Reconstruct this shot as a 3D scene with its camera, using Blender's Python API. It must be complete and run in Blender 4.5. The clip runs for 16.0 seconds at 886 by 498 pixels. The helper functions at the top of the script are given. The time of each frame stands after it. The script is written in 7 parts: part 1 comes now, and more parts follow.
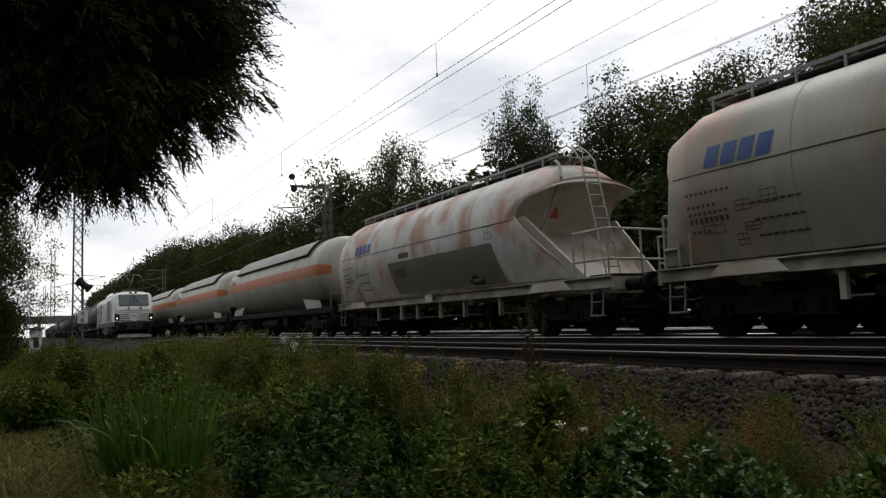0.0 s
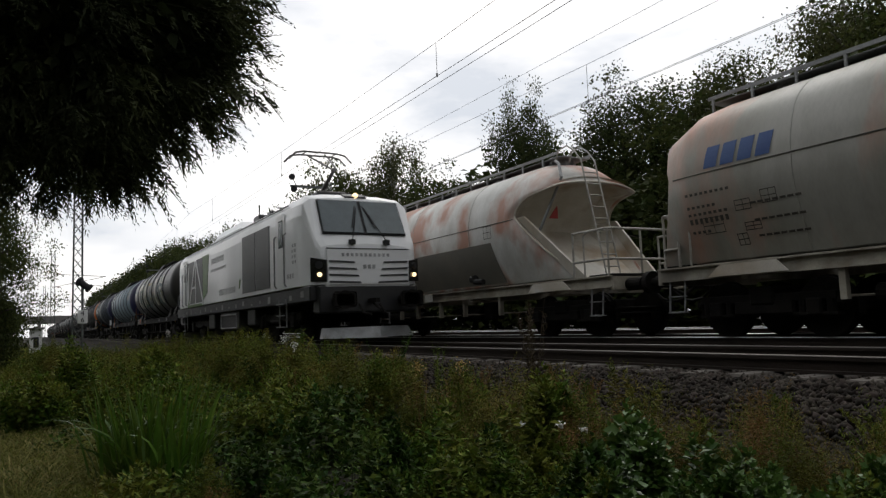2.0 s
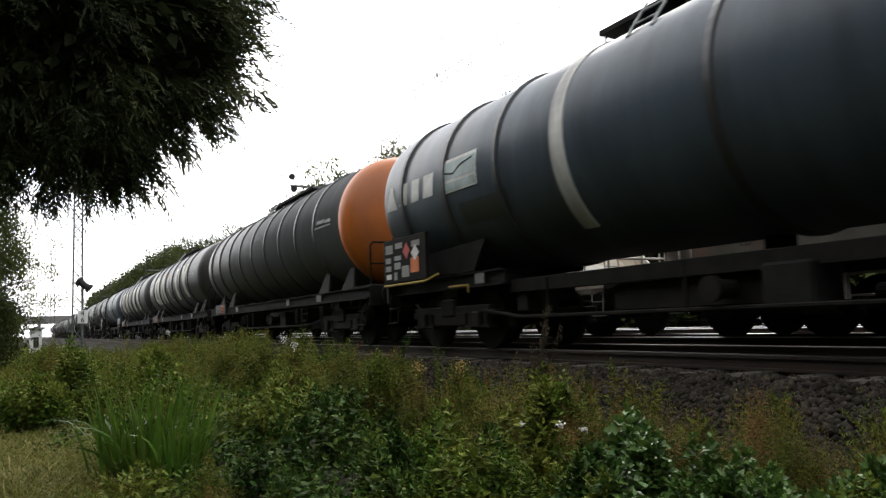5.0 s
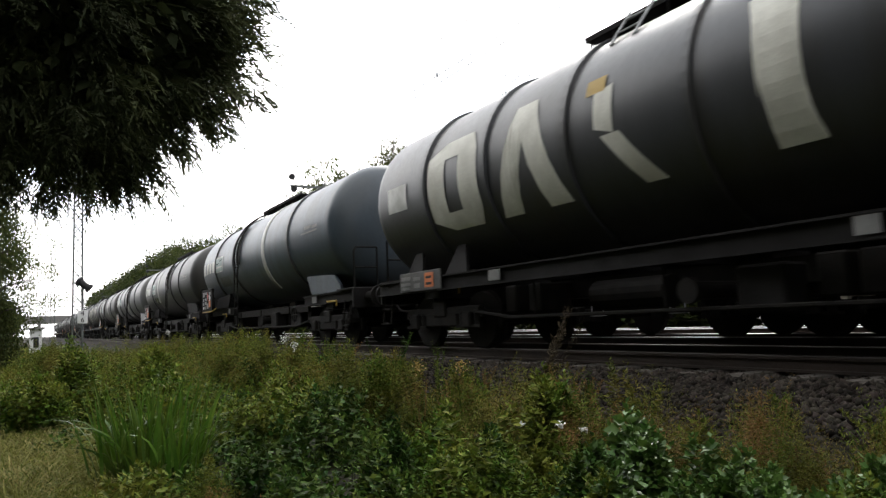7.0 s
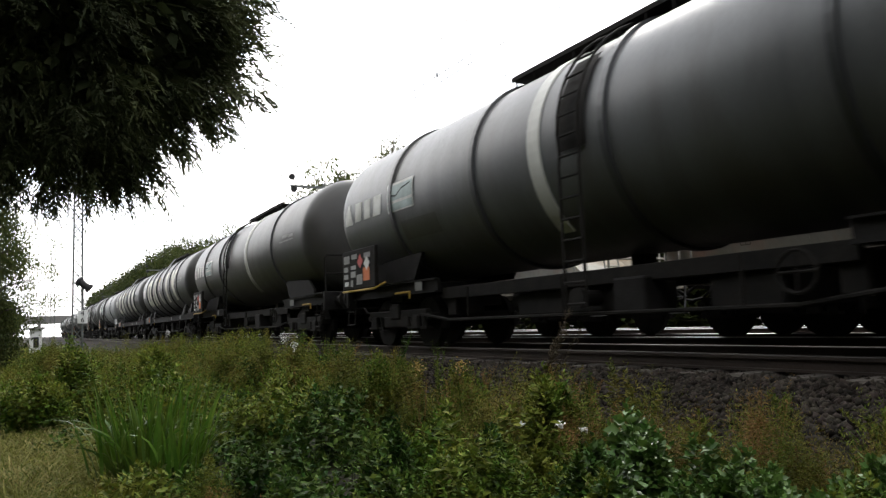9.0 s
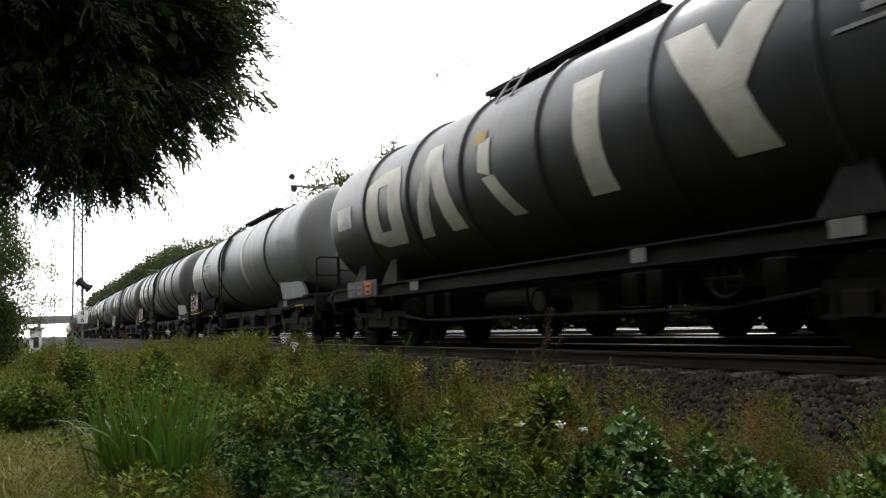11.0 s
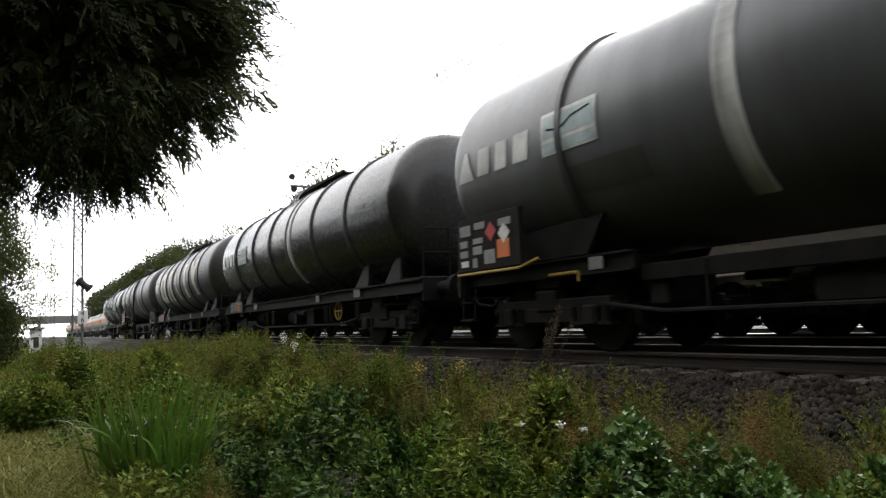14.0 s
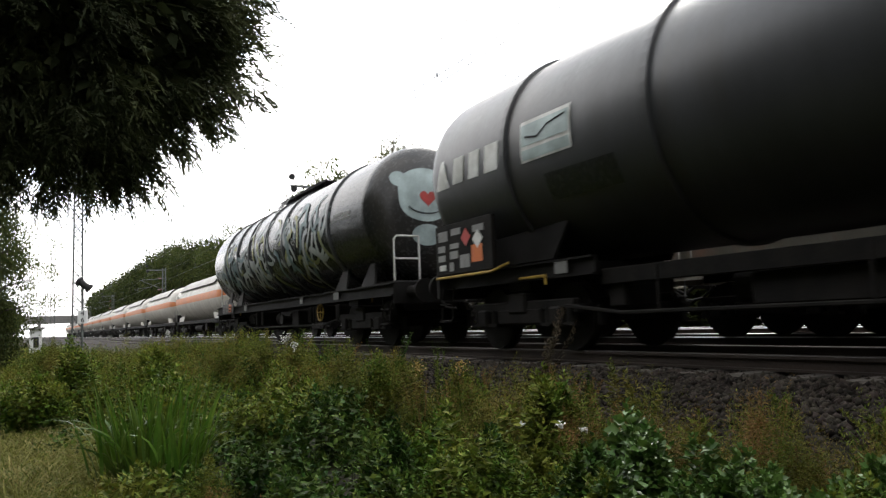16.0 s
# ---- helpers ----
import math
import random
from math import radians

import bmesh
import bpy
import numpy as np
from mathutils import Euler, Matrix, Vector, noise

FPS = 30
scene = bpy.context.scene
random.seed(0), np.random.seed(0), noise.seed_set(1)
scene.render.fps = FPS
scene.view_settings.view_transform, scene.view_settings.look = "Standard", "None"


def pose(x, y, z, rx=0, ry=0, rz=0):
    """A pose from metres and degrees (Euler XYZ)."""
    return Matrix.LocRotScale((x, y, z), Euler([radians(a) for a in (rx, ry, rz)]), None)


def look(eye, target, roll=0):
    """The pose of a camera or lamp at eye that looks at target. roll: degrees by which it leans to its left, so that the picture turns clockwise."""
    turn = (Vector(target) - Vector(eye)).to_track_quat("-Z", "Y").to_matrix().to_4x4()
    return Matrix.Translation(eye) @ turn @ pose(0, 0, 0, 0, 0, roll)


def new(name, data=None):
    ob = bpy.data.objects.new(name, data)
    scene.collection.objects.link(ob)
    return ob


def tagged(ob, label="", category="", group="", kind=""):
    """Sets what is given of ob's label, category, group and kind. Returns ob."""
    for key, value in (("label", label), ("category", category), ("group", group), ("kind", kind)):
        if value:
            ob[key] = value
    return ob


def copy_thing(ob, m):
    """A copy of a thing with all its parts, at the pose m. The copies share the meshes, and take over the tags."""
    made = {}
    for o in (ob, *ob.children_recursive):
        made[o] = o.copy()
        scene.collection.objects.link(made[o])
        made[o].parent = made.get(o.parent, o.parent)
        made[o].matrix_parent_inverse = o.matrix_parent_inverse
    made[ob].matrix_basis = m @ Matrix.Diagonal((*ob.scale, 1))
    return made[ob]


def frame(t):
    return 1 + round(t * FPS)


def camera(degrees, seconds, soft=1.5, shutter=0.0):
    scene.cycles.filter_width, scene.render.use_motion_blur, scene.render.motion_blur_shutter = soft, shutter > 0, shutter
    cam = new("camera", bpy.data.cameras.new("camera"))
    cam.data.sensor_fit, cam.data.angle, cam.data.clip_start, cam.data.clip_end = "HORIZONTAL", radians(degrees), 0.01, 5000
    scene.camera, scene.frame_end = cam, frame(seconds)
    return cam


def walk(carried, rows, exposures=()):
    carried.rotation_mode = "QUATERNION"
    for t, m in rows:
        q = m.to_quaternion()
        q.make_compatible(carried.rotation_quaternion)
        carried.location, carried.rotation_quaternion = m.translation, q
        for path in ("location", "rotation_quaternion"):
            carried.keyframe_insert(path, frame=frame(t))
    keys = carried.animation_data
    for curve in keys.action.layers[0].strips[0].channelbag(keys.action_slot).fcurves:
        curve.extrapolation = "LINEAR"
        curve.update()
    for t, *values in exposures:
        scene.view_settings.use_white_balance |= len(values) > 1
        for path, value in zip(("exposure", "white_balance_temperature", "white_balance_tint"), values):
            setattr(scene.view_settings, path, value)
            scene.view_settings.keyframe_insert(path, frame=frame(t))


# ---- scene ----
# ---- camera, standing still on the verge ----
EXPOSURES = [(0.0, -0.2), (2.4, -0.15), (3.5, 0.45), (4.2, 1.0), (6.4, 1.35), (16.0, 1.35)]
EYE = (0.0, -7.231, 0.456)
cam = camera(63.02, 16.0, 1.3, 0.08)
AIM = look(EYE, (-8.64, -2.2953, 1.4513), -2.22)
walk(cam, [(0.0, AIM), (16.0, AIM)], EXPOSURES)

# ---- overcast daylight ----
world = bpy.data.worlds.new("overcast_sky")
scene.world = world
world.use_nodes = True
wn, wl = world.node_tree.nodes, world.node_tree.links
bg = wn["Background"]
bg.inputs["Strength"].default_value = 0.1
sky = wn.new("ShaderNodeTexSky")
sky.sky_type = "NISHITA"
sky.sun_disc = False
sky.sun_elevation, sky.sun_rotation = radians(38), radians(-60)
sky.air_density, sky.dust_density, sky.ozone_density = 1.0, 4.0, 1.0
coord = wn.new("ShaderNodeTexCoord")
cloud = wn.new("ShaderNodeTexNoise")
cloud.inputs["Scale"].default_value = 2.2
cloud.inputs["Detail"].default_value = 7.0
cloud.inputs["Roughness"].default_value = 0.55
stretch = wn.new("ShaderNodeMapping")
stretch.inputs["Scale"].default_value = (1.0, 1.0, 3.0)
ramp = wn.new("ShaderNodeValToRGB")
ramp.color_ramp.elements[0].position = 0.36
ramp.color_ramp.elements[0].color = (6.4, 7.0, 7.9, 1)
ramp.color_ramp.elements[1].position = 0.58
ramp.color_ramp.elements[1].color = (12.8, 12.6, 12.5, 1)
veil = wn.new("ShaderNodeMix")
veil.data_type = "RGBA"
veil.inputs[0].default_value = 0.94
wl.new(coord.outputs["Generated"], stretch.inputs["Vector"])
wl.new(stretch.outputs["Vector"], cloud.inputs["Vector"])
wl.new(cloud.outputs["Fac"], ramp.inputs["Fac"])
wl.new(sky.outputs["Color"], veil.inputs[6])
wl.new(ramp.outputs["Color"], veil.inputs[7])
# brighter towards the veiled sun behind the trains
toward = wn.new("ShaderNodeVectorMath")
toward.operation = "DOT_PRODUCT"
toward.inputs[1].default_value = (-0.62, 0.57, 0.54)
glowside = wn.new("ShaderNodeMapRange")
glowside.inputs["From Min"].default_value, glowside.inputs["From Max"].default_value = -0.6, 0.8
glowside.inputs["To Min"].default_value, glowside.inputs["To Max"].default_value = 0.38, 1.12
shine = wn.new("ShaderNodeMix")
shine.data_type, shine.blend_type = "RGBA", "MULTIPLY"
shine.inputs[0].default_value = 1.0
wl.new(coord.outputs["Generated"], toward.inputs[0])
wl.new(toward.outputs["Value"], glowside.inputs["Value"])
wl.new(veil.outputs[2], shine.inputs[6])
wl.new(glowside.outputs["Result"], shine.inputs[7])
wl.new(shine.outputs[2], bg.inputs["Color"])
sun = new("sun", bpy.data.lights.new("sun", "SUN"))
sun.data.energy, sun.data.angle, sun.data.color = 0.7, radians(25), (1.0, 0.96, 0.9)
sun.matrix_world = look((0, 0, 40), (24, -22, 4))

# ---- materials ----
def shader(name, colour, rough=0.6, metal=0.0, second=None, scale=3.0, contrast=(0.35, 0.65), fine=40.0, fine_mix=0.25,
           bump=0.15, stretch_to=(1, 1, 1), spread=0.0, third=None, third_scale=0.7, third_band=(0.52, 0.7), coat=0.0, island=False):
    """A surface with stains at one scale, grain at another and fine relief."""
    m = bpy.data.materials.new(name)
    m.use_nodes = True
    n, l = m.node_tree.nodes, m.node_tree.links
    b = n["Principled BSDF"]
    b.inputs["Roughness"].default_value, b.inputs["Metallic"].default_value = rough, metal
    b.inputs["Coat Weight"].default_value = coat
    tc, mp = n.new("ShaderNodeTexCoord"), n.new("ShaderNodeMapping")
    mp.inputs["Scale"].default_value = stretch_to
    l.new(tc.outputs["Object"], mp.inputs["Vector"])

    def noise_at(s, detail=6):
        t = n.new("ShaderNodeTexNoise")
        t.inputs["Scale"].default_value, t.inputs["Detail"].default_value = s, detail
        l.new(mp.outputs["Vector"], t.inputs["Vector"])
        return t

    def mix(fac, a, c):
        x = n.new("ShaderNodeMix")
        x.data_type = "RGBA"
        for sock, v in ((0, fac), (6, a), (7, c)):
            if hasattr(v, "is_output"):
                l.new(v, x.inputs[sock])
            else:
                x.inputs[sock].default_value = v if sock == 0 else (*v, 1)
        return x.outputs[2]

    def band(src, lo, hi):
        r = n.new("ShaderNodeMapRange")
        r.inputs["From Min"].default_value, r.inputs["From Max"].default_value = lo, hi
        l.new(src, r.inputs["Value"])
        return r.outputs["Result"]

    second = second or tuple(c * 0.6 for c in colour)
    out = mix(band(noise_at(scale).outputs["Fac"], *contrast), colour, second)
    if third:
        out = mix(band(noise_at(third_scale, 9).outputs["Fac"], *third_band), out, third)
    grain = noise_at(fine, 4)
    dark = mix(fine_mix, out, tuple(c * 0.45 for c in colour))
    out = mix(band(grain.outputs["Fac"], 0.4, 0.7), out, dark)
    if spread:
        rnd = n.new("ShaderNodeNewGeometry") if island else n.new("ShaderNodeObjectInfo")
        hs = n.new("ShaderNodeHueSaturation")
        l.new(out, hs.inputs["Color"])
        val = n.new("ShaderNodeMapRange")
        val.inputs["To Min"].default_value, val.inputs["To Max"].default_value = 1 - spread, 1 + spread
        l.new(rnd.outputs["Random Per Island" if island else "Random"], val.inputs["Value"])
        l.new(val.outputs["Result"], hs.inputs["Value"])
        if island:
            hue = n.new("ShaderNodeMapRange")
            hue.inputs["To Min"].default_value, hue.inputs["To Max"].default_value = 0.5 - spread * 0.06, 0.5 + spread * 0.03
            mult = n.new("ShaderNodeMath")
            mult.operation = "FRACT"
            scale_up = n.new("ShaderNodeMath")
            scale_up.operation = "MULTIPLY"
            scale_up.inputs[1].default_value = 17.3
            l.new(rnd.outputs["Random Per Island"], scale_up.inputs[0])
            l.new(scale_up.outputs[0], mult.inputs[0])
            l.new(mult.outputs[0], hue.inputs["Value"])
            l.new(hue.outputs["Result"], hs.inputs["Hue"])
        out = hs.outputs["Color"]
    l.new(out, b.inputs["Base Color"])
    rr = n.new("ShaderNodeMapRange")
    rr.inputs["To Min"].default_value, rr.inputs["To Max"].default_value = max(0.05, rough - 0.12), min(1, rough + 0.15)
    l.new(grain.outputs["Fac"], rr.inputs["Value"])
    l.new(rr.outputs["Result"], b.inputs["Roughness"])
    if bump:
        bp = n.new("ShaderNodeBump")
        bp.inputs["Strength"].default_value, bp.inputs["Distance"].default_value = bump, 0.02
        l.new(grain.outputs["Fac"], bp.inputs["Height"])
        l.new(bp.outputs["Normal"], b.inputs["Normal"])
    return m


def leaf_shader(name, colour, second, rough=0.62, through_light=0.25, spread=0.35):
    """Leaves: two greens, different from leaf to leaf, that let some light through."""
    m = shader(name, colour, rough, second=second, scale=2.3, contrast=(0.42, 0.58), fine=25, spread=spread, island=True, bump=0.0)
    n, l = m.node_tree.nodes, m.node_tree.links
    b = n["Principled BSDF"]
    b.inputs["Specular IOR Level"].default_value = 0.08
    t = n.new("ShaderNodeBsdfTranslucent")
    l.new(b.inputs["Base Color"].links[0].from_socket, t.inputs["Color"])
    mx = n.new("ShaderNodeMixShader")
    mx.inputs[0].default_value = through_light
    l.new(b.outputs[0], mx.inputs[1])
    l.new(t.outputs[0], mx.inputs[2])
    l.new(mx.outputs[0], n["Material Output"].inputs["Surface"])
    return m


def glow(name, colour, strength):
    m = bpy.data.materials.new(name)
    m.use_nodes = True
    b = m.node_tree.nodes["Principled BSDF"]
    b.inputs["Base Color"].default_value = (*colour, 1)
    b.inputs["Emission Color"].default_value = (*colour, 1)
    b.inputs["Emission Strength"].default_value = strength
    return m


def tank_paint(name, colour, rough=0.4, streak=0.5, metal=0.0, dirt=(0.035, 0.032, 0.028)):
    """Tank paint with streaks that run down the shell and a dirty belly."""
    return shader(name, colour, rough, metal, second=tuple(c * (1 - streak) for c in colour), scale=1.1, contrast=(0.38, 0.68),
                  fine=22, fine_mix=0.2, bump=0.04, stretch_to=(2.2, 0.5, 0.5), third=dirt, third_scale=0.55)


M = {}
M["rail_side"] = shader("rusty_rail", (0.04, 0.027, 0.02), 0.8, 0.2, fine=60)
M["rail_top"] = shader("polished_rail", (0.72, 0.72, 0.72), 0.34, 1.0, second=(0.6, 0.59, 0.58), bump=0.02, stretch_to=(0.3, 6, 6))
# same polished heads, coloured darker on the near track to mute reflected sky
M["rail_top_near"] = shader("darkened_rail_head", (0.075, 0.068, 0.062), 0.45, 1.0, second=(0.05, 0.045, 0.042), bump=0.02, stretch_to=(0.3, 6, 6))
M["sleeper"] = shader("concrete_sleeper", (0.082, 0.072, 0.06), 0.9, second=(0.05, 0.043, 0.036), scale=5, spread=0.15)
M["ballast"] = shader("ballast_stone", (0.040, 0.034, 0.027), 0.95, second=(0.020, 0.016, 0.012), scale=4, spread=0.7, island=True, bump=0.3)
M["soil"] = shader("soil_and_litter", (0.018, 0.016, 0.008), 0.95, second=(0.010, 0.010, 0.005), scale=2, fine=30, bump=0.5)
M["black_steel"] = shader("grimy_black_steel", (0.009, 0.0085, 0.008), 0.75, 0.0, second=(0.017, 0.015, 0.013), scale=4)
M["wheel"] = shader("wheel_steel", (0.018, 0.016, 0.014), 0.7, 0.2, second=(0.010, 0.009, 0.008), scale=5)
M["frame_grey"] = shader("dirty_grey_frame", (0.019, 0.018, 0.0175), 0.7, second=(0.010, 0.009, 0.0085), scale=2.5)
M["dim_plate"] = shader("grimy_plate", (0.20, 0.20, 0.19), 0.6)
# grey lowered so that the placard board looks unlit
M["board_grey"] = shader("shade_grey_board", (0.095, 0.095, 0.09), 0.6)
for key in ("black_steel", "wheel", "frame_grey", "soil", "ballast"):
    M[key].node_tree.nodes["Principled BSDF"].inputs["Specular IOR Level"].default_value = 0.12
M["frame_light"] = shader("dirty_cream_frame", (0.46, 0.43, 0.36), 0.65, second=(0.25, 0.22, 0.17), scale=2.5, third=(0.1, 0.085, 0.07))
M["white_mark"] = shader("white_marking", (0.82, 0.82, 0.79), 0.55, second=(0.5, 0.5, 0.46), scale=3)
M["worn_white"] = shader("worn_cream_marking", (0.66, 0.65, 0.57), 0.5, second=(0.47, 0.46, 0.39), scale=2.0)
M["grey_mark"] = shader("grey_marking", (0.3, 0.3, 0.29), 0.6)
M["orange"] = shader("orange_plate", (0.75, 0.19, 0.03), 0.5, second=(0.5, 0.12, 0.03))
M["ochre"] = shader("worn_ochre_paint", (0.30, 0.12, 0.035), 0.55, second=(0.18, 0.07, 0.025), scale=4)
M["red"] = shader("red_paint", (0.5, 0.05, 0.04), 0.5)
M["yellow"] = shader("yellow_paint", (0.42, 0.27, 0.04), 0.55)
M["teal_mark"] = shader("pale_teal_marking", (0.48, 0.58, 0.57), 0.5)
M["blue_mark"] = shader("blue_marking", (0.025, 0.075, 0.25), 0.5, second=(0.04, 0.10, 0.28))
M["rubber"] = shader("black_rubber", (0.02, 0.02, 0.02), 0.8)
M["steel"] = shader("galvanised_steel", (0.33, 0.34, 0.34), 0.5, 0.6, second=(0.24, 0.24, 0.24), scale=5)
M["mast"] = shader("grey_green_mast", (0.15, 0.16, 0.155), 0.65, 0.2)
M["wire"] = shader("weathered_wire", (0.12, 0.13, 0.13), 0.6, 0.5, bump=0.0)
M["loco_panel"] = shader("dark_panel_paint", (0.022, 0.022, 0.024), 0.4, second=(0.035, 0.034, 0.034), scale=2.0, bump=0.02)
M["glass"] = shader("dark_tinted_glass", (0.10, 0.12, 0.125), 0.05, 0.25, second=(0.085, 0.10, 0.105), bump=0.0)
M["loco_white"] = shader("silver_white_paint", (0.80, 0.81, 0.81), 0.30, second=(0.72, 0.73, 0.73), scale=1.0, fine=60, fine_mix=0.08, bump=0.01, coat=0.3)
M["loco_grey"] = shader("loco_frame_grey", (0.026, 0.027, 0.028), 0.5, second=(0.016, 0.016, 0.016), scale=3)
M["loco_black"] = shader("loco_black_panel", (0.022, 0.023, 0.024), 0.35, second=(0.03, 0.03, 0.03))
M["loco_green"] = shader("loco_green_panel", (0.10, 0.20, 0.04), 0.4)
M["pantograph"] = shader("pantograph_steel", (0.16, 0.15, 0.145), 0.5, 0.6)
M["pant_red"] = shader("red_brown_insulator", (0.2, 0.035, 0.03), 0.4)
M["lamp_on"] = glow("lit_headlight", (1.0, 0.74, 0.42), 2.0)
M["lamp_rim"] = shader("headlight_housing", (0.02, 0.02, 0.02), 0.2, coat=0.6)
M["hopper"] = shader("weathered_hopper_white", (0.44, 0.435, 0.395), 0.5, second=(0.28, 0.27, 0.225), scale=0.8, stretch_to=(1.2, 0.6, 0.45),
                     third=(0.50, 0.27, 0.19), third_scale=0.75, fine=18, fine_mix=0.15, bump=0.04)
M["hopper_stained"] = shader("reddish_stained_white", (0.72, 0.72, 0.69), 0.5, second=(0.54, 0.53, 0.49), scale=1.6, stretch_to=(1.0, 0.8, 0.7),
                             third=(0.46, 0.24, 0.17), third_scale=0.9, third_band=(0.46, 0.60), fine=18, fine_mix=0.15, bump=0.04)
M["pale_rail"] = shader("weathered_pale_rail_paint", (0.46, 0.45, 0.41), 0.55, second=(0.30, 0.28, 0.24), scale=6)
M["print_dark"] = shader("worn_dark_print", (0.10, 0.09, 0.075), 0.6)
M["print_pale"] = shader("worn_pale_print", (0.36, 0.34, 0.29), 0.6, second=(0.28, 0.26, 0.22))
M["hopper_patch"] = shader("grey_painted_panel", (0.15, 0.145, 0.125), 0.6, second=(0.19, 0.18, 0.15), scale=1.2)
M["hopper_end"] = shader("hopper_end_white", (0.72, 0.69, 0.62), 0.5, second=(0.55, 0.50, 0.41), scale=1.2, third=(0.36, 0.25, 0.14))
M["gas_tank"] = shader("off_white_gas_tank", (0.52, 0.50, 0.44), 0.45, second=(0.40, 0.375, 0.32), scale=0.9, stretch_to=(2, 0.5, 0.5), fine=20, bump=0.03)
M["gas_stripe"] = shader("orange_stripe", (0.62, 0.20, 0.06), 0.5, second=(0.48, 0.17, 0.07))
M["sunshade"] = shader("sunshield_grey", (0.30, 0.285, 0.25), 0.5, second=(0.21, 0.2, 0.175), scale=0.9)
M["bridge"] = shader("bridge_concrete", (0.28, 0.27, 0.25), 0.85)
M["hut"] = shader("white_render", (0.86, 0.86, 0.84), 0.7, second=(0.78, 0.78, 0.76))
M["dark_opening"] = shader("dark_pane", (0.03, 0.03, 0.035), 0.2)
M["bark"] = shader("bark", (0.075, 0.06, 0.045), 0.9, second=(0.04, 0.034, 0.028), scale=6, stretch_to=(3, 3, 0.6), bump=0.6)
M["birch_bark"] = shader("birch_bark", (0.45, 0.43, 0.39), 0.8, second=(0.1, 0.09, 0.08), scale=4, stretch_to=(0.6, 0.6, 4))
M["leaf_oak"] = leaf_shader("oak_leaves", (0.046, 0.067, 0.018), (0.074, 0.088, 0.023))
M["leaf_birch"] = leaf_shader("birch_leaves", (0.062, 0.075, 0.027), (0.085, 0.090, 0.034), through_light=0.35)
M["leaf_dark"] = leaf_shader("dark_leaves", (0.036, 0.053, 0.016), (0.056, 0.069, 0.020))
M["leaf_conifer"] = leaf_shader("conifer_sprays", (0.046, 0.055, 0.028), (0.078, 0.092, 0.038), through_light=0.18)
M["leaf_herb"] = leaf_shader("herb_leaves", (0.058, 0.108, 0.012), (0.125, 0.152, 0.024), through_light=0.15, spread=0.6)
M["leaf_nettle"] = leaf_shader("nettle_leaves", (0.021, 0.052, 0.008), (0.066, 0.112, 0.019), through_light=0.15, spread=0.6)
M["leaf_bramble"] = leaf_shader("bramble_leaves", (0.072, 0.140, 0.028), (0.045, 0.098, 0.018), rough=0.36, through_light=0.12)
M["leaf_bramble"].node_tree.nodes["Principled BSDF"].inputs["Specular IOR Level"].default_value = 0.28
M["leaf_dry"] = leaf_shader("dry_stalks", (0.20, 0.12, 0.042), (0.13, 0.095, 0.030))
M["leaf_brown"] = leaf_shader("dark_brown_seed_stalks", (0.055, 0.045, 0.028), (0.075, 0.058, 0.034))
M["leaf_golden"] = leaf_shader("yellowing_herbs", (0.090, 0.118, 0.018), (0.142, 0.130, 0.025), spread=0.5)
M["grass"] = leaf_shader("grass_blades", (0.075, 0.11, 0.014), (0.12, 0.13, 0.022))
M["reed"] = leaf_shader("iris_blades", (0.055, 0.120, 0.014), (0.095, 0.170, 0.024), rough=0.30, through_light=0.2)
M["reed"].node_tree.nodes["Principled BSDF"].inputs["Specular IOR Level"].default_value = 0.22
M["dry_grass"] = leaf_shader("dry_grass_blades", (0.26, 0.23, 0.085), (0.17, 0.17, 0.05))
M["faint_mark"] = shader("faint_grey_marking", (0.42, 0.43, 0.43), 0.5)

# ---- mesh helpers ----
def part(name, bm, material, parent=None, label="", smooth=False):
    """Links a bmesh as one mesh object, under a thing or a part if one is given."""
    me = bpy.data.meshes.new(name)
    if smooth:
        for f in bm.faces:
            f.smooth = True
    bm.to_mesh(me)
    bm.free()
    me.materials.append(material)
    ob = new(name, me)
    ob.parent = parent
    if label:
        ob["label"] = label
    return ob


def empty(name, m=None):
    ob = new(name)
    ob.empty_display_size = 0.3
    if m is not None:
        ob.matrix_basis = m
    return ob


def box(bm, x0, x1, y0, y1, z0, z1, bevel=0.0, turn=None):
    vs = [bm.verts.new((x, y, z)) for x in (x0, x1) for y in (y0, y1) for z in (z0, z1)]
    fs = [bm.faces.new([vs[i] for i in q]) for q in ((0, 1, 3, 2), (4, 6, 7, 5), (0, 4, 5, 1), (2, 3, 7, 6), (0, 2, 6, 4), (1, 5, 7, 3))]
    if turn is not None:
        bmesh.ops.transform(bm, matrix=turn, verts=vs)
    if bevel:
        edges = {e for f in fs for e in f.edges}
        bmesh.ops.bevel(bm, geom=list(edges), offset=bevel, segments=1, affect="EDGES")
    return bm


def rod(bm, a, b, r, seg=8, r2=None):
    a, b = Vector(a), Vector(b)
    d = b - a
    m = Matrix.Translation((a + b) / 2) @ d.to_track_quat("Z", "Y").to_matrix().to_4x4()
    bmesh.ops.create_cone(bm, cap_ends=True, segments=seg, radius1=r, radius2=r if r2 is None else r2, depth=d.length, matrix=m)
    return bm


def pipe(bm, pts, r, seg=6):
    for a, b in zip(pts[:-1], pts[1:]):
        rod(bm, a, b, r, seg)
    return bm


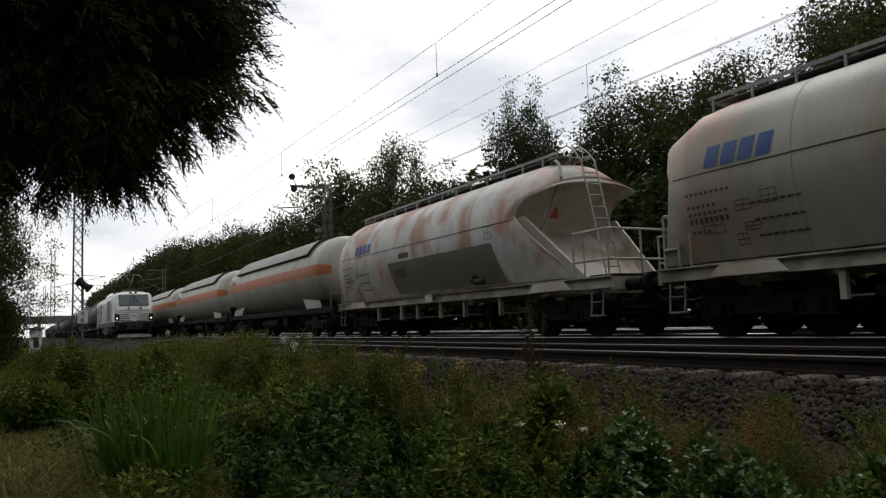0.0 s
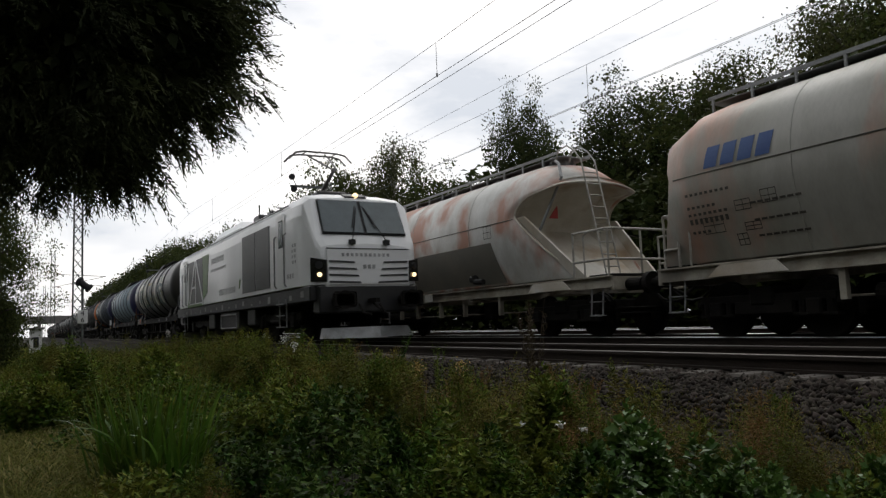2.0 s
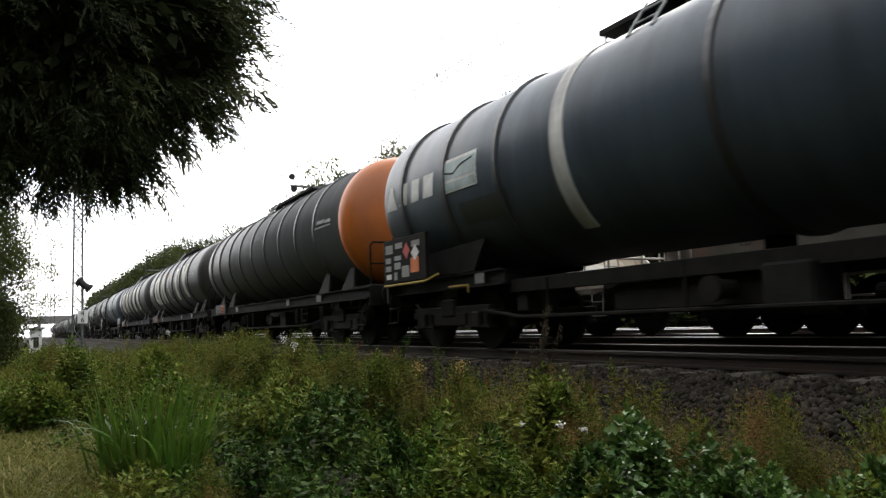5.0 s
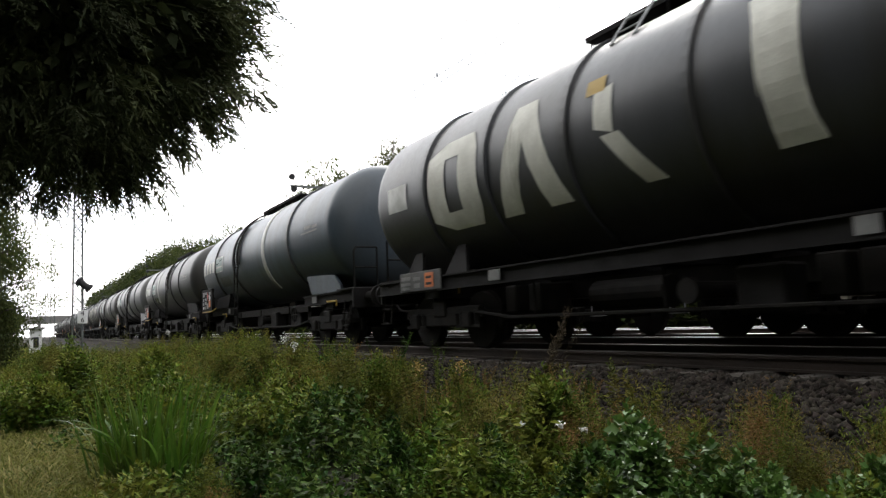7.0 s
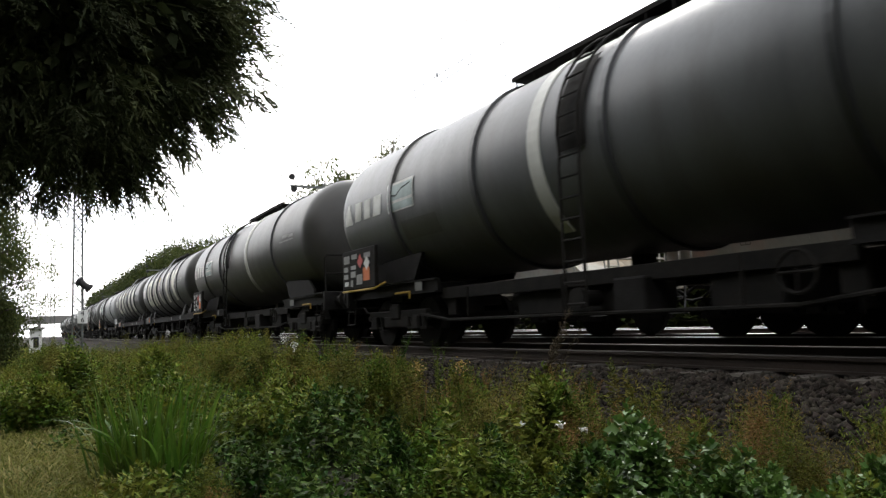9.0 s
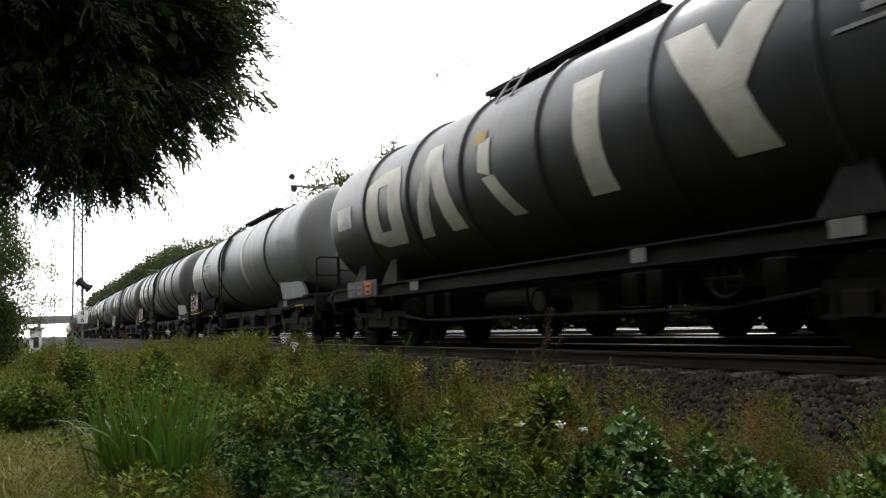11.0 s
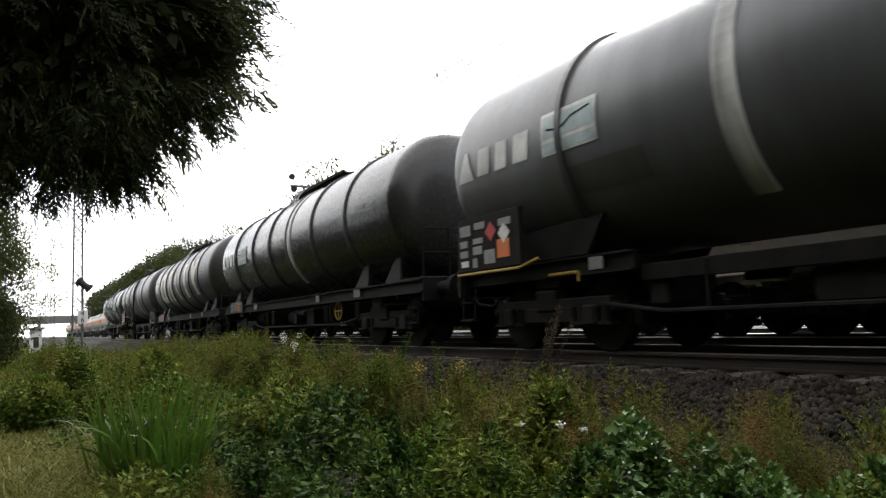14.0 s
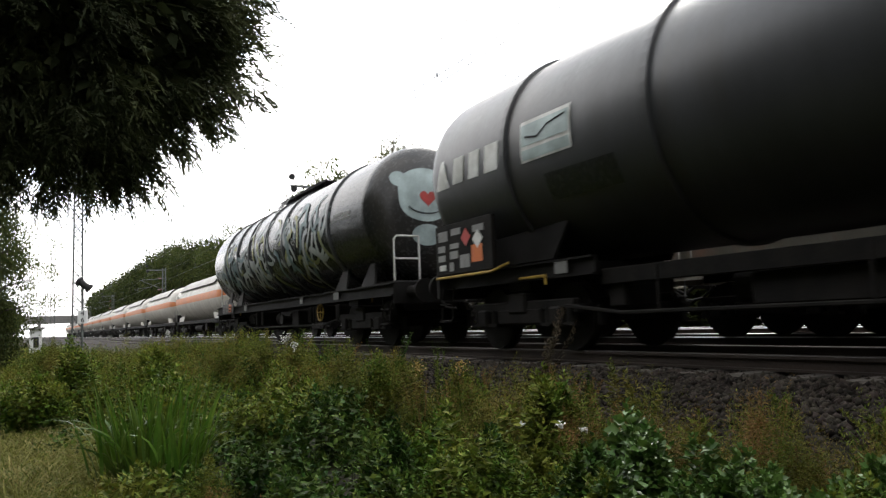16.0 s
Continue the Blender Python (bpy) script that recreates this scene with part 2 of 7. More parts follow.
def lathe(bm, profile, seg, z=0.0, a0=0.0, a1=360.0):
    """A shell about the x axis at height z; profile: rows of (x, radius); angle 0 is the +y side, 90 the top."""
    full = abs(a1 - a0) >= 360
    n = seg if full else seg + 1
    rings = []
    for x, r in profile:
        rings.append([bm.verts.new((x, r * math.cos(radians(a0 + (a1 - a0) * i / seg)), z + r * math.sin(radians(a0 + (a1 - a0) * i / seg)))) for i in range(n)])
    for p, q in zip(rings[:-1], rings[1:]):
        for i in range(seg):
            j = (i + 1) % n
            bm.faces.new((p[i], p[j], q[j], q[i]))
    if full:
        for ring, flip in ((rings[0], False), (rings[-1], True)):
            if profile[0 if not flip else -1][1] > 1e-4:
                bm.faces.new(ring if not flip else ring[::-1])
    bmesh.ops.recalc_face_normals(bm, faces=bm.faces[:])
    return bm


def on_shell(bm, outline, R, z, lift=0.012, steps=10):
    """A flat marking laid round a shell on its -y side. outline: convex polygon of (x, angle up from the -y side in degrees)."""
    xs = [p[0] for p in outline]
    cuts = 7
    x0, x1 = min(xs), max(xs)
    n = len(outline)

    def span(x):
        hits = []
        for i in range(n):
            (xa, aa), (xb, ab) = outline[i], outline[(i + 1) % n]
            if abs(xb - xa) < 1e-9:
                if abs(xa - x) < 1e-5:
                    hits += [aa, ab]
            elif min(xa, xb) - 1e-9 <= x <= max(xa, xb) + 1e-9:
                hits.append(aa + (ab - aa) * (x - xa) / (xb - xa))
        return (min(hits), max(hits))
    cols = []
    for x in sorted({x0 + (x1 - x0) * i / cuts for i in range(1, cuts)} | set(xs)):
        lo, hi = span(x)
        col = []
        for k in range(steps + 1):
            a = radians(lo + (hi - lo) * k / steps)
            col.append(bm.verts.new((x, -(R + lift) * math.cos(a), z + (R + lift) * math.sin(a))))
        cols.append(col)
    for p, q in zip(cols[:-1], cols[1:]):
        for k in range(steps):
            bm.faces.new((p[k], q[k], q[k + 1], p[k + 1]))
    return bm


def B():
    return bmesh.new()


# ---- ground ----
def ground_height(x, y):
    """The verge lies lower than the ballast bed; it rises a little along the line."""
    if y > -2.3:
        return -0.45
    low = -0.95 + 0.06 * math.sin(x * 0.7) + 0.05 * math.sin(y * 1.9 + x * 0.3)
    t = min(1.0, max(0.0, (-2.3 - y) / 1.5))
    t = t * t * (3 - 2 * t)
    return -0.45 * (1 - t) + low * t


def build_ground():
    xs = sorted(set([-2500, -900, -400, -250, -150, -100, -75] + [-60 + i * 1.2 for i in range(62)] + [25, 40, 80, 200, 700, 2500]))
    ys = sorted(set([-2500, -700, -200, -80, -40, -25, -18] + [-14 + i * 0.5 for i in range(36)] + [6, 9, 12, 16, 25, 60, 200, 700, 2500]))
    bm = B()
    grid = [[bm.verts.new((x, y, ground_height(x, y) if abs(x) < 900 else -0.6)) for y in ys] for x in xs]
    for i in range(len(xs) - 1):
        for j in range(len(ys) - 1):
            bm.faces.new((grid[i][j], grid[i + 1][j], grid[i + 1][j + 1], grid[i][j + 1]))
    g = part("ground", bm, M["soil"], smooth=True)
    tagged(g, "dark soil and plant litter of the railway verge", "ground", kind="structure")


TRACKS = (0.0, 4.07, 9.2)


def build_track(y):
    bed = B()
    prof = [(-2.9, -0.70), (-2.1, -0.36), (-1.5, -0.25), (1.5, -0.25), (2.1, -0.36), (2.9, -0.70)]
    xs = [-420 + 3 * i for i in range(147)]
    rows = [[bed.verts.new((x, y + py, pz)) for py, pz in prof] for x in xs]
    for a, b in zip(rows[:-1], rows[1:]):
        for k in range(5):
            bed.faces.new((a[k], b[k], b[k + 1], a[k + 1]))
    track = part("track", bed, M["ballast"])
    tagged(track, "railway track with steel rails on a grey stone ballast bed", "track", group="tracks", kind="structure")
    for side in (-0.75, 0.75):
        bm = B()
        box(bm, -420, 20, y + side - 0.035, y + side + 0.035, -0.045, -0.016)
        box(bm, -420, 20, y + side - 0.009, y + side + 0.009, -0.14, -0.045)
        box(bm, -420, 20, y + side - 0.07, y + side + 0.07, -0.165, -0.14)
        rail = part("rail", bm, M["rail_side"], track, "rusty brown steel rail")
        bm = B()
        prof = [(-0.036, -0.018), (-0.0355, -0.013), (-0.033, -0.0075), (-0.028, -0.0035), (-0.018, -0.001), (0, 0), (0.018, -0.001), (0.028, -0.0035), (0.033, -0.0075), (0.0355, -0.013), (0.036, -0.018)]
        ends = [[bm.verts.new((x, y + side + py, pz)) for py, pz in prof] for x in (20, -420)]
        for k in range(len(prof) - 1):
            bm.faces.new((ends[0][k], ends[0][k + 1], ends[1][k + 1], ends[1][k]))
        # the near track takes the copy with its sky reflection darkened by colour
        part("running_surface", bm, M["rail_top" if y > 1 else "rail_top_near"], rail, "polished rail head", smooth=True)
    return track


def build_sleepers(track, y):
    """Concrete sleepers with rounded ends, 0.6 m apart."""
    bm = B()
    box(bm, -0.13, 0.13, -1.3, 1.3, -0.33, -0.165, 0.03)
    me = bpy.data.meshes.new("sleeper")
    bm.to_mesh(me)
    bm.free()
    me.materials.append(M["sleeper"])
    for i in range(140):
        ob = new("sleeper", me)
        ob.parent = track
        ob.location = (3.0 - 0.6 * i + random.uniform(-0.02, 0.02), y, random.uniform(-0.012, 0.008))
    return track


build_ground()
track_near = build_track(TRACKS[0])
track_mid = build_track(TRACKS[1])
track_far = build_track(TRACKS[2])

# ---- running gear shared by the wagons ----
def wheelset(parent, x, r=0.46):
    bm = B()
    for s in (-0.75, 0.75):
        y0 = s - 0.065 if s > 0 else s + 0.065
        rod(bm, (x, s - 0.065, r), (x, s + 0.065, r), r, 28)
        rod(bm, (x, y0 - 0.015, r), (x, y0 + 0.015, r), r + 0.03, 28)
        rod(bm, (x, s - 0.09, r), (x, s + 0.09, r), 0.14, 14)
    rod(bm, (x, -1.0, r), (x, 1.0, r), 0.075, 10)
    return part("wheelset", bm, M["wheel"], parent, "worn steel wheels on an axle")


def bogie(parent, cx):
    """A two-axle freight bogie: pressed side frames, axle boxes, coil springs, bolster."""
    bm = B()
    for s in (-1, 1):
        y = s * 1.0
        box(bm, cx - 1.25, cx + 1.25, y - 0.06, y + 0.06, 0.56, 0.70, 0.02)
        box(bm, cx - 0.55, cx + 0.55, y - 0.07, y + 0.07, 0.36, 0.60, 0.03)
        for dx in (-0.9, 0.9):
            box(bm, cx + dx - 0.13, cx + dx + 0.13, s * 1.02 - 0.1, s * 1.02 + 0.1, 0.33, 0.60, 0.03)
            for k in (-0.23, 0.23):
                rod(bm, (cx + dx + k, y, 0.38), (cx + dx + k, y, 0.60), 0.075, 10)
            box(bm, cx + dx - 0.36, cx + dx + 0.36, y - 0.08, y + 0.08, 0.34, 0.385)
    box(bm, cx - 0.22, cx + 0.22, -1.1, 1.1, 0.52, 0.82, 0.03)
    for dx in (-1.28, 1.28):
        box(bm, cx + dx - 0.06, cx + dx + 0.06, -1.05, 1.05, 0.5, 0.62, 0.02)
    b = part("bogie", bm, M["black_steel"], parent, "grimy black two-axle bogie frame")
    for dx in (-0.9, 0.9):
        wheelset(b, cx + dx)
        bm = B()
        for s in (-0.75, 0.75):
            for k in (-0.53, 0.53):
                box(bm, cx + dx + k - 0.04, cx + dx + k + 0.04, s - 0.06, s + 0.06, 0.32, 0.6, 0.02)
        part("brake_shoe", bm, M["black_steel"], b)


def buffers(parent, x, sign, mat="black_steel"):
    for y in (-0.875, 0.875):
        bm = B()
        rod(bm, (x - sign * 0.62, y, 1.05), (x - sign * 0.2, y, 1.05), 0.125, 14)
        rod(bm, (x - sign * 0.25, y, 1.05), (x - sign * 0.05, y, 1.05), 0.085, 14)
        rod(bm, (x - sign * 0.06, y, 1.05), (x, y, 1.05), 0.22, 22)
        part("buffer", bm, M[mat], parent, "black round buffer")
    bm = B()
    box(bm, x - sign * 0.6, x - sign * 0.1, -0.05, 0.05, 0.98, 1.08)
    pipe(bm, [(x - sign * 0.5, 0.0, 1.02), (x - sign * 0.1, 0, 0.86), (x + sign * 0.04, 0, 0.8)], 0.03)
    pipe(bm, [(x - sign * 0.55, 0.25, 0.95), (x - sign * 0.25, 0.25, 0.72), (x, 0.2, 0.68)], 0.025)
    pipe(bm, [(x - sign * 0.55, -0.3, 0.95), (x - sign * 0.25, -0.3, 0.72), (x, -0.22, 0.68)], 0.025)
    part("coupling", bm, M["black_steel"], parent)


def hand_rail(parent, x, y, z0, z1, mat="black_steel", wide=0.4, label=""):
    """A bent tube rail that stands on the end platform."""
    bm = B()
    pipe(bm, [(x, y, z0), (x, y, z1 - 0.08), (x, y + 0.06, z1), (x, y + wide, z1), (x, y + wide, z0)], 0.021, 7)
    pipe(bm, [(x, y, (z0 + z1) / 2), (x, y + wide, (z0 + z1) / 2)], 0.018, 6)
    part("hand_rail", bm, M[mat], parent, label)


def step_iron(parent, x, y, mat="black_steel"):
    bm = B()
    pipe(bm, [(x - 0.17, y + 0.05, 1.0), (x - 0.17, y, 0.45), (x + 0.17, y, 0.45), (x + 0.17, y + 0.05, 1.0)], 0.018, 6)
    box(bm, x - 0.17, x + 0.17, y - 0.05, y + 0.1, 0.44, 0.46)
    box(bm, x - 0.17, x + 0.17, y - 0.03, y + 0.1, 0.72, 0.74)
    part("step", bm, M[mat], parent)


# ---- tank wagons of the passing train ----
TANK_R, TANK_Z = 1.47, 2.72
PAINT = {
    "dark": tank_paint("dark_grey_tank_paint", (0.040, 0.042, 0.045), 0.36, 0.35),
    "gloss": tank_paint("glossy_black_tank_paint", (0.022, 0.024, 0.026), 0.24, 0.2),
    "grey": tank_paint("grey_tank_paint", (0.100, 0.103, 0.106), 0.36, 0.3, dirt=(0.08, 0.078, 0.072)),
    "light": tank_paint("light_grey_tank_paint", (0.235, 0.245, 0.255), 0.38, 0.25, dirt=(0.15, 0.148, 0.14)),
    "olive": tank_paint("brownish_grey_tank_paint", (0.070, 0.070, 0.066), 0.36, 0.3),
    "bluegrey": tank_paint("blue_grey_tank_paint", (0.070, 0.092, 0.116), 0.34, 0.35, dirt=(0.05, 0.06, 0.068)),
    "silver": tank_paint("faded_silver_teal_tank_paint", (0.36, 0.45, 0.51), 0.26, 0.4, dirt=(0.17, 0.19, 0.19)),
    "navy": tank_paint("dark_blue_tank_paint", (0.017, 0.020, 0.085), 0.42, 0.25, dirt=(0.012, 0.013, 0.045)),
    "orange": tank_paint("orange_tank_paint", (0.70, 0.19, 0.03), 0.45, 0.3, dirt=(0.35, 0.1, 0.02)),
    "white": tank_paint("white_band_paint", (0.58, 0.58, 0.54), 0.5, 0.25),
}


def dome_profile(x0, x1, R, depth=0.55, steps=8):
    """Half of the outline of a tank with dished ends and a rounded knuckle."""
    prof = [(x0, 0.0)]
    for i in range(1, steps + 1):
        a = i / steps * math.pi / 2
        prof.append((x0 + depth * (1 - math.cos(a) ** 0.8 if i < steps else 1), R * math.sin(a) ** 0.72))
    return prof + [(x1 - (p[0] - x0), p[1]) for p in reversed(prof)]


def letter_blocks(bm, kind, x0, x1, lo, hi):
    """Plain white shapes that stand for a company mark on the shell."""
    w = x1 - x0
    if kind == "ring":
        t = 0.36 * w
        on_shell(bm, [(x0, lo + 8), (x0, hi - 8), (x0 + t, hi), (x0 + t, lo)], TANK_R, TANK_Z)
        on_shell(bm, [(x0 + t, hi - 12), (x0 + t, hi), (x1 - 0.12 * w, hi), (x1, hi - 12)], TANK_R, TANK_Z)
        on_shell(bm, [(x0 + t, lo), (x0 + t, lo + 12), (x1, lo + 12), (x1 - 0.1 * w, lo)], TANK_R, TANK_Z)
        on_shell(bm, [(x1 - t, lo + 12), (x1 - t, hi - 12), (x1, hi - 12), (x1, lo + 12)], TANK_R, TANK_Z)
    elif kind == "peak":
        m, t = (x0 + x1) / 2, 0.15 * w
        on_shell(bm, [(x0, lo), (m - t, hi), (m, hi), (m, hi - 22), (x0 + 0.30 * w, lo)], TANK_R, TANK_Z)
        on_shell(bm, [(x1, lo), (m + t, hi), (m, hi), (m, hi - 22), (x1 - 0.30 * w, lo)], TANK_R, TANK_Z)
    elif kind == "slash":
        on_shell(bm, [(x0, lo + 30), (x0, hi - 6), (x0 + 0.35 * w, hi - 4), (x0 + 0.35 * w, lo + 26)], TANK_R, TANK_Z)
        on_shell(bm, [(x0 + 0.1 * w, lo + 26), (x0 + 0.45 * w, lo + 26), (x1, lo), (x1 - 0.35 * w, lo)], TANK_R, TANK_Z)
    elif kind == "bar":
        on_shell(bm, [(x0 + 0.28 * w, hi), (x0 + 0.68 * w, hi), (x0 + 0.72 * w, lo), (x0 + 0.38 * w, lo)], TANK_R, TANK_Z)
    elif kind == "cross":
        m = (lo + hi) / 2
        c = (x0 + x1) / 2
        on_shell(bm, [(x0, hi), (x0 + 0.34 * w, hi), (c + 0.17 * w, m - 4), (c - 0.17 * w, m - 4)], TANK_R, TANK_Z)
        on_shell(bm, [(x1, hi), (x1 - 0.34 * w, hi), (c - 0.17 * w, m - 4), (c + 0.17 * w, m - 4)], TANK_R, TANK_Z, 0.015)
        on_shell(bm, [(c - 0.17 * w, m - 4), (c + 0.17 * w, m - 4), (c + 0.3 * w, lo), (c - 0.02 * w, lo)], TANK_R, TANK_Z)


def spray_stroke(bm, rng, lift):
    """A loose looping stroke of spray paint on the shell's lower flank."""
    x, a = rng.uniform(-6.0, 4.4), rng.uniform(-34, 6)
    turn, bend, broad = rng.uniform(0, 6.28), rng.uniform(-0.9, 0.9), rng.uniform(0.07, 0.17)
    rows = []
    for k in range(11):
        r = (TANK_R + lift)
        side = (math.cos(turn + math.pi / 2) * broad, math.sin(turn + math.pi / 2) * broad)
        ends = []
        for s in (-0.5, 0.5):
            up = radians(a) + side[1] * s / r
            ends.append(bm.verts.new((x + side[0] * s, -r * math.cos(up), TANK_Z + r * math.sin(up))))
        rows.append(ends)
        x += 0.11 * math.cos(turn)
        a += math.degrees(0.11 * math.sin(turn) / r)
        turn += bend * 0.55
        if k % 4 == 3:
            bend = rng.uniform(-0.9, 0.9)
    for p, q in zip(rows[:-1], rows[1:]):
        bm.faces.new((p[0], q[0], q[1], p[1]))


def dish_x(y, z, lift):
    """Where the front dish of a shell lies over the place (y, z)."""
    q = min(0.999, math.hypot(y, z - TANK_Z) / TANK_R)
    a = math.asin(q ** (1 / 0.72))
    return 7.05 - 0.55 * (1 - math.cos(a) ** 0.8) + lift


def dish_patch(bm, cy, cz, outline, lift):
    """A flat painted shape on the front dish: an outline round its middle (cy, cz), in rings."""
    rings = []
    for f in (0.34, 0.67, 1.0):
        rings.append([bm.verts.new((dish_x(cy + p * f, cz + q * f, lift), cy + p * f, cz + q * f)) for p, q in outline])
    hub = bm.verts.new((dish_x(cy, cz, lift), cy, cz))
    n = len(outline)
    for i in range(n):
        j = (i + 1) % n
        bm.faces.new((hub, rings[0][i], rings[0][j]))
        for a, b in zip(rings[:-1], rings[1:]):
            bm.faces.new((a[i], b[i], b[j], a[j]))
    return bm


def oval(w, h, n=28, wob=0.0):
    return [(w * math.cos(2 * math.pi * k / n) * (1 + wob * math.cos(6 * math.pi * k / n)), h * math.sin(2 * math.pi * k / n)) for k in range(n)]


def dished_end_art(tank, kind):
    if kind == "bars":
        # two short rows of unreadable print
        for z, y0, count, w, h in ((3.35, -0.62, 13, 0.055, 0.05), (3.08, -0.78, 8, 0.04, 0.035)):
            bm = B()
            for k in range(count):
                y = y0 + k * w * 1.75
                dish_patch(bm, y, z, [(-w / 2, -h), (w / 2, -h), (w / 2, h), (-w / 2, h)], 0.006)
            part("print_row", bm, M["white_mark"], tank, "row of small white lettering bars")
        bm = B()
        dish_patch(bm, 0.75, 2.35, oval(0.13, 0.16), 0.006)
        part("spray_paint", bm, M["grey_mark"], tank, "pale sprayed ring")
    elif kind == "heart":
        bm = B()
        dish_patch(bm, -0.25, 3.05, oval(0.66, 0.56, 36, 0.07), 0.006)
        part("spray_paint", bm, M["teal_mark"], tank, "pale sprayed round shape")
        for cy in (-0.84, 0.36):
            bm = B()
            dish_patch(bm, cy, 3.36, oval(0.17, 0.16), 0.009)
            part("spray_paint", bm, M["teal_mark"], tank, "pale sprayed round shape")
        bm = B()
        heart = []
        for k in range(30):
            t = 2 * math.pi * k / 30
            heart.append((0.0115 * 16 * math.sin(t) ** 3, 0.0115 * (13 * math.cos(t) - 5 * math.cos(2 * t) - 2 * math.cos(3 * t) - math.cos(4 * t))))
        dish_patch(bm, -0.22, 2.98, heart, 0.012)
        part("spray_paint", bm, M["red"], tank, "red sprayed heart")
        bm = B()
        for k in range(20):
            t0, t1 = math.pi * (1.1 + 0.8 * k / 20), math.pi * (1.1 + 0.8 * (k + 1) / 20)
            a, b = ((-0.25 + 0.42 * math.cos(t), 2.86 + 0.20 * math.sin(t)) for t in (t0, t1))
            rod(bm, (dish_x(*a, 0.012), *a), (dish_x(*b, 0.012), *b), 0.012, 5)
        part("spray_paint", bm, M["rubber"], tank, "thin dark sprayed line")
        bm = B()
        dish_patch(bm, -0.25, 2.22, oval(0.34, 0.22), 0.006)
        part("spray_paint", bm, M["teal_mark"], tank, "pale sprayed round shape")
    elif kind == "tag":
        for i, (y, z, lean, h) in enumerate(((-1.0, 3.0, 0.05, 0.26), (-0.84, 2.98, -0.02, 0.16), (-0.68, 2.98, 0.02, 0.14), (-0.52, 3.02, 0.05, 0.24), (-0.38, 2.96, -0.08, 0.18))):
            bm = B()
            rod(bm, (dish_x(y, z - h, 0.006), y, z - h), (dish_x(y + lean, z + h, 0.006), y + lean, z + h), 0.028, 6)
            part("spray_paint", bm, M["white_mark"], tank, "short white sprayed stroke")


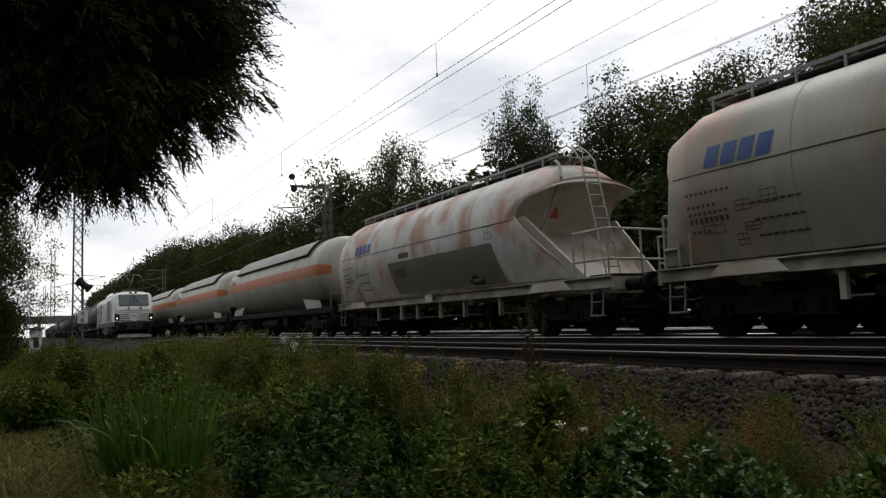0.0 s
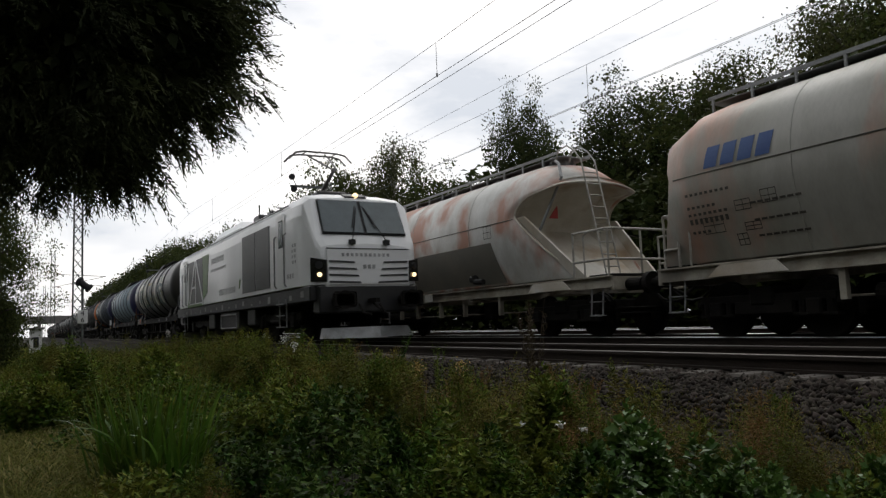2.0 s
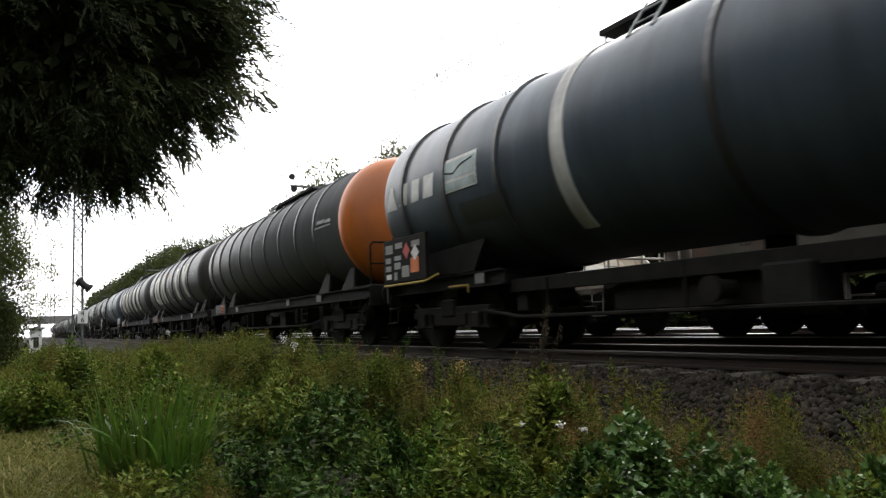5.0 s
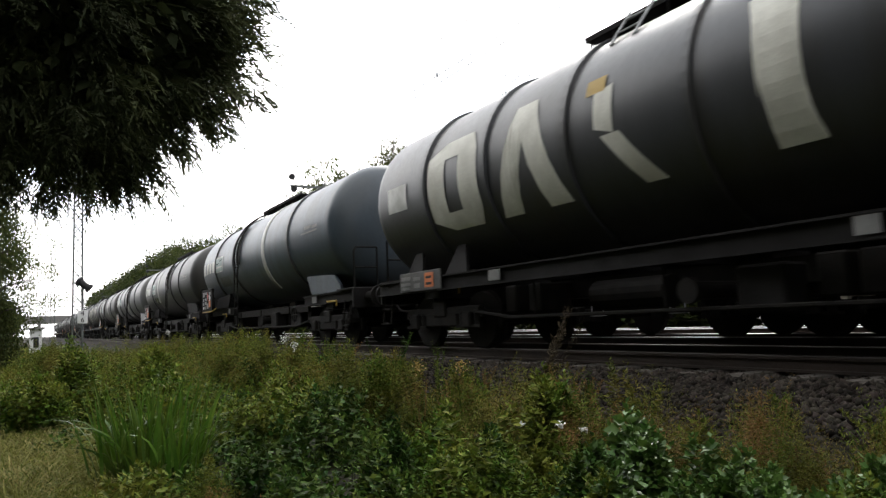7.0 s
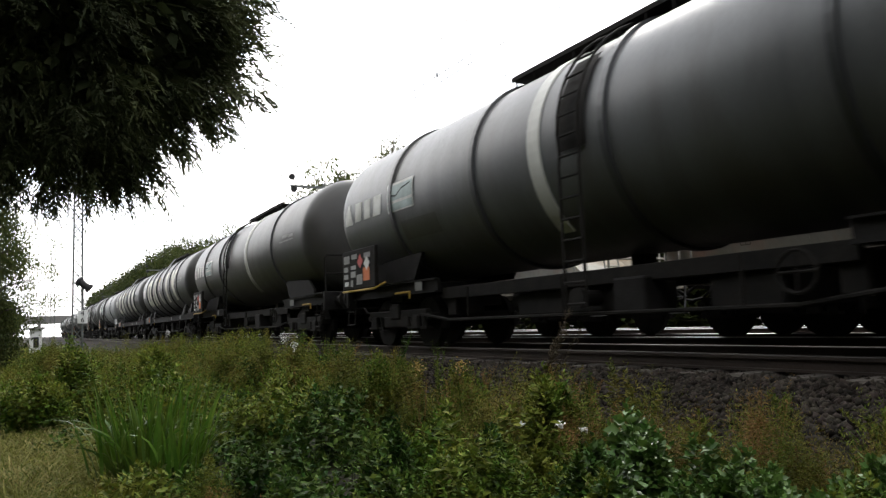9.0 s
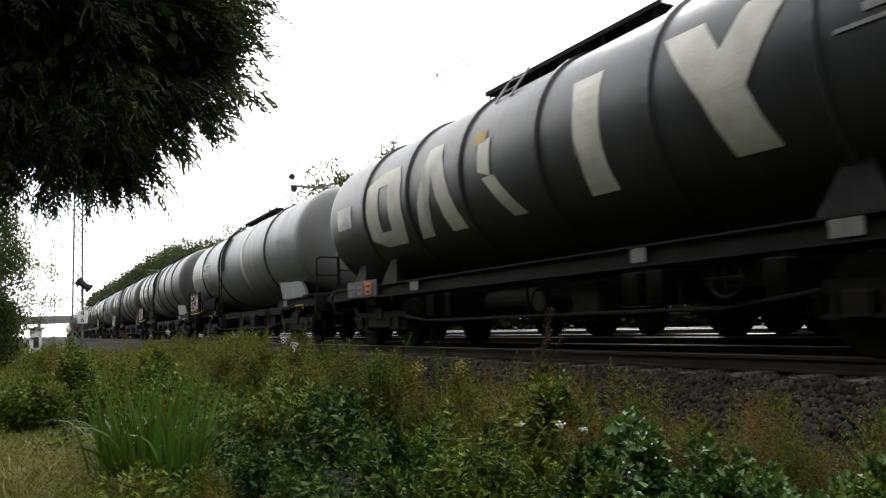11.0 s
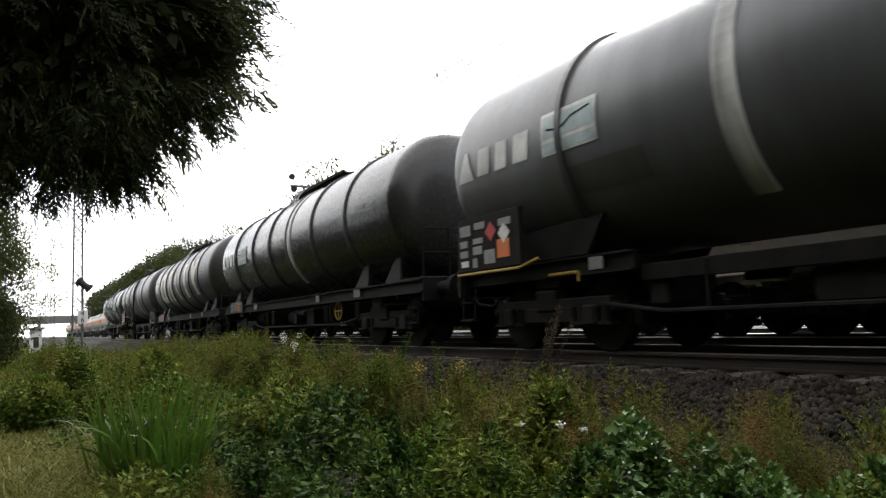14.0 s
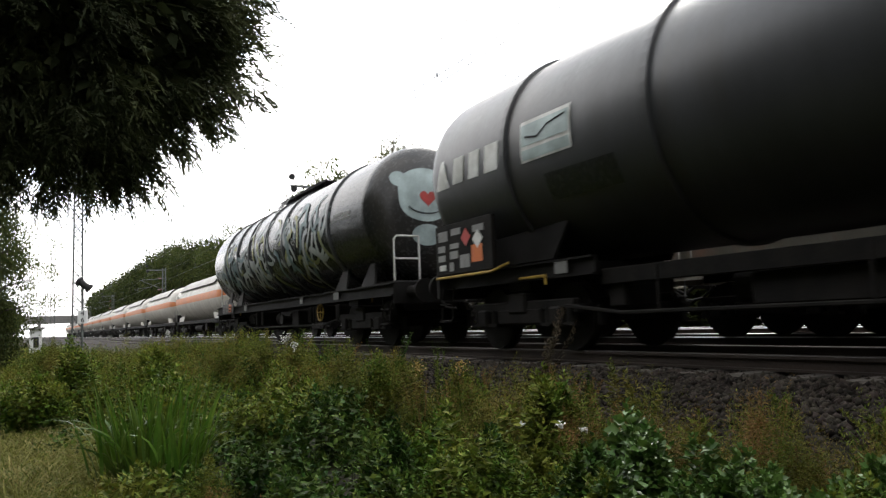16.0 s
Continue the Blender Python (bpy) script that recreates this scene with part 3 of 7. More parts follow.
def tank_wagon(label, paint, kind, ribs, front=None, ladder=None, band=None, marks="", scrawl=False, end_rail="black_steel", size=(1.47, 2.72), end_art="", panel=-4.75):
    """kind 'long': a full straight frame; kind 'saddle': the shell rests on saddles over each bogie."""
    global TANK_R, TANK_Z
    TANK_R, TANK_Z = size
    w = empty("tank_wagon")
    tagged(w, label, "tank wagon", group="wagons of the passing tank train")
    x0, x1 = -7.4, 7.05
    prof = dome_profile(x0, x1, TANK_R)
    if front:
        split = 6.35
        tank = part("tank", lathe(B(), [p for p in prof if p[0] < split] + [(split, TANK_R)], 56, TANK_Z), PAINT[paint], w, smooth=True)
        part("tank_end", lathe(B(), [(split, TANK_R)] + [p for p in prof if p[0] > split], 56, TANK_Z), PAINT[front], tank, front + " painted tank end", smooth=True)
    else:
        tank = part("tank", lathe(B(), prof, 56, TANK_Z), PAINT[paint], w, smooth=True)
    for x in ribs:
        bm = B()
        lathe(bm, [(x - 0.055, TANK_R - 0.01), (x - 0.045, TANK_R + 0.045), (x + 0.045, TANK_R + 0.045), (x + 0.055, TANK_R - 0.01)], 56, TANK_Z)
        part("rib", bm, PAINT["dark" if paint != "silver" else "bluegrey"], tank)
    if band is not None:
        bm = B()
        lathe(bm, [(band - 0.14, TANK_R - 0.01), (band - 0.13, TANK_R + 0.02), (band + 0.13, TANK_R + 0.02), (band + 0.14, TANK_R - 0.01)], 48, TANK_Z, -50, 230)
        part("band", bm, PAINT["white"], tank, "white band round the shell", smooth=False)
    # frame
    y = 1.22 if kind == "long" else 1.02
    bm = B()
    reaches = ((-7.45, 7.45),) if kind == "long" else ((-7.45, -3.7), (3.7, 7.45))
    for s in (-1, 1):
        for xa, xb in reaches:
            box(bm, xa, xb, s * y - 0.035, s * y + 0.035, 0.98, 1.22, 0.008)
            box(bm, xa, xb, s * y - (0.09 if s < 0 else -0.0), s * y + (0.0 if s < 0 else 0.09), 1.20, 1.225)
            box(bm, xa, xb, s * y - (0.09 if s < 0 else -0.0), s * y + (0.0 if s < 0 else 0.09), 0.98, 1.005)
    for x in (-5.4, 5.4):
        box(bm, x - 0.25, x + 0.25, -y, y, 0.86, 1.18)
    for x in (-2.4, 0, 2.4) if kind == "long" else (-3.8, 3.8):
        box(bm, x - 0.06, x + 0.06, -y, y, 0.98, 1.15)
    frame_mat = M["frame_grey"]
    chassis = part("chassis", bm, frame_mat, w, "dirty grey steel underframe")
    for s in (-1, 1):
        bm = B()
        box(bm, s * 7.42 - 0.05, s * 7.42 + 0.05, -1.25, 1.25, 0.82, 1.26, 0.015)
        part("headstock", bm, frame_mat, chassis)
        bm = B()
        box(bm, min(s * 6.35, s * 7.4), max(s * 6.35, s * 7.4), -1.2, 1.2, 1.235, 1.27)
        part("platform", bm, M["black_steel"], chassis)
        buffers(w, s * 8.04, s)
        bogie(w, s * 5.4)
    # saddles
    for s in (-1, 1):
        if kind == "long":
            for x in (s * 6.1, s * 4.6):
                for side in (-1, 1):
                    bm = B()
                    vs = [bm.verts.new(p) for p in ((x - 0.35, side * 1.2, 1.22), (x + 0.35, side * 1.2, 1.22), (x + 0.12, side * 1.06, 1.72), (x - 0.12, side * 1.06, 1.72))]
                    bm.faces.new(vs)
                    vs2 = [bm.verts.new(v.co + Vector((0, -side * 0.05, 0))) for v in vs]
                    bm.faces.new(vs2[::-1])
                    for i in range(4):
                        bm.faces.new((vs[i], vs2[i], vs2[(i + 1) % 4], vs[(i + 1) % 4]))
                    # the dark frame colour carries the shade that falls below the shell
                    part("saddle", bm, M["frame_grey"], chassis, "dirty saddle plate, dark grey for the shade under the shell")
        else:
            a, b = s * 4.1, s * 6.4
            for side in (-1, 1):
                bm = B()
                pts = ((a, 1.72), (a + s * 0.35, 1.24), (b, 1.24), (b, 1.36), (b - s * 0.35, 1.62), (b - s * 0.75, 1.66))
                vs = [bm.verts.new((px, side * 1.12, pz)) for px, pz in pts]
                bm.faces.new(vs)
                vs2 = [bm.verts.new((px, side * 1.06, pz)) for px, pz in pts]
                bm.faces.new(vs2[::-1])
                for i in range(6):
                    bm.faces.new((vs[i], vs2[i], vs2[(i + 1) % 6], vs[(i + 1) % 6]))
                part("saddle", bm, PAINT[paint] if s > 0 and paint not in ("olive", "dark") else M["frame_grey"], chassis, "painted saddle plate under the shell" if s > 0 and paint not in ("olive", "dark") else "grimy dark saddle plate")
    # top walkway and dome lids
    bm = B()
    z = TANK_Z + TANK_R
    for s in (-0.36, 0.36):
        box(bm, -1.9, 2.1, s - 0.17, s + 0.17, z + 0.06, z + 0.085)
    for k in range(9):
        xx = -1.8 + k * 0.47
        rod(bm, (xx, -0.52, z - 0.14), (xx, -0.52, z + 0.07), 0.018, 5)
        rod(bm, (xx, 0.52, z - 0.14), (xx, 0.52, z + 0.07), 0.018, 5)
    for s in (-0.53, 0.53):
        box(bm, -1.9, 2.1, s - 0.012, s + 0.012, z + 0.06, z + 0.13)
    part("walkway", bm, M["black_steel"], w, "steel grating walkway along the top")
    bm = B()
    for x in (-0.6, 0.9):
        rod(bm, (x, 0, z - 0.05), (x, 0, z + 0.14), 0.27, 18)
        rod(bm, (x, 0, z + 0.14), (x, 0, z + 0.19), 0.30, 18)
    part("manhole", bm, M["black_steel"], w)
    # side ladder
    lx = ladder if ladder is not None else 1.9
    if ladder is not None:
        bm = B()
        path = []
        for i in range(10):
            a = radians(80 - i * 10)
            path.append((-(TANK_R + 0.09) * math.cos(a), TANK_Z + (TANK_R + 0.09) * math.sin(a)))
        path += [(-(TANK_R + 0.09), 2.3), (-(TANK_R + 0.09), 0.55)]
        for s in (-0.19, 0.19):
            pipe(bm, [(lx + s, py, pz) for py, pz in path], 0.022, 6)
        for i in range(15):
            pz = 0.6 + i * 0.26
            py = -(TANK_R + 0.09)
            if pz > TANK_Z:
                py = -math.sqrt(max(0.02, (TANK_R + 0.09) ** 2 - (pz - TANK_Z) ** 2))
            rod(bm, (lx - 0.19, py, pz), (lx + 0.19, py, pz), 0.016, 6)
        part("ladder", bm, M["black_steel"], w, "black steel ladder up the shell")
        bm = B()
        on_shell(bm, [(lx - 0.24, -8), (lx - 0.24, 42), (lx + 0.24, 42), (lx + 0.24, -8)], TANK_R, TANK_Z, 0.026)
        part("ladder_backing", bm, M["black_steel"], w)
    else:
        bm = B()
        for s in (-0.2, 0.2):
            pipe(bm, [(lx - 2.6 + s, -0.64, z + 0.1), (lx - 2.6 + s, -0.86, z - 0.18), (lx - 2.6 + s, -1.02, z - 0.40)], 0.02, 6)
        for py, pz in ((-0.75, z - 0.03), (-0.9, z - 0.23)):
            rod(bm, (lx - 2.8, py, pz), (lx - 2.4, py, pz), 0.016, 6)
        part("ladder", bm, M["steel"], w, "short ladder at the top of the shell")
    # end rails and steps
    for s in (-1, 1):
        hand_rail(w, s * 7.3, -1.15, 1.26, 2.15, end_rail, 0.55)
        hand_rail(w, s * 7.3, 0.6, 1.26, 2.15, end_rail, 0.55)
        step_iron(w, s * 7.1, -1.28)
    # under-frame equipment
    bm = B()
    rod(bm, (-1.9, -0.55, 0.72), (-0.6, -0.55, 0.72), 0.20, 16)
    part("air_reservoir", bm, M["black_steel"], w)
    bm = B()
    box(bm, 0.7, 1.25, -1.08, -0.7, 0.42, 0.9, 0.03)
    part("valve_box", bm, M["frame_grey"], w)
    bm = B()
    pipe(bm, [(-4.2, -1.12, 0.6), (-3.2, -1.12, 0.48), (3.2, -1.12, 0.48), (4.2, -1.12, 0.6)], 0.025, 6)
    for x in (-2.6, -0.2, 2.6):
        rod(bm, (x, -1.12, 0.48), (x, -1.12, 1.0), 0.02, 5)
    part("brake_rigging", bm, M["black_steel"], w)
    bm = B()
    if kind == "long":
        box(bm, -7.3, 7.3, -0.22, 0.22, 0.72, 1.0)
        box(bm, -3.9, 3.9, 0.30, 0.36, 0.60, 0.98)
    else:
        box(bm, -7.3, -3.6, -0.22, 0.22, 0.72, 1.0)
        box(bm, 3.6, 7.3, -0.22, 0.22, 0.72, 1.0)
        for ty in (-0.92, 0.92):
            box(bm, -3.7, 3.7, ty - 0.04, ty + 0.04, 0.84, 1.04, 0.01)
        box(bm, -1.6, 1.2, -0.85, -0.5, 0.50, 0.84, 0.02)
        box(bm, 2.0, 2.9, -0.9, 0.3, 0.46, 0.86, 0.03)
        rod(bm, (-3.7, 0.3, 1.02), (3.7, 0.3, 1.02), 0.03, 8)
    for x in (-3.5, -2.9, 1.6, 2.0, 3.6) if kind == "long" else (-3.5, 0.9, 3.6):
        box(bm, x - 0.14, x + 0.14, -0.9, -0.3, 0.55, 0.96, 0.02)
    part("centre_sill", bm, M["black_steel"], chassis, "black centre sill with brake gear")
    bm = B()
    rod(bm, (0.2, 0, 0.62), (0.2, 0, 1.3), 0.17, 14)
    rod(bm, (0.2, -1.15, 0.68), (0.2, 0, 0.68), 0.10, 12)
    rod(bm, (0.2, -1.22, 0.68), (0.2, -1.15, 0.68), 0.14, 14)
    part("outlet", bm, M["black_steel"], w)
    bm = B()
    for x in (3.25,):
        for i in range(14):
            a0, a1 = 2 * math.pi * i / 14, 2 * math.pi * (i + 1) / 14
            rod(bm, (x + 0.2 * math.cos(a0), -1.2, 0.78 + 0.2 * math.sin(a0)), (x + 0.2 * math.cos(a1), -1.2, 0.78 + 0.2 * math.sin(a1)), 0.02, 5)
        rod(bm, (x - 0.2, -1.2, 0.78), (x + 0.2, -1.2, 0.78), 0.015, 5)
        rod(bm, (x, -1.2, 0.58), (x, -1.2, 0.98), 0.015, 5)
    part("hand_wheel", bm, M["yellow"] if kind == "long" and paint == "gloss" else M["black_steel"], w)
    for x in (-4.9, 5.9):
        bm = B()
        pipe(bm, [(x - 0.3, -1.15, 1.02), (x + 0.3, -1.15, 1.02), (x + 0.3, -1.15, 0.9)], 0.022, 6)
        part("brake_handle", bm, M["yellow"], w, "yellow brake lever")
    # white data plates on the frame
    for x, ww in ((-3.3, 0.3), (2.2, 0.22), (4.6, 0.3)) if kind == "long" else ((-4.3, 0.26), (4.6, 0.3)):
        bm = B()
        box(bm, x - ww / 2, x + ww / 2, -y - 0.10, -y - 0.088, 1.03, 1.19)
        part("data_plate", bm, M["dim_plate"], chassis)
    # rear placards
    if kind == "saddle":
        bm = B()
        box(bm, -7.0, -5.35, -1.5, -1.42, 1.18, 1.98, 0.01)
        board = part("placard_board", bm, M["black_steel"], w, "dark board with rows of small plates")
        for i, (px, pz, pw, ph, mat) in enumerate((
                (-6.75, 1.8, 0.3, 0.16, "grey_mark"), (-6.35, 1.84, 0.28, 0.1, "grey_mark"), (-6.8, 1.6, 0.22, 0.1, "grey_mark"), (-6.8, 1.45, 0.22, 0.1, "grey_mark"),
                (-6.78, 1.3, 0.2, 0.09, "white_mark"), (-6.4, 1.62, 0.26, 0.08, "grey_mark"), (-6.42, 1.48, 0.24, 0.12, "grey_mark"), (-6.1, 1.36, 0.28, 0.2, "grey_mark"),
                (-6.5, 1.3, 0.12, 0.14, "grey_mark"), (-5.75, 1.45, 0.3, 0.26, "orange"), (-5.7, 1.82, 0.3, 0.1, "grey_mark"))):
            bm = B()
            box(bm, px - pw / 2, px + pw / 2, -1.508, -1.502, pz - ph / 2, pz + ph / 2)
            part("plate", bm, M[mat], board)
        for px, pz, mat in ((-6.05, 1.72, "red"), (-5.98, 1.70, "white_mark")):
            bm = B()
            if mat == "white_mark":
                px = -5.72
                pz = 1.66
            box(bm, -0.1, 0.1, -1.51, -1.504, -0.1, 0.1, turn=Matrix.Translation((px, 0, pz)) @ Matrix.Rotation(math.pi / 4, 4, "Y"))
            part("placard", bm, M[mat], board)
        bm = B()
        pipe(bm, [(-7.0, -1.5, 1.14), (-5.4, -1.5, 1.14), (-5.1, -1.4, 1.24)], 0.022, 6)
        part("edge_bar", bm, M["yellow"], w, "yellow edge bar")
    else:
        bm = B()
        box(bm, -6.4, -4.9, -1.33, -1.29, 1.0, 1.34, 0.01)
        board = part("placard_board", bm, M["board_grey"], w, "grey board, darkened as if unlit, with small plates")
        for px, pz, pw, ph in ((-6.15, 1.24, 0.36, 0.07), (-6.15, 1.14, 0.36, 0.05), (-6.15, 1.06, 0.30, 0.05), (-5.72, 1.22, 0.26, 0.06), (-5.72, 1.10, 0.22, 0.08)):
            bm = B()
            box(bm, px - pw / 2, px + pw / 2, -1.342, -1.335, pz - ph / 2, pz + ph / 2)
            part("plate", bm, M["dim_plate"], board)
        bm = B()
        box(bm, -5.42, -5.12, -1.344, -1.336, 1.05, 1.30)
        part("placard", bm, M["orange"], board, "orange square placard")
        for pz in (1.11, 1.22):
            bm = B()
            box(bm, -5.37, -5.17, -1.348, -1.3445, pz - 0.022, pz + 0.022)
            part("plate", bm, M["rubber"], board)
    # company marks
    if marks == "big":
        for mark in (("ring", -4.95, -3.42, -33, 25), ("peak", -3.02, -1.48, -33, 27), ("slash", -0.8, 0.1, -33, 20), ("bar", 0.92, 2.3, -33, 26), ("cross", 2.82, 4.38, -32, 26)):
            bm = B()
            letter_blocks(bm, *mark)
            part("company_mark", bm, M["worn_white"], tank, "large worn white block shape")
        bm = B()
        on_shell(bm, [(-6.5, -10), (-6.5, 8), (-5.75, 8), (-5.75, -10)], TANK_R, TANK_Z)
        plate = part("data_panel", bm, M["white_mark"], tank, "white data panel")
        bm = B()
        on_shell(bm, [(-0.95, 14), (-0.95, 22), (-0.62, 22), (-0.62, 14)], TANK_R, TANK_Z)
        part("warning_mark", bm, M["yellow"], tank)
    elif marks:
        xs = -6.85
        for k, wd in enumerate((0.42, 0.36, 0.34, 0.40)):
            bm = B()
            a = xs + sum((0.42, 0.36, 0.34, 0.40)[:k]) + 0.10 * k
            if k == 0:
                on_shell(bm, [(a, -8), (a + 0.18, 9), (a + 0.26, 9), (a + wd, -8)], TANK_R, TANK_Z)
            else:
                on_shell(bm, [(a, -7), (a + 0.05, 8), (a + wd, 8), (a + wd - 0.05, -7)], TANK_R, TANK_Z)
            part("company_mark", bm, M["white_mark"], tank, "white block of a company mark")
        bm = B()
        p, q = panel, panel + 1.05
        on_shell(bm, [(p, -9), (p, 12), (q, 12), (q, -9)], TANK_R, TANK_Z)
        panel_ob = part("data_panel", bm, M["white_mark"], tank, "white and teal panel")
        for lo, hi in ((-8, -3), (-1, 10)):
            bm = B()
            on_shell(bm, [(p + 0.03, lo), (p + 0.03, hi), (q - 0.03, hi), (q - 0.03, lo)], TANK_R, TANK_Z, 0.017)
            part("panel_print", bm, M["teal_mark"], panel_ob)
        for xa, aa, xb, ab in ((0.12, 3.0, 0.38, 1.2), (0.38, 1.2, 0.60, 5.5), (0.60, 5.5, 0.95, 7.5)):
            bm = B()
            on_shell(bm, [(p + xa, aa), (p + xa, aa + 1.1), (p + xb, ab + 1.1), (p + xb, ab)], TANK_R, TANK_Z, 0.022)
            part("panel_print", bm, M["frame_grey"], panel_ob)
    if front == "navy" and paint == "silver":
        bm = B()
        for k in range(3):
            on_shell(bm, [(4.95 + 0.42 * k, 2), (4.95 + 0.42 * k, 14), (5.28 + 0.42 * k, 14), (5.28 + 0.42 * k, 2)], TANK_R, TANK_Z)
        on_shell(bm, [(5.0, 18), (5.9, 18), (5.9, 42), (5.5, 36)], TANK_R, TANK_Z)
        part("company_mark", bm, M["grey_mark"], tank, "faded pale block shapes")
    bm = B()
    for a, b, lo, hi in ((4.75, 5.9, -1, 0.5), (5.0, 5.5, 3, 6), (5.55, 5.9, 2, 5)):
        on_shell(bm, [(a, lo), (a, hi), (b, hi), (b, lo)], TANK_R, TANK_Z)
    part("data_mark", bm, M["grey_mark"], tank)
    if kind == "saddle":
        bm = B()
        p = panel + 0.4
        on_shell(bm, [(p, -31), (p, -17), (p + 1.3, -17), (p + 1.3, -31)], TANK_R, TANK_Z, 0.010)
        part("painted_patch", bm, PAINT[{"light": "grey", "grey": "olive", "bluegrey": "dark", "olive": "dark"}.get(paint, "gloss")], tank, "darker repainted patch")
    if end_art:
        dished_end_art(tank, end_art)
    if scrawl:
        rng = random.Random(len(label) * 7 + int(ribs[0] * 10))
        for mat, count in scrawl:
            bm = B()
            for i in range(count):
                spray_stroke(bm, rng, 0.017 + 0.002 * (i % 6))
            part("spray_paint", bm, mat, tank, "sprayed scrawl shapes")
    return w


# ---- the leading locomotive ----
def loco_section(x, w, ztop, bottom=1.44):
    s = [(w, bottom), (w, min(3.2, ztop - 0.22)), (w * 0.97, min(3.5, ztop - 0.12)), (w * 0.85, min(3.74, ztop - 0.06)), (w * 0.5, ztop - 0.02), (0, ztop)]
    return [(x, y, z) for y, z in s] + [(x, -y, z) for y, z in reversed(s[:-1])]


def shell_from(sections):
    bm = B()
    rings = [[bm.verts.new(p) for p in s] for s in sections]
    for a, b in zip(rings[:-1], rings[1:]):
        for i in range(len(a)):
            j = (i + 1) % len(a)
            bm.faces.new((a[i], a[j], b[j], b[i]))
    bm.faces.new(rings[0])
    bm.faces.new(rings[-1][::-1])
    bmesh.ops.recalc_face_normals(bm, faces=bm.faces[:])
    return bm


def slab(bm, pts, d):
    """A plate with the outline pts, d thick along the vector d."""
    d = Vector(d)
    a = [bm.verts.new(p) for p in pts]
    b = [bm.verts.new(Vector(p) + d) for p in pts]
    bm.faces.new(a)
    bm.faces.new(b[::-1])
    n = len(pts)
    for i in range(n):
        bm.faces.new((a[i], b[i], b[(i + 1) % n], a[(i + 1) % n]))
    return bm


def locomotive():
    w = empty("locomotive")
    tagged(w, "silver-white dual-mode locomotive with lit headlights and raised pantograph", "locomotive")
    end = [(-1.5, 1.5, 3.9), (-1.0, 1.5, 3.88), (-0.7, 1.49, 3.82), (-0.46, 1.46, 3.70), (0.12, 1.34, 2.62), (0.20, 1.24, 2.45), (0.25, 1.14, 2.0), (0.26, 1.12, 1.46)]
    mid = -8.93
    secs = [loco_section(2 * mid - x, ww, z) for x, ww, z in reversed(end)] + [loco_section(x, ww, z) for x, ww, z in end]
    body = part("body", shell_from(secs), M["loco_white"], w)
    bev = body.modifiers.new("bevel", "BEVEL")
    bev.width, bev.segments, bev.limit_method, bev.angle_limit = 0.11, 3, "ANGLE", radians(25)
    # raised roof sections and gutters
    bm = shell_from([[(-12.6 + k[0], y, z) for y, z in ((1.15, 3.84), (0.95, 3.84 + k[1]), (-0.95, 3.84 + k[1]), (-1.15, 3.84))] for k in ((0, 0.02), (0.9, 0.30), (4.4, 0.30), (5.0, 0.02))])
    part("roof_hood", bm, M["loco_white"], body, "raised white roof hood")
    for s in (-1, 1):
        bm = B()
        box(bm, -16.2, -1.7, s * 1.40 - 0.02, s * 1.40 + 0.02, 3.62, 3.65)
        part("gutter", bm, M["loco_black"], body, "black roof gutter")
    bm = B()
    for x in (-2.4, -3.4, -13.6, -14.6):
        rod(bm, (x, -0.45, 3.85), (x, -0.45, 4.1), 0.06, 10)
        rod(bm, (x, 0.45, 3.85), (x, 0.45, 4.1), 0.06, 10)
    part("insulator_row", bm, M["pant_red"], body, "red-brown roof insulators")
    bm = B()
    box(bm, -7.0, -6.3, -0.9, -0.3, 3.9, 4.12, 0.04)
    rod(bm, (-5.9, -1.0, 3.9), (-5.9, -1.0, 4.35), 0.025, 6)
    rod(bm, (-6.1, -0.6, 4.1), (-5.8, -0.6, 4.1), 0.09, 10)
    box(bm, -4.6, -2.0, -0.5, 0.5, 4.06, 4.12)
    part("roof_gear", bm, M["loco_black"], body)
    # pantograph of the front end
    bm = B()
    pipe(bm, [(-3.5, -0.4, 4.12), (-2.1, -0.4, 4.14), (-2.1, 0.4, 4.14), (-3.5, 0.4, 4.12), (-3.5, -0.4, 4.12)], 0.035, 6)
    pipe(bm, [(-3.3, 0, 4.15), (-1.9, 0, 4.75)], 0.05, 8)
    pipe(bm, [(-1.9, 0.06, 4.75), (-3.15, 0.30, 5.38)], 0.03, 6)
    pipe(bm, [(-1.9, -0.06, 4.75), (-3.15, -0.30, 5.38)], 0.03, 6)
    pipe(bm, [(-3.0, 0.0, 4.15), (-1.95, 0.0, 4.70)], 0.018, 6)
    for x in (-3.4, -2.95):
        pipe(bm, [(x, -0.95, 5.22), (x, -0.75, 5.42), (x, -0.5, 5.47), (x, 0.5, 5.47), (x, 0.75, 5.42), (x, 0.95, 5.22)], 0.028, 6)
    pipe(bm, [(-3.4, 0.45, 5.45), (-2.95, 0.45, 5.45)], 0.02, 6)
    pipe(bm, [(-3.4, -0.45, 5.45), (-2.95, -0.45, 5.45)], 0.02, 6)
    part("pantograph", bm, M["pantograph"], w, "raised single-arm pantograph")
    # side panels, doors and marks on the two sides
    for s in (-1, 1):
        def side_panel(name, pts, mat, lift, label=""):
            bm = B()
            slab(bm, [(x, s * (1.497 + lift), z) for x, z in pts], (0, s * 0.014, 0))
            return part(name, bm, M[mat], body, label)
        side_panel("louvre_panel", ((-6.1, 1.55), (-4.62, 1.55), (-4.62, 3.3), (-6.1, 3.3)), "loco_black", 0.0, "black ventilation grille")
        side_panel("louvre_panel", ((-4.54, 1.55), (-3.1, 1.55), (-3.1, 3.3), (-4.54, 3.3)), "loco_black", 0.0, "black ventilation grille")
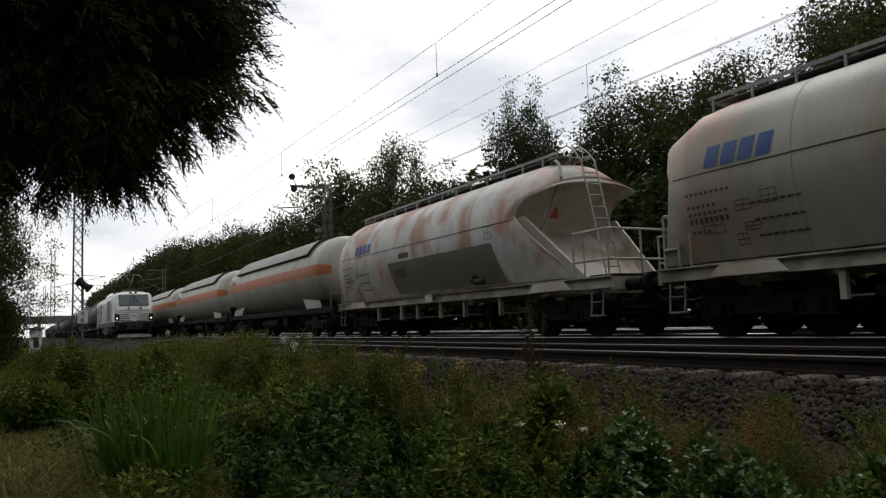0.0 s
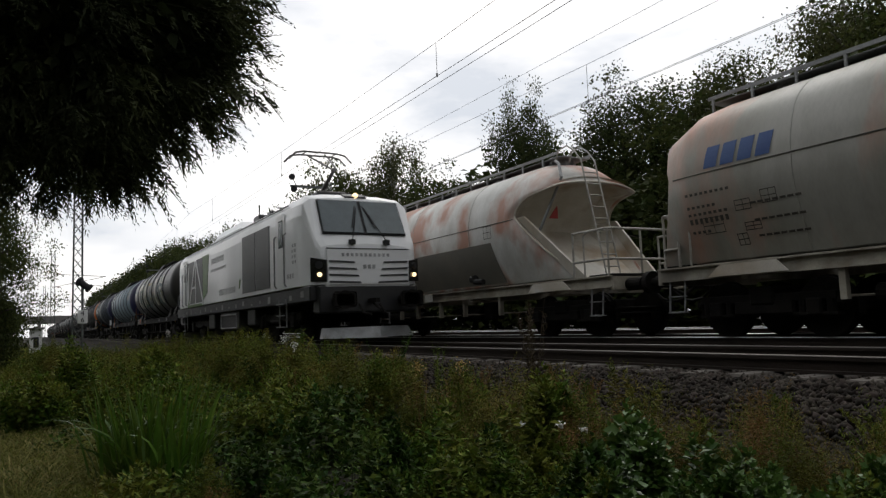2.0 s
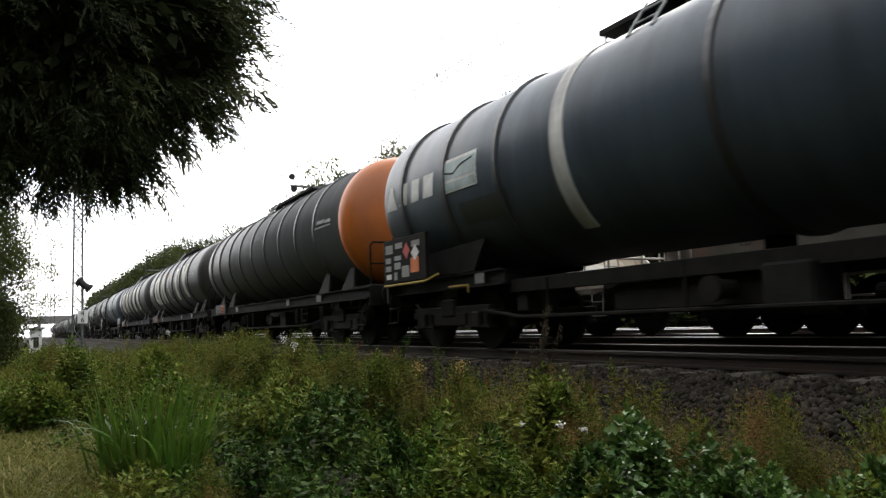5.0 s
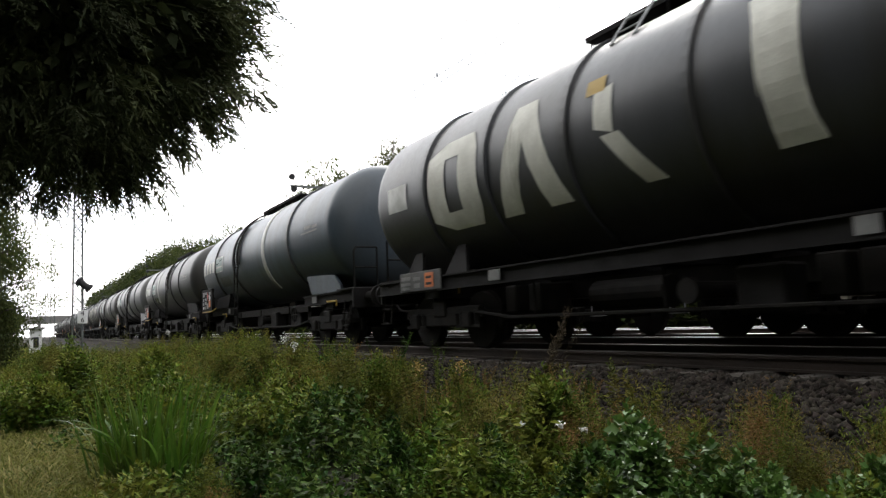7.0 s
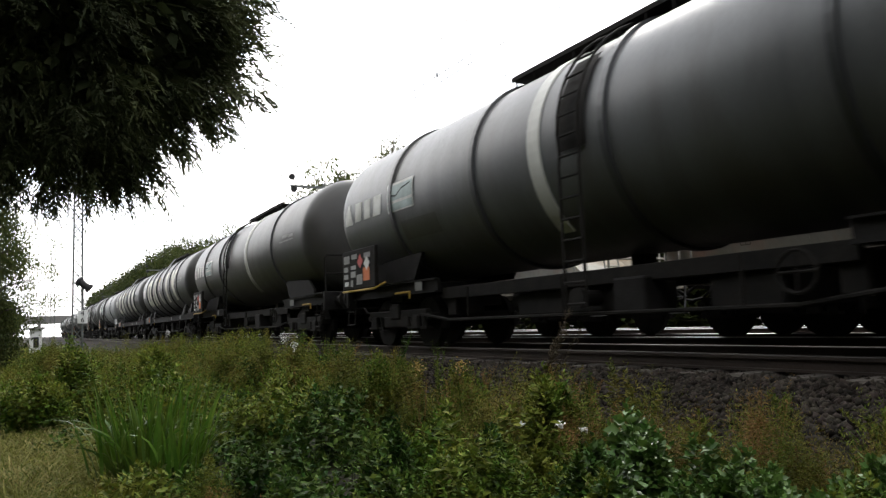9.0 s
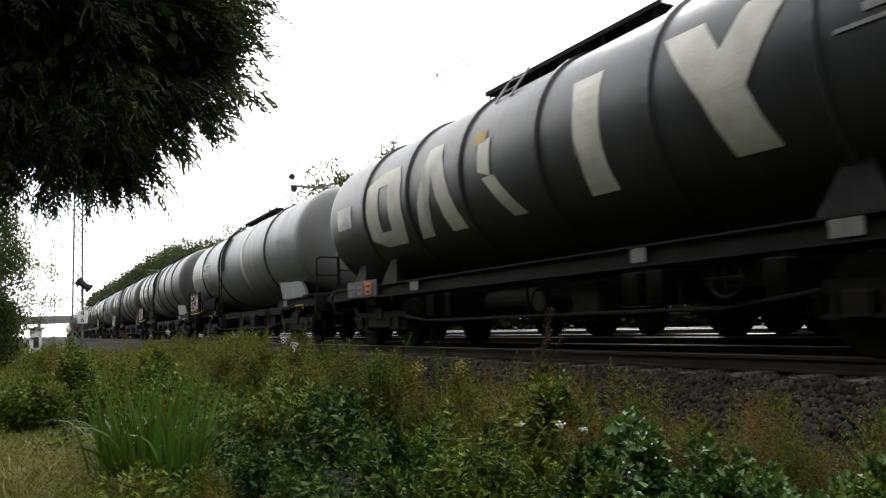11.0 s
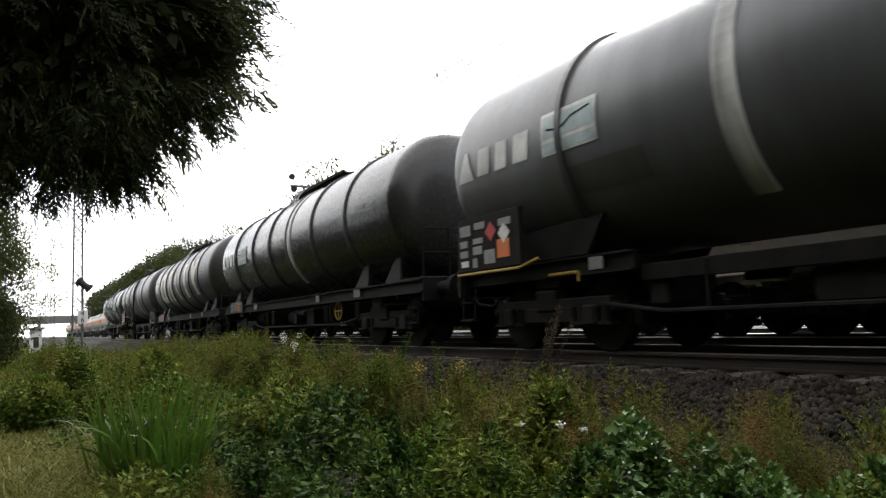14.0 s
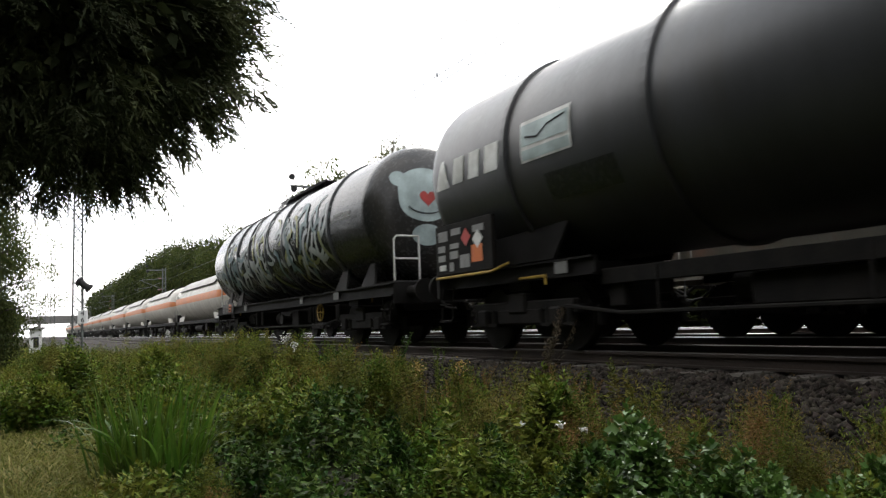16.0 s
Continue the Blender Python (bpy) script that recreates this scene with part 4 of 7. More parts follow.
        side_panel("rear_panel", ((-14.96, 1.56), (-12.30, 1.56), (-12.16, 1.9), (-12.2, 3.28), (-14.96, 3.28)), "loco_panel", 0.0, "black rear side panel")
        side_panel("rear_panel", ((-15.42, 2.4), (-15.04, 3.28), (-15.47, 3.34)), "loco_panel", 0.0, "black three-cornered panel")
        side_panel("green_panel", ((-12.12, 1.62), (-11.75, 1.75), (-11.37, 1.88), (-11.04, 3.3), (-12.17, 3.3)), "loco_green", 0.0, "dark green slanted panel")
        side_panel("green_strip", ((-15.2, 1.42), (-12.2, 1.42), (-12.5, 1.52), (-14.95, 1.52), (-14.9, 1.95)), "loco_green", 0.002, "green strip along the panel's foot")
        for (xa, za), (xb, zb), hw in (((-14.74, 1.58), (-13.62, 3.27), 0.07), ((-13.44, 3.27), (-12.0, 1.46), 0.08), ((-13.54, 3.2), (-13.49, 1.58), 0.045), ((-14.36, 2.18), (-13.56, 2.21), 0.04)):
            along_x = abs(xb - xa) > abs(zb - za) * 1.5
            dx, dz = (0, hw) if along_x else (hw, 0)
            side_panel("panel_line", ((xa - dx, za - dz), (xa + dx, za + dz), (xb + dx, zb + dz), (xb - dx, zb - dz)), "loco_white", 0.016 + 0.002 * along_x, "silver diagonal line")
        bm = B()
        for px, pz in ((-14.6, 2.9), (-14.3, 2.95), (-13.0, 2.9), (-12.6, 2.6), (-13.1, 2.3), (-14.1, 1.8), (-13.2, 1.85), (-12.8, 3.05), (-14.7, 2.4), (-13.9, 2.5)):
            box(bm, px - 0.03, px + 0.03, min(s * 1.512, s * 1.518), max(s * 1.512, s * 1.518), pz - 0.018, pz + 0.018)
        part("latch_dots", bm, M["grey_mark"], body, "small pale panel latches")
        for k in range(26):
            z = 1.6 + k * 0.065
            bm = B()
            box(bm, -6.05, -3.15, min(s * 1.511, s * 1.519), max(s * 1.511, s * 1.519), z, z + 0.02)
            part("slat", bm, M["loco_black"], body)
        for x in (-2.05, -14.75 + 0.0):
            if x < -10:
                x = 2 * mid + 2.05
            bm = B()
            box(bm, x - 0.36, x + 0.36, min(s * 1.497, s * 1.508), max(s * 1.497, s * 1.508), 1.5, 3.42, 0.004)
            door = part("cab_door", bm, M["loco_white"], body, "white cab door")
            bm = B()
            box(bm, x - 0.19, x + 0.19, min(s * 1.506, s * 1.514), max(s * 1.506, s * 1.514), 2.55, 3.28)
            part("door_seal", bm, M["rubber"], door)
            bm = B()
            box(bm, x - 0.155, x + 0.155, min(s * 1.508, s * 1.519), max(s * 1.508, s * 1.519), 2.59, 3.24)
            part("door_window", bm, M["glass"], door, "tinted door window")
            for dx in (-0.43, 0.43):
                bm = B()
                pipe(bm, [(x + dx, s * 1.50, 1.5), (x + dx, s * 1.56, 1.56), (x + dx, s * 1.56, 2.85), (x + dx, s * 1.50, 2.9)], 0.02, 6)
                part("grab_rail", bm, M["steel"], door)
        bars = B()
        for x, z, ww, h in ((-9.6, 2.95, 2.0, 0.2), (-9.5, 2.62, 2.4, 0.1), (-8.2, 1.75, 2.4, 0.2), (-1.25, 1.75, 0.62, 0.12)):
            n = max(3, int(ww / 0.16))
            for i in range(n):
                bx = x - ww / 2 + i * ww / n
                box(bars, bx, bx + ww / n * 0.62, min(s * 1.499, s * 1.503), max(s * 1.499, s * 1.503), z - h / 2, z + h / 2)
        part("lettering", bars, M["faint_mark"], body, "rows of faint grey lettering bars")
        side_panel("leaf_mark", ((-6.55, 1.72), (-6.4, 1.85), (-6.38, 2.05), (-6.5, 1.98)), "loco_green", 0.0, "green leaf mark")
        bars = B()
        for k in range(4):
            for q in range(2):
                bx = -1.15 + 0.2 * q + (0.03 if k in (0, 3) else 0)
                box(bars, bx, bx + 0.1, min(s * 1.499, s * 1.504), max(s * 1.499, s * 1.504), 2.05 + k * 0.14, 2.13 + k * 0.14)
        part("cab_mark", bars, M["faint_mark"], body)
    # underframe
    bm = B()
    box(bm, -17.91, 0.05, -1.46, 1.46, 1.05, 1.435, 0.03)
    frame_ob = part("underframe", bm, M["loco_grey"], w, "dark grey underframe")
    for x, ww, h in ((-8.4, 2.6, 0.62), (-5.6, 0.9, 0.5), (-11.2, 1.0, 0.55)):
        bm = B()
        box(bm, x - ww / 2, x + ww / 2, -1.38, 1.38, 1.05 - h, 1.05, 0.04)
        part("equipment_box", bm, M["loco_grey"], frame_ob)
    bm = B()
    for k in range(18):
        x = -16.6 + k * 0.95
        box(bm, x - 0.07 - 0.05 * (k % 3), x + 0.07, -1.468, -1.46, 1.13 + 0.04 * (k % 2), 1.2 + 0.06 * (k % 3))
    part("frame_plates", bm, M["grey_mark"], frame_ob, "small grey frame plates")
    bm = B()
    pipe(bm, [(-9.5, -1.41, 0.5), (-9.5, -1.41, 0.95), (-7.3, -1.41, 0.95), (-7.3, -1.41, 0.5), (-9.5, -1.41, 0.5)], 0.025, 6)
    part("box_frame", bm, M["steel"], frame_ob)
    for c in (-3.6, -14.2):
        bm = B()
        for s in (-1, 1):
            box(bm, c - 2.1, c + 2.1, s * 1.08 - 0.08, s * 1.08 + 0.08, 0.62, 0.86, 0.03)
            for dx in (-1.5, 1.5):
                box(bm, c + dx - 0.2, c + dx + 0.2, s * 1.12 - 0.1, s * 1.12 + 0.1, 0.42, 0.82, 0.04)
                for k in (-0.34, 0.34):
                    rod(bm, (c + dx + k, s * 1.1, 0.5), (c + dx + k, s * 1.1, 0.9), 0.08, 10)
            rod(bm, (c - 0.5, s * 1.18, 0.62), (c + 0.5, s * 1.18, 0.62), 0.05, 8)
        box(bm, c - 0.3, c + 0.3, -1.1, 1.1, 0.6, 1.05)
        bogie_ob = part("bogie", bm, M["black_steel"], w, "black locomotive bogie")
        for dx in (-1.5, 1.5):
            bm = B()
            for s in (-0.75, 0.75):
                rod(bm, (0, s - 0.07, 0), (0, s + 0.07, 0), 0.625, 32)
                for k in range(8):
                    a = k * math.pi / 4
                    rod(bm, (0.4 * math.cos(a), s - 0.085, 0.4 * math.sin(a)), (0.4 * math.cos(a), s + 0.085, 0.4 * math.sin(a)), 0.03, 6)
            rod(bm, (0, -1.0, 0), (0, 1.0, 0), 0.09, 10)
            ws = part("wheelset", bm, M["wheel"], bogie_ob, "locomotive wheelset with brake discs")
            ws.location = (c + dx, 0, 0.625)
            LOCO_WHEELS.append(ws)
    # both fronts
    for sign, off in ((1, 0.0), (-1, 2 * mid)):
        def fx(x):
            return x if sign > 0 else off - x
        bm = B()
        slope = [(-0.397, 1.105, 3.598), (-0.397, -1.105, 3.598), (0.09, -1.125, 2.68), (0.09, 1.125, 2.68)]
        slab(bm, [(fx(x), y, z) for x, y, z in slope], (sign * 0.03, 0, 0.016))
        part("windscreen_frame", bm, M["rubber"], body)
        for a, b in ((-1.08, -0.04), (0.04, 1.08)):
            bm = B()
            slab(bm, [(fx(-0.385), a, 3.575), (fx(-0.385), b, 3.575), (fx(0.075), b * 1.02, 2.71), (fx(0.075), a * 1.02, 2.71)], (sign * 0.05, 0, 0.027))
            part("windscreen", bm, M["glass"], body, "tinted windscreen pane")
        for y0, y1 in ((-0.42, -0.1), (0.5, 0.1)):
            bm = B()
            pipe(bm, [(fx(0.27), y0, 2.52), (fx(0.10), (y0 * 0.6 + y1 * 0.4), 2.86), (fx(-0.22), y1, 3.42)], 0.013, 6)
            pipe(bm, [(fx(0.10), (y0 * 0.6 + y1 * 0.4) - 0.05, 2.86), (fx(-0.26), y1 - 0.03, 3.46)], 0.014, 5)
            box(bm, min(fx(0.18), fx(0.32)), max(fx(0.18), fx(0.32)), y0 - 0.07, y0 + 0.07, 2.42, 2.54)
            part("wiper", bm, M["rubber"], body, "black windscreen wiper")
        bm = B()
        slab(bm, [(fx(-0.78), -0.3, 3.83), (fx(-0.78), 0.3, 3.83), (fx(-0.47), 0.3, 3.71), (fx(-0.47), -0.3, 3.71)], (sign * 0.02, 0, 0.035))
        part("roof_lamp_case", bm, M["loco_grey"], body)
        bm = B()
        rod(bm, (fx(-0.55), 0, 3.76), (fx(-0.47), 0, 3.78), 0.07, 14)
        part("roof_lamp", bm, M["lamp_on"] if sign > 0 else M["glass"], body, "lit top headlight" if sign > 0 else "unlit top lamp")
        bm = B()
        slab(bm, [(fx(0.255), -1.10, 2.30), (fx(0.255), 1.10, 2.30), (fx(0.27), 1.07, 1.44), (fx(0.27), -1.07, 1.44)], (sign * 0.03, 0, 0.0))
        front = part("front_panel", bm, M["loco_white"], body, "white front panel")
        bm = B()
        box(bm, min(fx(0.25), fx(0.292)), max(fx(0.25), fx(0.292)), -1.10, 1.10, 2.30, 2.325)
        part("panel_joint", bm, M["loco_black"], front)
        for k in range(4):
            z = 1.46 + 0.165 * k
            for s in (-1, 1):
                bm = B()
                inner = 0.22 + 0.05 * k
                slab(bm, [(fx(0.298), s * inner, z), (fx(0.298), s * 1.05, z + 0.02), (fx(0.296), s * 1.05, z + 0.07), (fx(0.296), s * (inner + 0.03), z + 0.045)], (sign * 0.012, 0, 0))
                part("grille_bar", bm, M["loco_black"], front, "black grille slot")
        bars = B()
        for k in range(11):
            box(bars, min(fx(0.28), fx(0.292)), max(fx(0.28), fx(0.292)), -0.72 + 0.12 * k, -0.65 + 0.12 * k, 2.12, 2.2)
        for k in range(3):
            box(bars, min(fx(0.28), fx(0.302)), max(fx(0.28), fx(0.302)), -0.16 + 0.12 * k, -0.08 + 0.12 * k, 1.82, 1.92)
        part("lettering", bars, M["faint_mark"], front, "faint grey lettering bars")
        for s in (-1, 1):
            bm = B()
            slab(bm, [(fx(0.27), s * 1.09, 1.50), (fx(0.27), s * 1.09, 2.03), (fx(0.06), s * 1.42, 2.10), (fx(0.06), s * 1.42, 1.52)], (sign * 0.04, s * 0.03, 0))
            lamp = part("headlight", bm, M["lamp_rim"], body, "black headlight housing")
            bm = B()
            rod(bm, (fx(0.20), s * 1.24, 1.68), (fx(0.262), s * 1.285, 1.68), 0.055, 16)
            part("lens", bm, M["lamp_on"] if sign > 0 else M["glass"], lamp, "lit warm headlight lens" if sign > 0 else "unlit lens")
            bm = B()
            rod(bm, (fx(0.18), s * 1.25, 1.91), (fx(0.245), s * 1.295, 1.91), 0.09, 16)
            part("lens", bm, M["loco_grey"], lamp)
        buffers(w, fx(0.86), sign)
        bm = B()
        for y in (-0.88, 0.88):
            box(bm, min(fx(0.80), fx(0.86)), max(fx(0.80), fx(0.86)), y - 0.3, y + 0.3, 0.86, 1.24, 0.05)
        part("buffer_plates", bm, M["black_steel"], w)
        bm = B()
        box(bm, min(fx(-0.2), fx(0.27)), max(fx(-0.2), fx(0.27)), -1.30, 1.30, 0.75, 1.42, 0.04)
        part("headstock", bm, M["loco_black"], w)
        bm = B()
        slab(bm, [(fx(0.0), -1.15, 0.40), (fx(0.34), -0.2, 0.40), (fx(0.46), -0.2, 0.13), (fx(0.12), -1.25, 0.15)], (-sign * 0.03, 0, 0))
        slab(bm, [(fx(0.0), 1.15, 0.40), (fx(0.34), 0.2, 0.40), (fx(0.46), 0.2, 0.13), (fx(0.12), 1.25, 0.15)], (-sign * 0.03, 0, 0))
        slab(bm, [(fx(0.34), -0.2, 0.40), (fx(0.34), 0.2, 0.40), (fx(0.46), 0.2, 0.13), (fx(0.46), -0.2, 0.13)], (-sign * 0.03, 0, 0))
        part("snow_plough", bm, M["steel"], w, "grey snow plough")
        for s in (-1, 1):
            bm = B()
            for z in (0.45, 0.75, 1.05):
                box(bm, min(fx(-1.75), fx(-2.35)), max(fx(-1.75), fx(-2.35)), s * 1.5 - 0.07, s * 1.5, z, z + 0.03)
            for x in (-1.75, -2.35):
                rod(bm, (fx(x), s * 1.47, 0.45), (fx(x), s * 1.47, 1.2), 0.02, 6)
            part("cab_steps", bm, M["steel"], w)
    return w


LOCO_WHEELS = []
SPEED = 23.556
LEAD_X = -63.762
loco = locomotive()

LONG_RIBS = (-5.1, -3.2, -1.35, 0.62, 2.65, 4.55)
SADDLE_RIBS = (-5.0, -3.25, 2.58, 4.43)
PINK = shader("pale_spray_paint", (0.42, 0.45, 0.44), 0.5, second=(0.25, 0.27, 0.27))
ACID = shader("yellow_green_spray_paint", (0.25, 0.24, 0.06), 0.5, second=(0.12, 0.14, 0.05))
TEALS = shader("dull_teal_spray_paint", (0.10, 0.17, 0.18), 0.5)
# rear end of each shell behind the locomotive's front corner, and its look
TRAIN = [
    (-34.3, dict(label="dark grey tank wagon with big white marks and spray paint", paint="dark", kind="long", ribs=LONG_RIBS, marks="big", scrawl=((TEALS, 22), (ACID, 10), (PINK, 16)))),
    (-50.6, dict(label="faded silver-teal ribbed tank wagon with dark blue end", paint="silver", kind="long", ribs=(-6.3, -4.7, -3.1, -0.9, 1.0, 2.85, 4.7), front="navy", end_art="bars", end_rail="ochre")),
    (-66.9, dict(label="blue-grey tank wagon with dark blue end and white band", paint="bluegrey", kind="saddle", ribs=(-6.2, -4.7, -3.2, 0.6, 2.5, 4.7), front="navy", band=-1.8, marks="small")),
    (-82.6, dict(label="ribbed grey tank wagon with orange end", paint="grey", kind="long", ribs=(-6.3, -5.0, -3.6, -2.2, -0.8, 0.6, 2.0, 3.4, 4.8), front="orange")),
    (-98.3, dict(label="dark grey tank wagon with big white marks", paint="dark", kind="long", ribs=LONG_RIBS, marks="big")),
    (-114.3, dict(label="dark grey tank wagon with big white marks", paint="dark", kind="long", ribs=LONG_RIBS, marks="big")),
    (-130.6, dict(label="blue-grey tank wagon with white band and ladder", paint="bluegrey", kind="saddle", ribs=(-4.8, -2.2, 3.65), band=1.32, ladder=-1.5, marks="small")),
    (-147.0, dict(label="dark grey tank wagon with white band and ladder", panel=-4.1, paint="dark", kind="saddle", ribs=(-4.2, 1.8, 3.95), band=-2.25, ladder=1.1, marks="small")),
    (-163.2, dict(label="grey tank wagon with white band and ladder", paint="grey", kind="saddle", ribs=(-4.6, -1.75, 1.15, 3.95), band=-0.2, ladder=0.6, marks="small")),
    (-179.5, dict(label="grey tank wagon with white band and ladder", paint="olive", kind="saddle", ribs=(-4.9, -2.4, 3.95), band=1.2, ladder=-1.2, marks="small")),
    (-195.3, dict(label="dark grey tank wagon with big white marks", paint="dark", kind="long", ribs=LONG_RIBS, marks="big")),
    (-211.1, dict(label="dark grey tank wagon with big white marks", paint="dark", kind="long", ribs=LONG_RIBS, marks="big")),
    (-227.2, dict(label="light grey tank wagon with white band and ladder", size=(1.44, 2.68), paint="light", kind="saddle", ribs=(-4.8, -2.1, 3.75), band=1.15, ladder=-1.45, marks="small")),
    (-243.7, dict(label="grey tank wagon with dark ribs and ladder", size=(1.5, 2.74), paint="grey", kind="saddle", ribs=(-5.0, -3.2, 0.6, 2.62, 4.68), band=-1.25, ladder=-0.5, marks="small")),
    (-260.0, dict(label="grey tank wagon with white band, ribs, ladder and a sprayed tag", size=(1.51, 2.75), end_art="tag", paint="olive", kind="saddle", ribs=(-4.98, -3.25, 0.05, 2.57, 4.43), band=1.06, ladder=-1.04, marks="small")),
    (-276.2, dict(label="grey tank wagon with white band and ladder", size=(1.51, 2.75), paint="grey", kind="saddle", ribs=(-4.4, 1.9, 4.3), band=-1.9, ladder=1.0, marks="small")),
    (-292.3, dict(label="glossy black tank wagon with ribs on a straight frame", paint="gloss", kind="long", ribs=(-5.1, -2.98, -1.23, 0.32, 2.26, 4.4), band=0.55, marks="small")),
    (-308.2, dict(label="dark grey tank wagon with big white marks", paint="dark", kind="long", ribs=LONG_RIBS, marks="big")),
    (-324.0, dict(label="dark grey tank wagon with white band and ladder", size=(1.53, 2.76), panel=-4.5, paint="dark", kind="saddle", ribs=(-4.9, -2.2, 3.95), band=1.9, ladder=0.7, marks="small")),
    (-340.6, dict(label="black ribbed tank wagon covered in spray paint", paint="gloss", kind="long", ribs=(-5.2, -3.6, -2.2, -0.4, 1.2, 4.6), scrawl=((PINK, 60), (ACID, 18), (TEALS, 30)), end_art="heart", end_rail="white_mark")),
]
wagons = []
for rear, look_of in TRAIN:
    wagons.append((tank_wagon(**look_of), rear + 7.6))

# ---- the standing train on the middle track ----
HALF = [(1.12, 1.27), (1.32, 1.8), (1.45, 2.3), (1.48, 2.7), (1.42, 3.15), (1.22, 3.62), (0.85, 3.95), (0.42, 4.12), (0.0, 4.16)]


def smooth_half(n=9):
    out = []
    for i in range(len(HALF) - 1):
        for k in range(n):
            t = k / n
            p = [HALF[max(0, i - 1)], HALF[i], HALF[i + 1], HALF[min(len(HALF) - 1, i + 2)]]
            out.append(tuple(0.5 * (2 * p[1][c] + (p[2][c] - p[0][c]) * t + (2 * p[0][c] - 5 * p[1][c] + 4 * p[2][c] - p[3][c]) * t * t
                                    + (3 * p[1][c] - p[0][c] - 3 * p[2][c] + p[3][c]) * t ** 3) for c in (0, 1)))
    return out + [HALF[-1]]


def along(values, i, n):
    f = i / n * (len(values) - 1)
    k = min(int(f), len(values) - 2)
    t = f - k
    t = t * t * (3 - 2 * t)
    return values[k] * (1 - t) + values[k + 1] * t


LIP = 3.36


def nose(x, y, z):
    """The upper shell closes in towards both ends, more like a dome at the front."""
    if x > 4.3:
        g = 1 - math.sqrt(max(0.0, 1 - min(1.0, (x - 4.3) / 1.22) ** 2))
        if z > LIP:
            return (x + 0.26 * g * (1 - (y / 1.5) ** 2), y * (1 - 0.10 * g), z + (LIP - z) * g)
        return (x, y * (1 - 0.10 * g), z)
    k = max(0.0, (-x - 6.2) / 1.3)
    f = 0.46 * k * k * min(1.0, max(0.0, (z - 2.5) / 0.6))
    return (x, y * (1 - 0.30 * f), 2.5 + (z - 2.5) * (1 - f) if z > 2.5 else z)


CURVE = smooth_half()


def hopper_side(x, z, lift):
    """A place on the hopper's -y side."""
    for (ya, za), (yb, zb) in zip(CURVE[:-1], CURVE[1:]):
        if za <= z <= zb:
            x, y, z = nose(x, -(ya + (yb - ya) * (z - za) / (zb - za)), z)
            return (x, y - lift, z + lift * max(0.0, (z - 2.8) * 0.6))
    return (x, -1.12 - lift, z)


def side_patch(bm, x0, x1, z0, z1, lift, lean=0.0):
    n = max(2, int((z1 - z0) / 0.08))
    rows = []
    for k in range(n + 1):
        z = z0 + (z1 - z0) * k / n
        d = lean * (z - z0)
        rows.append([bm.verts.new(hopper_side(x0 + d + (x1 - x0) * c / 4, z, lift + 0.004)) for c in range(5)])
    for a, b in zip(rows[:-1], rows[1:]):
        for c in range(4):
            bm.faces.new((a[c], a[c + 1], b[c + 1], b[c]))


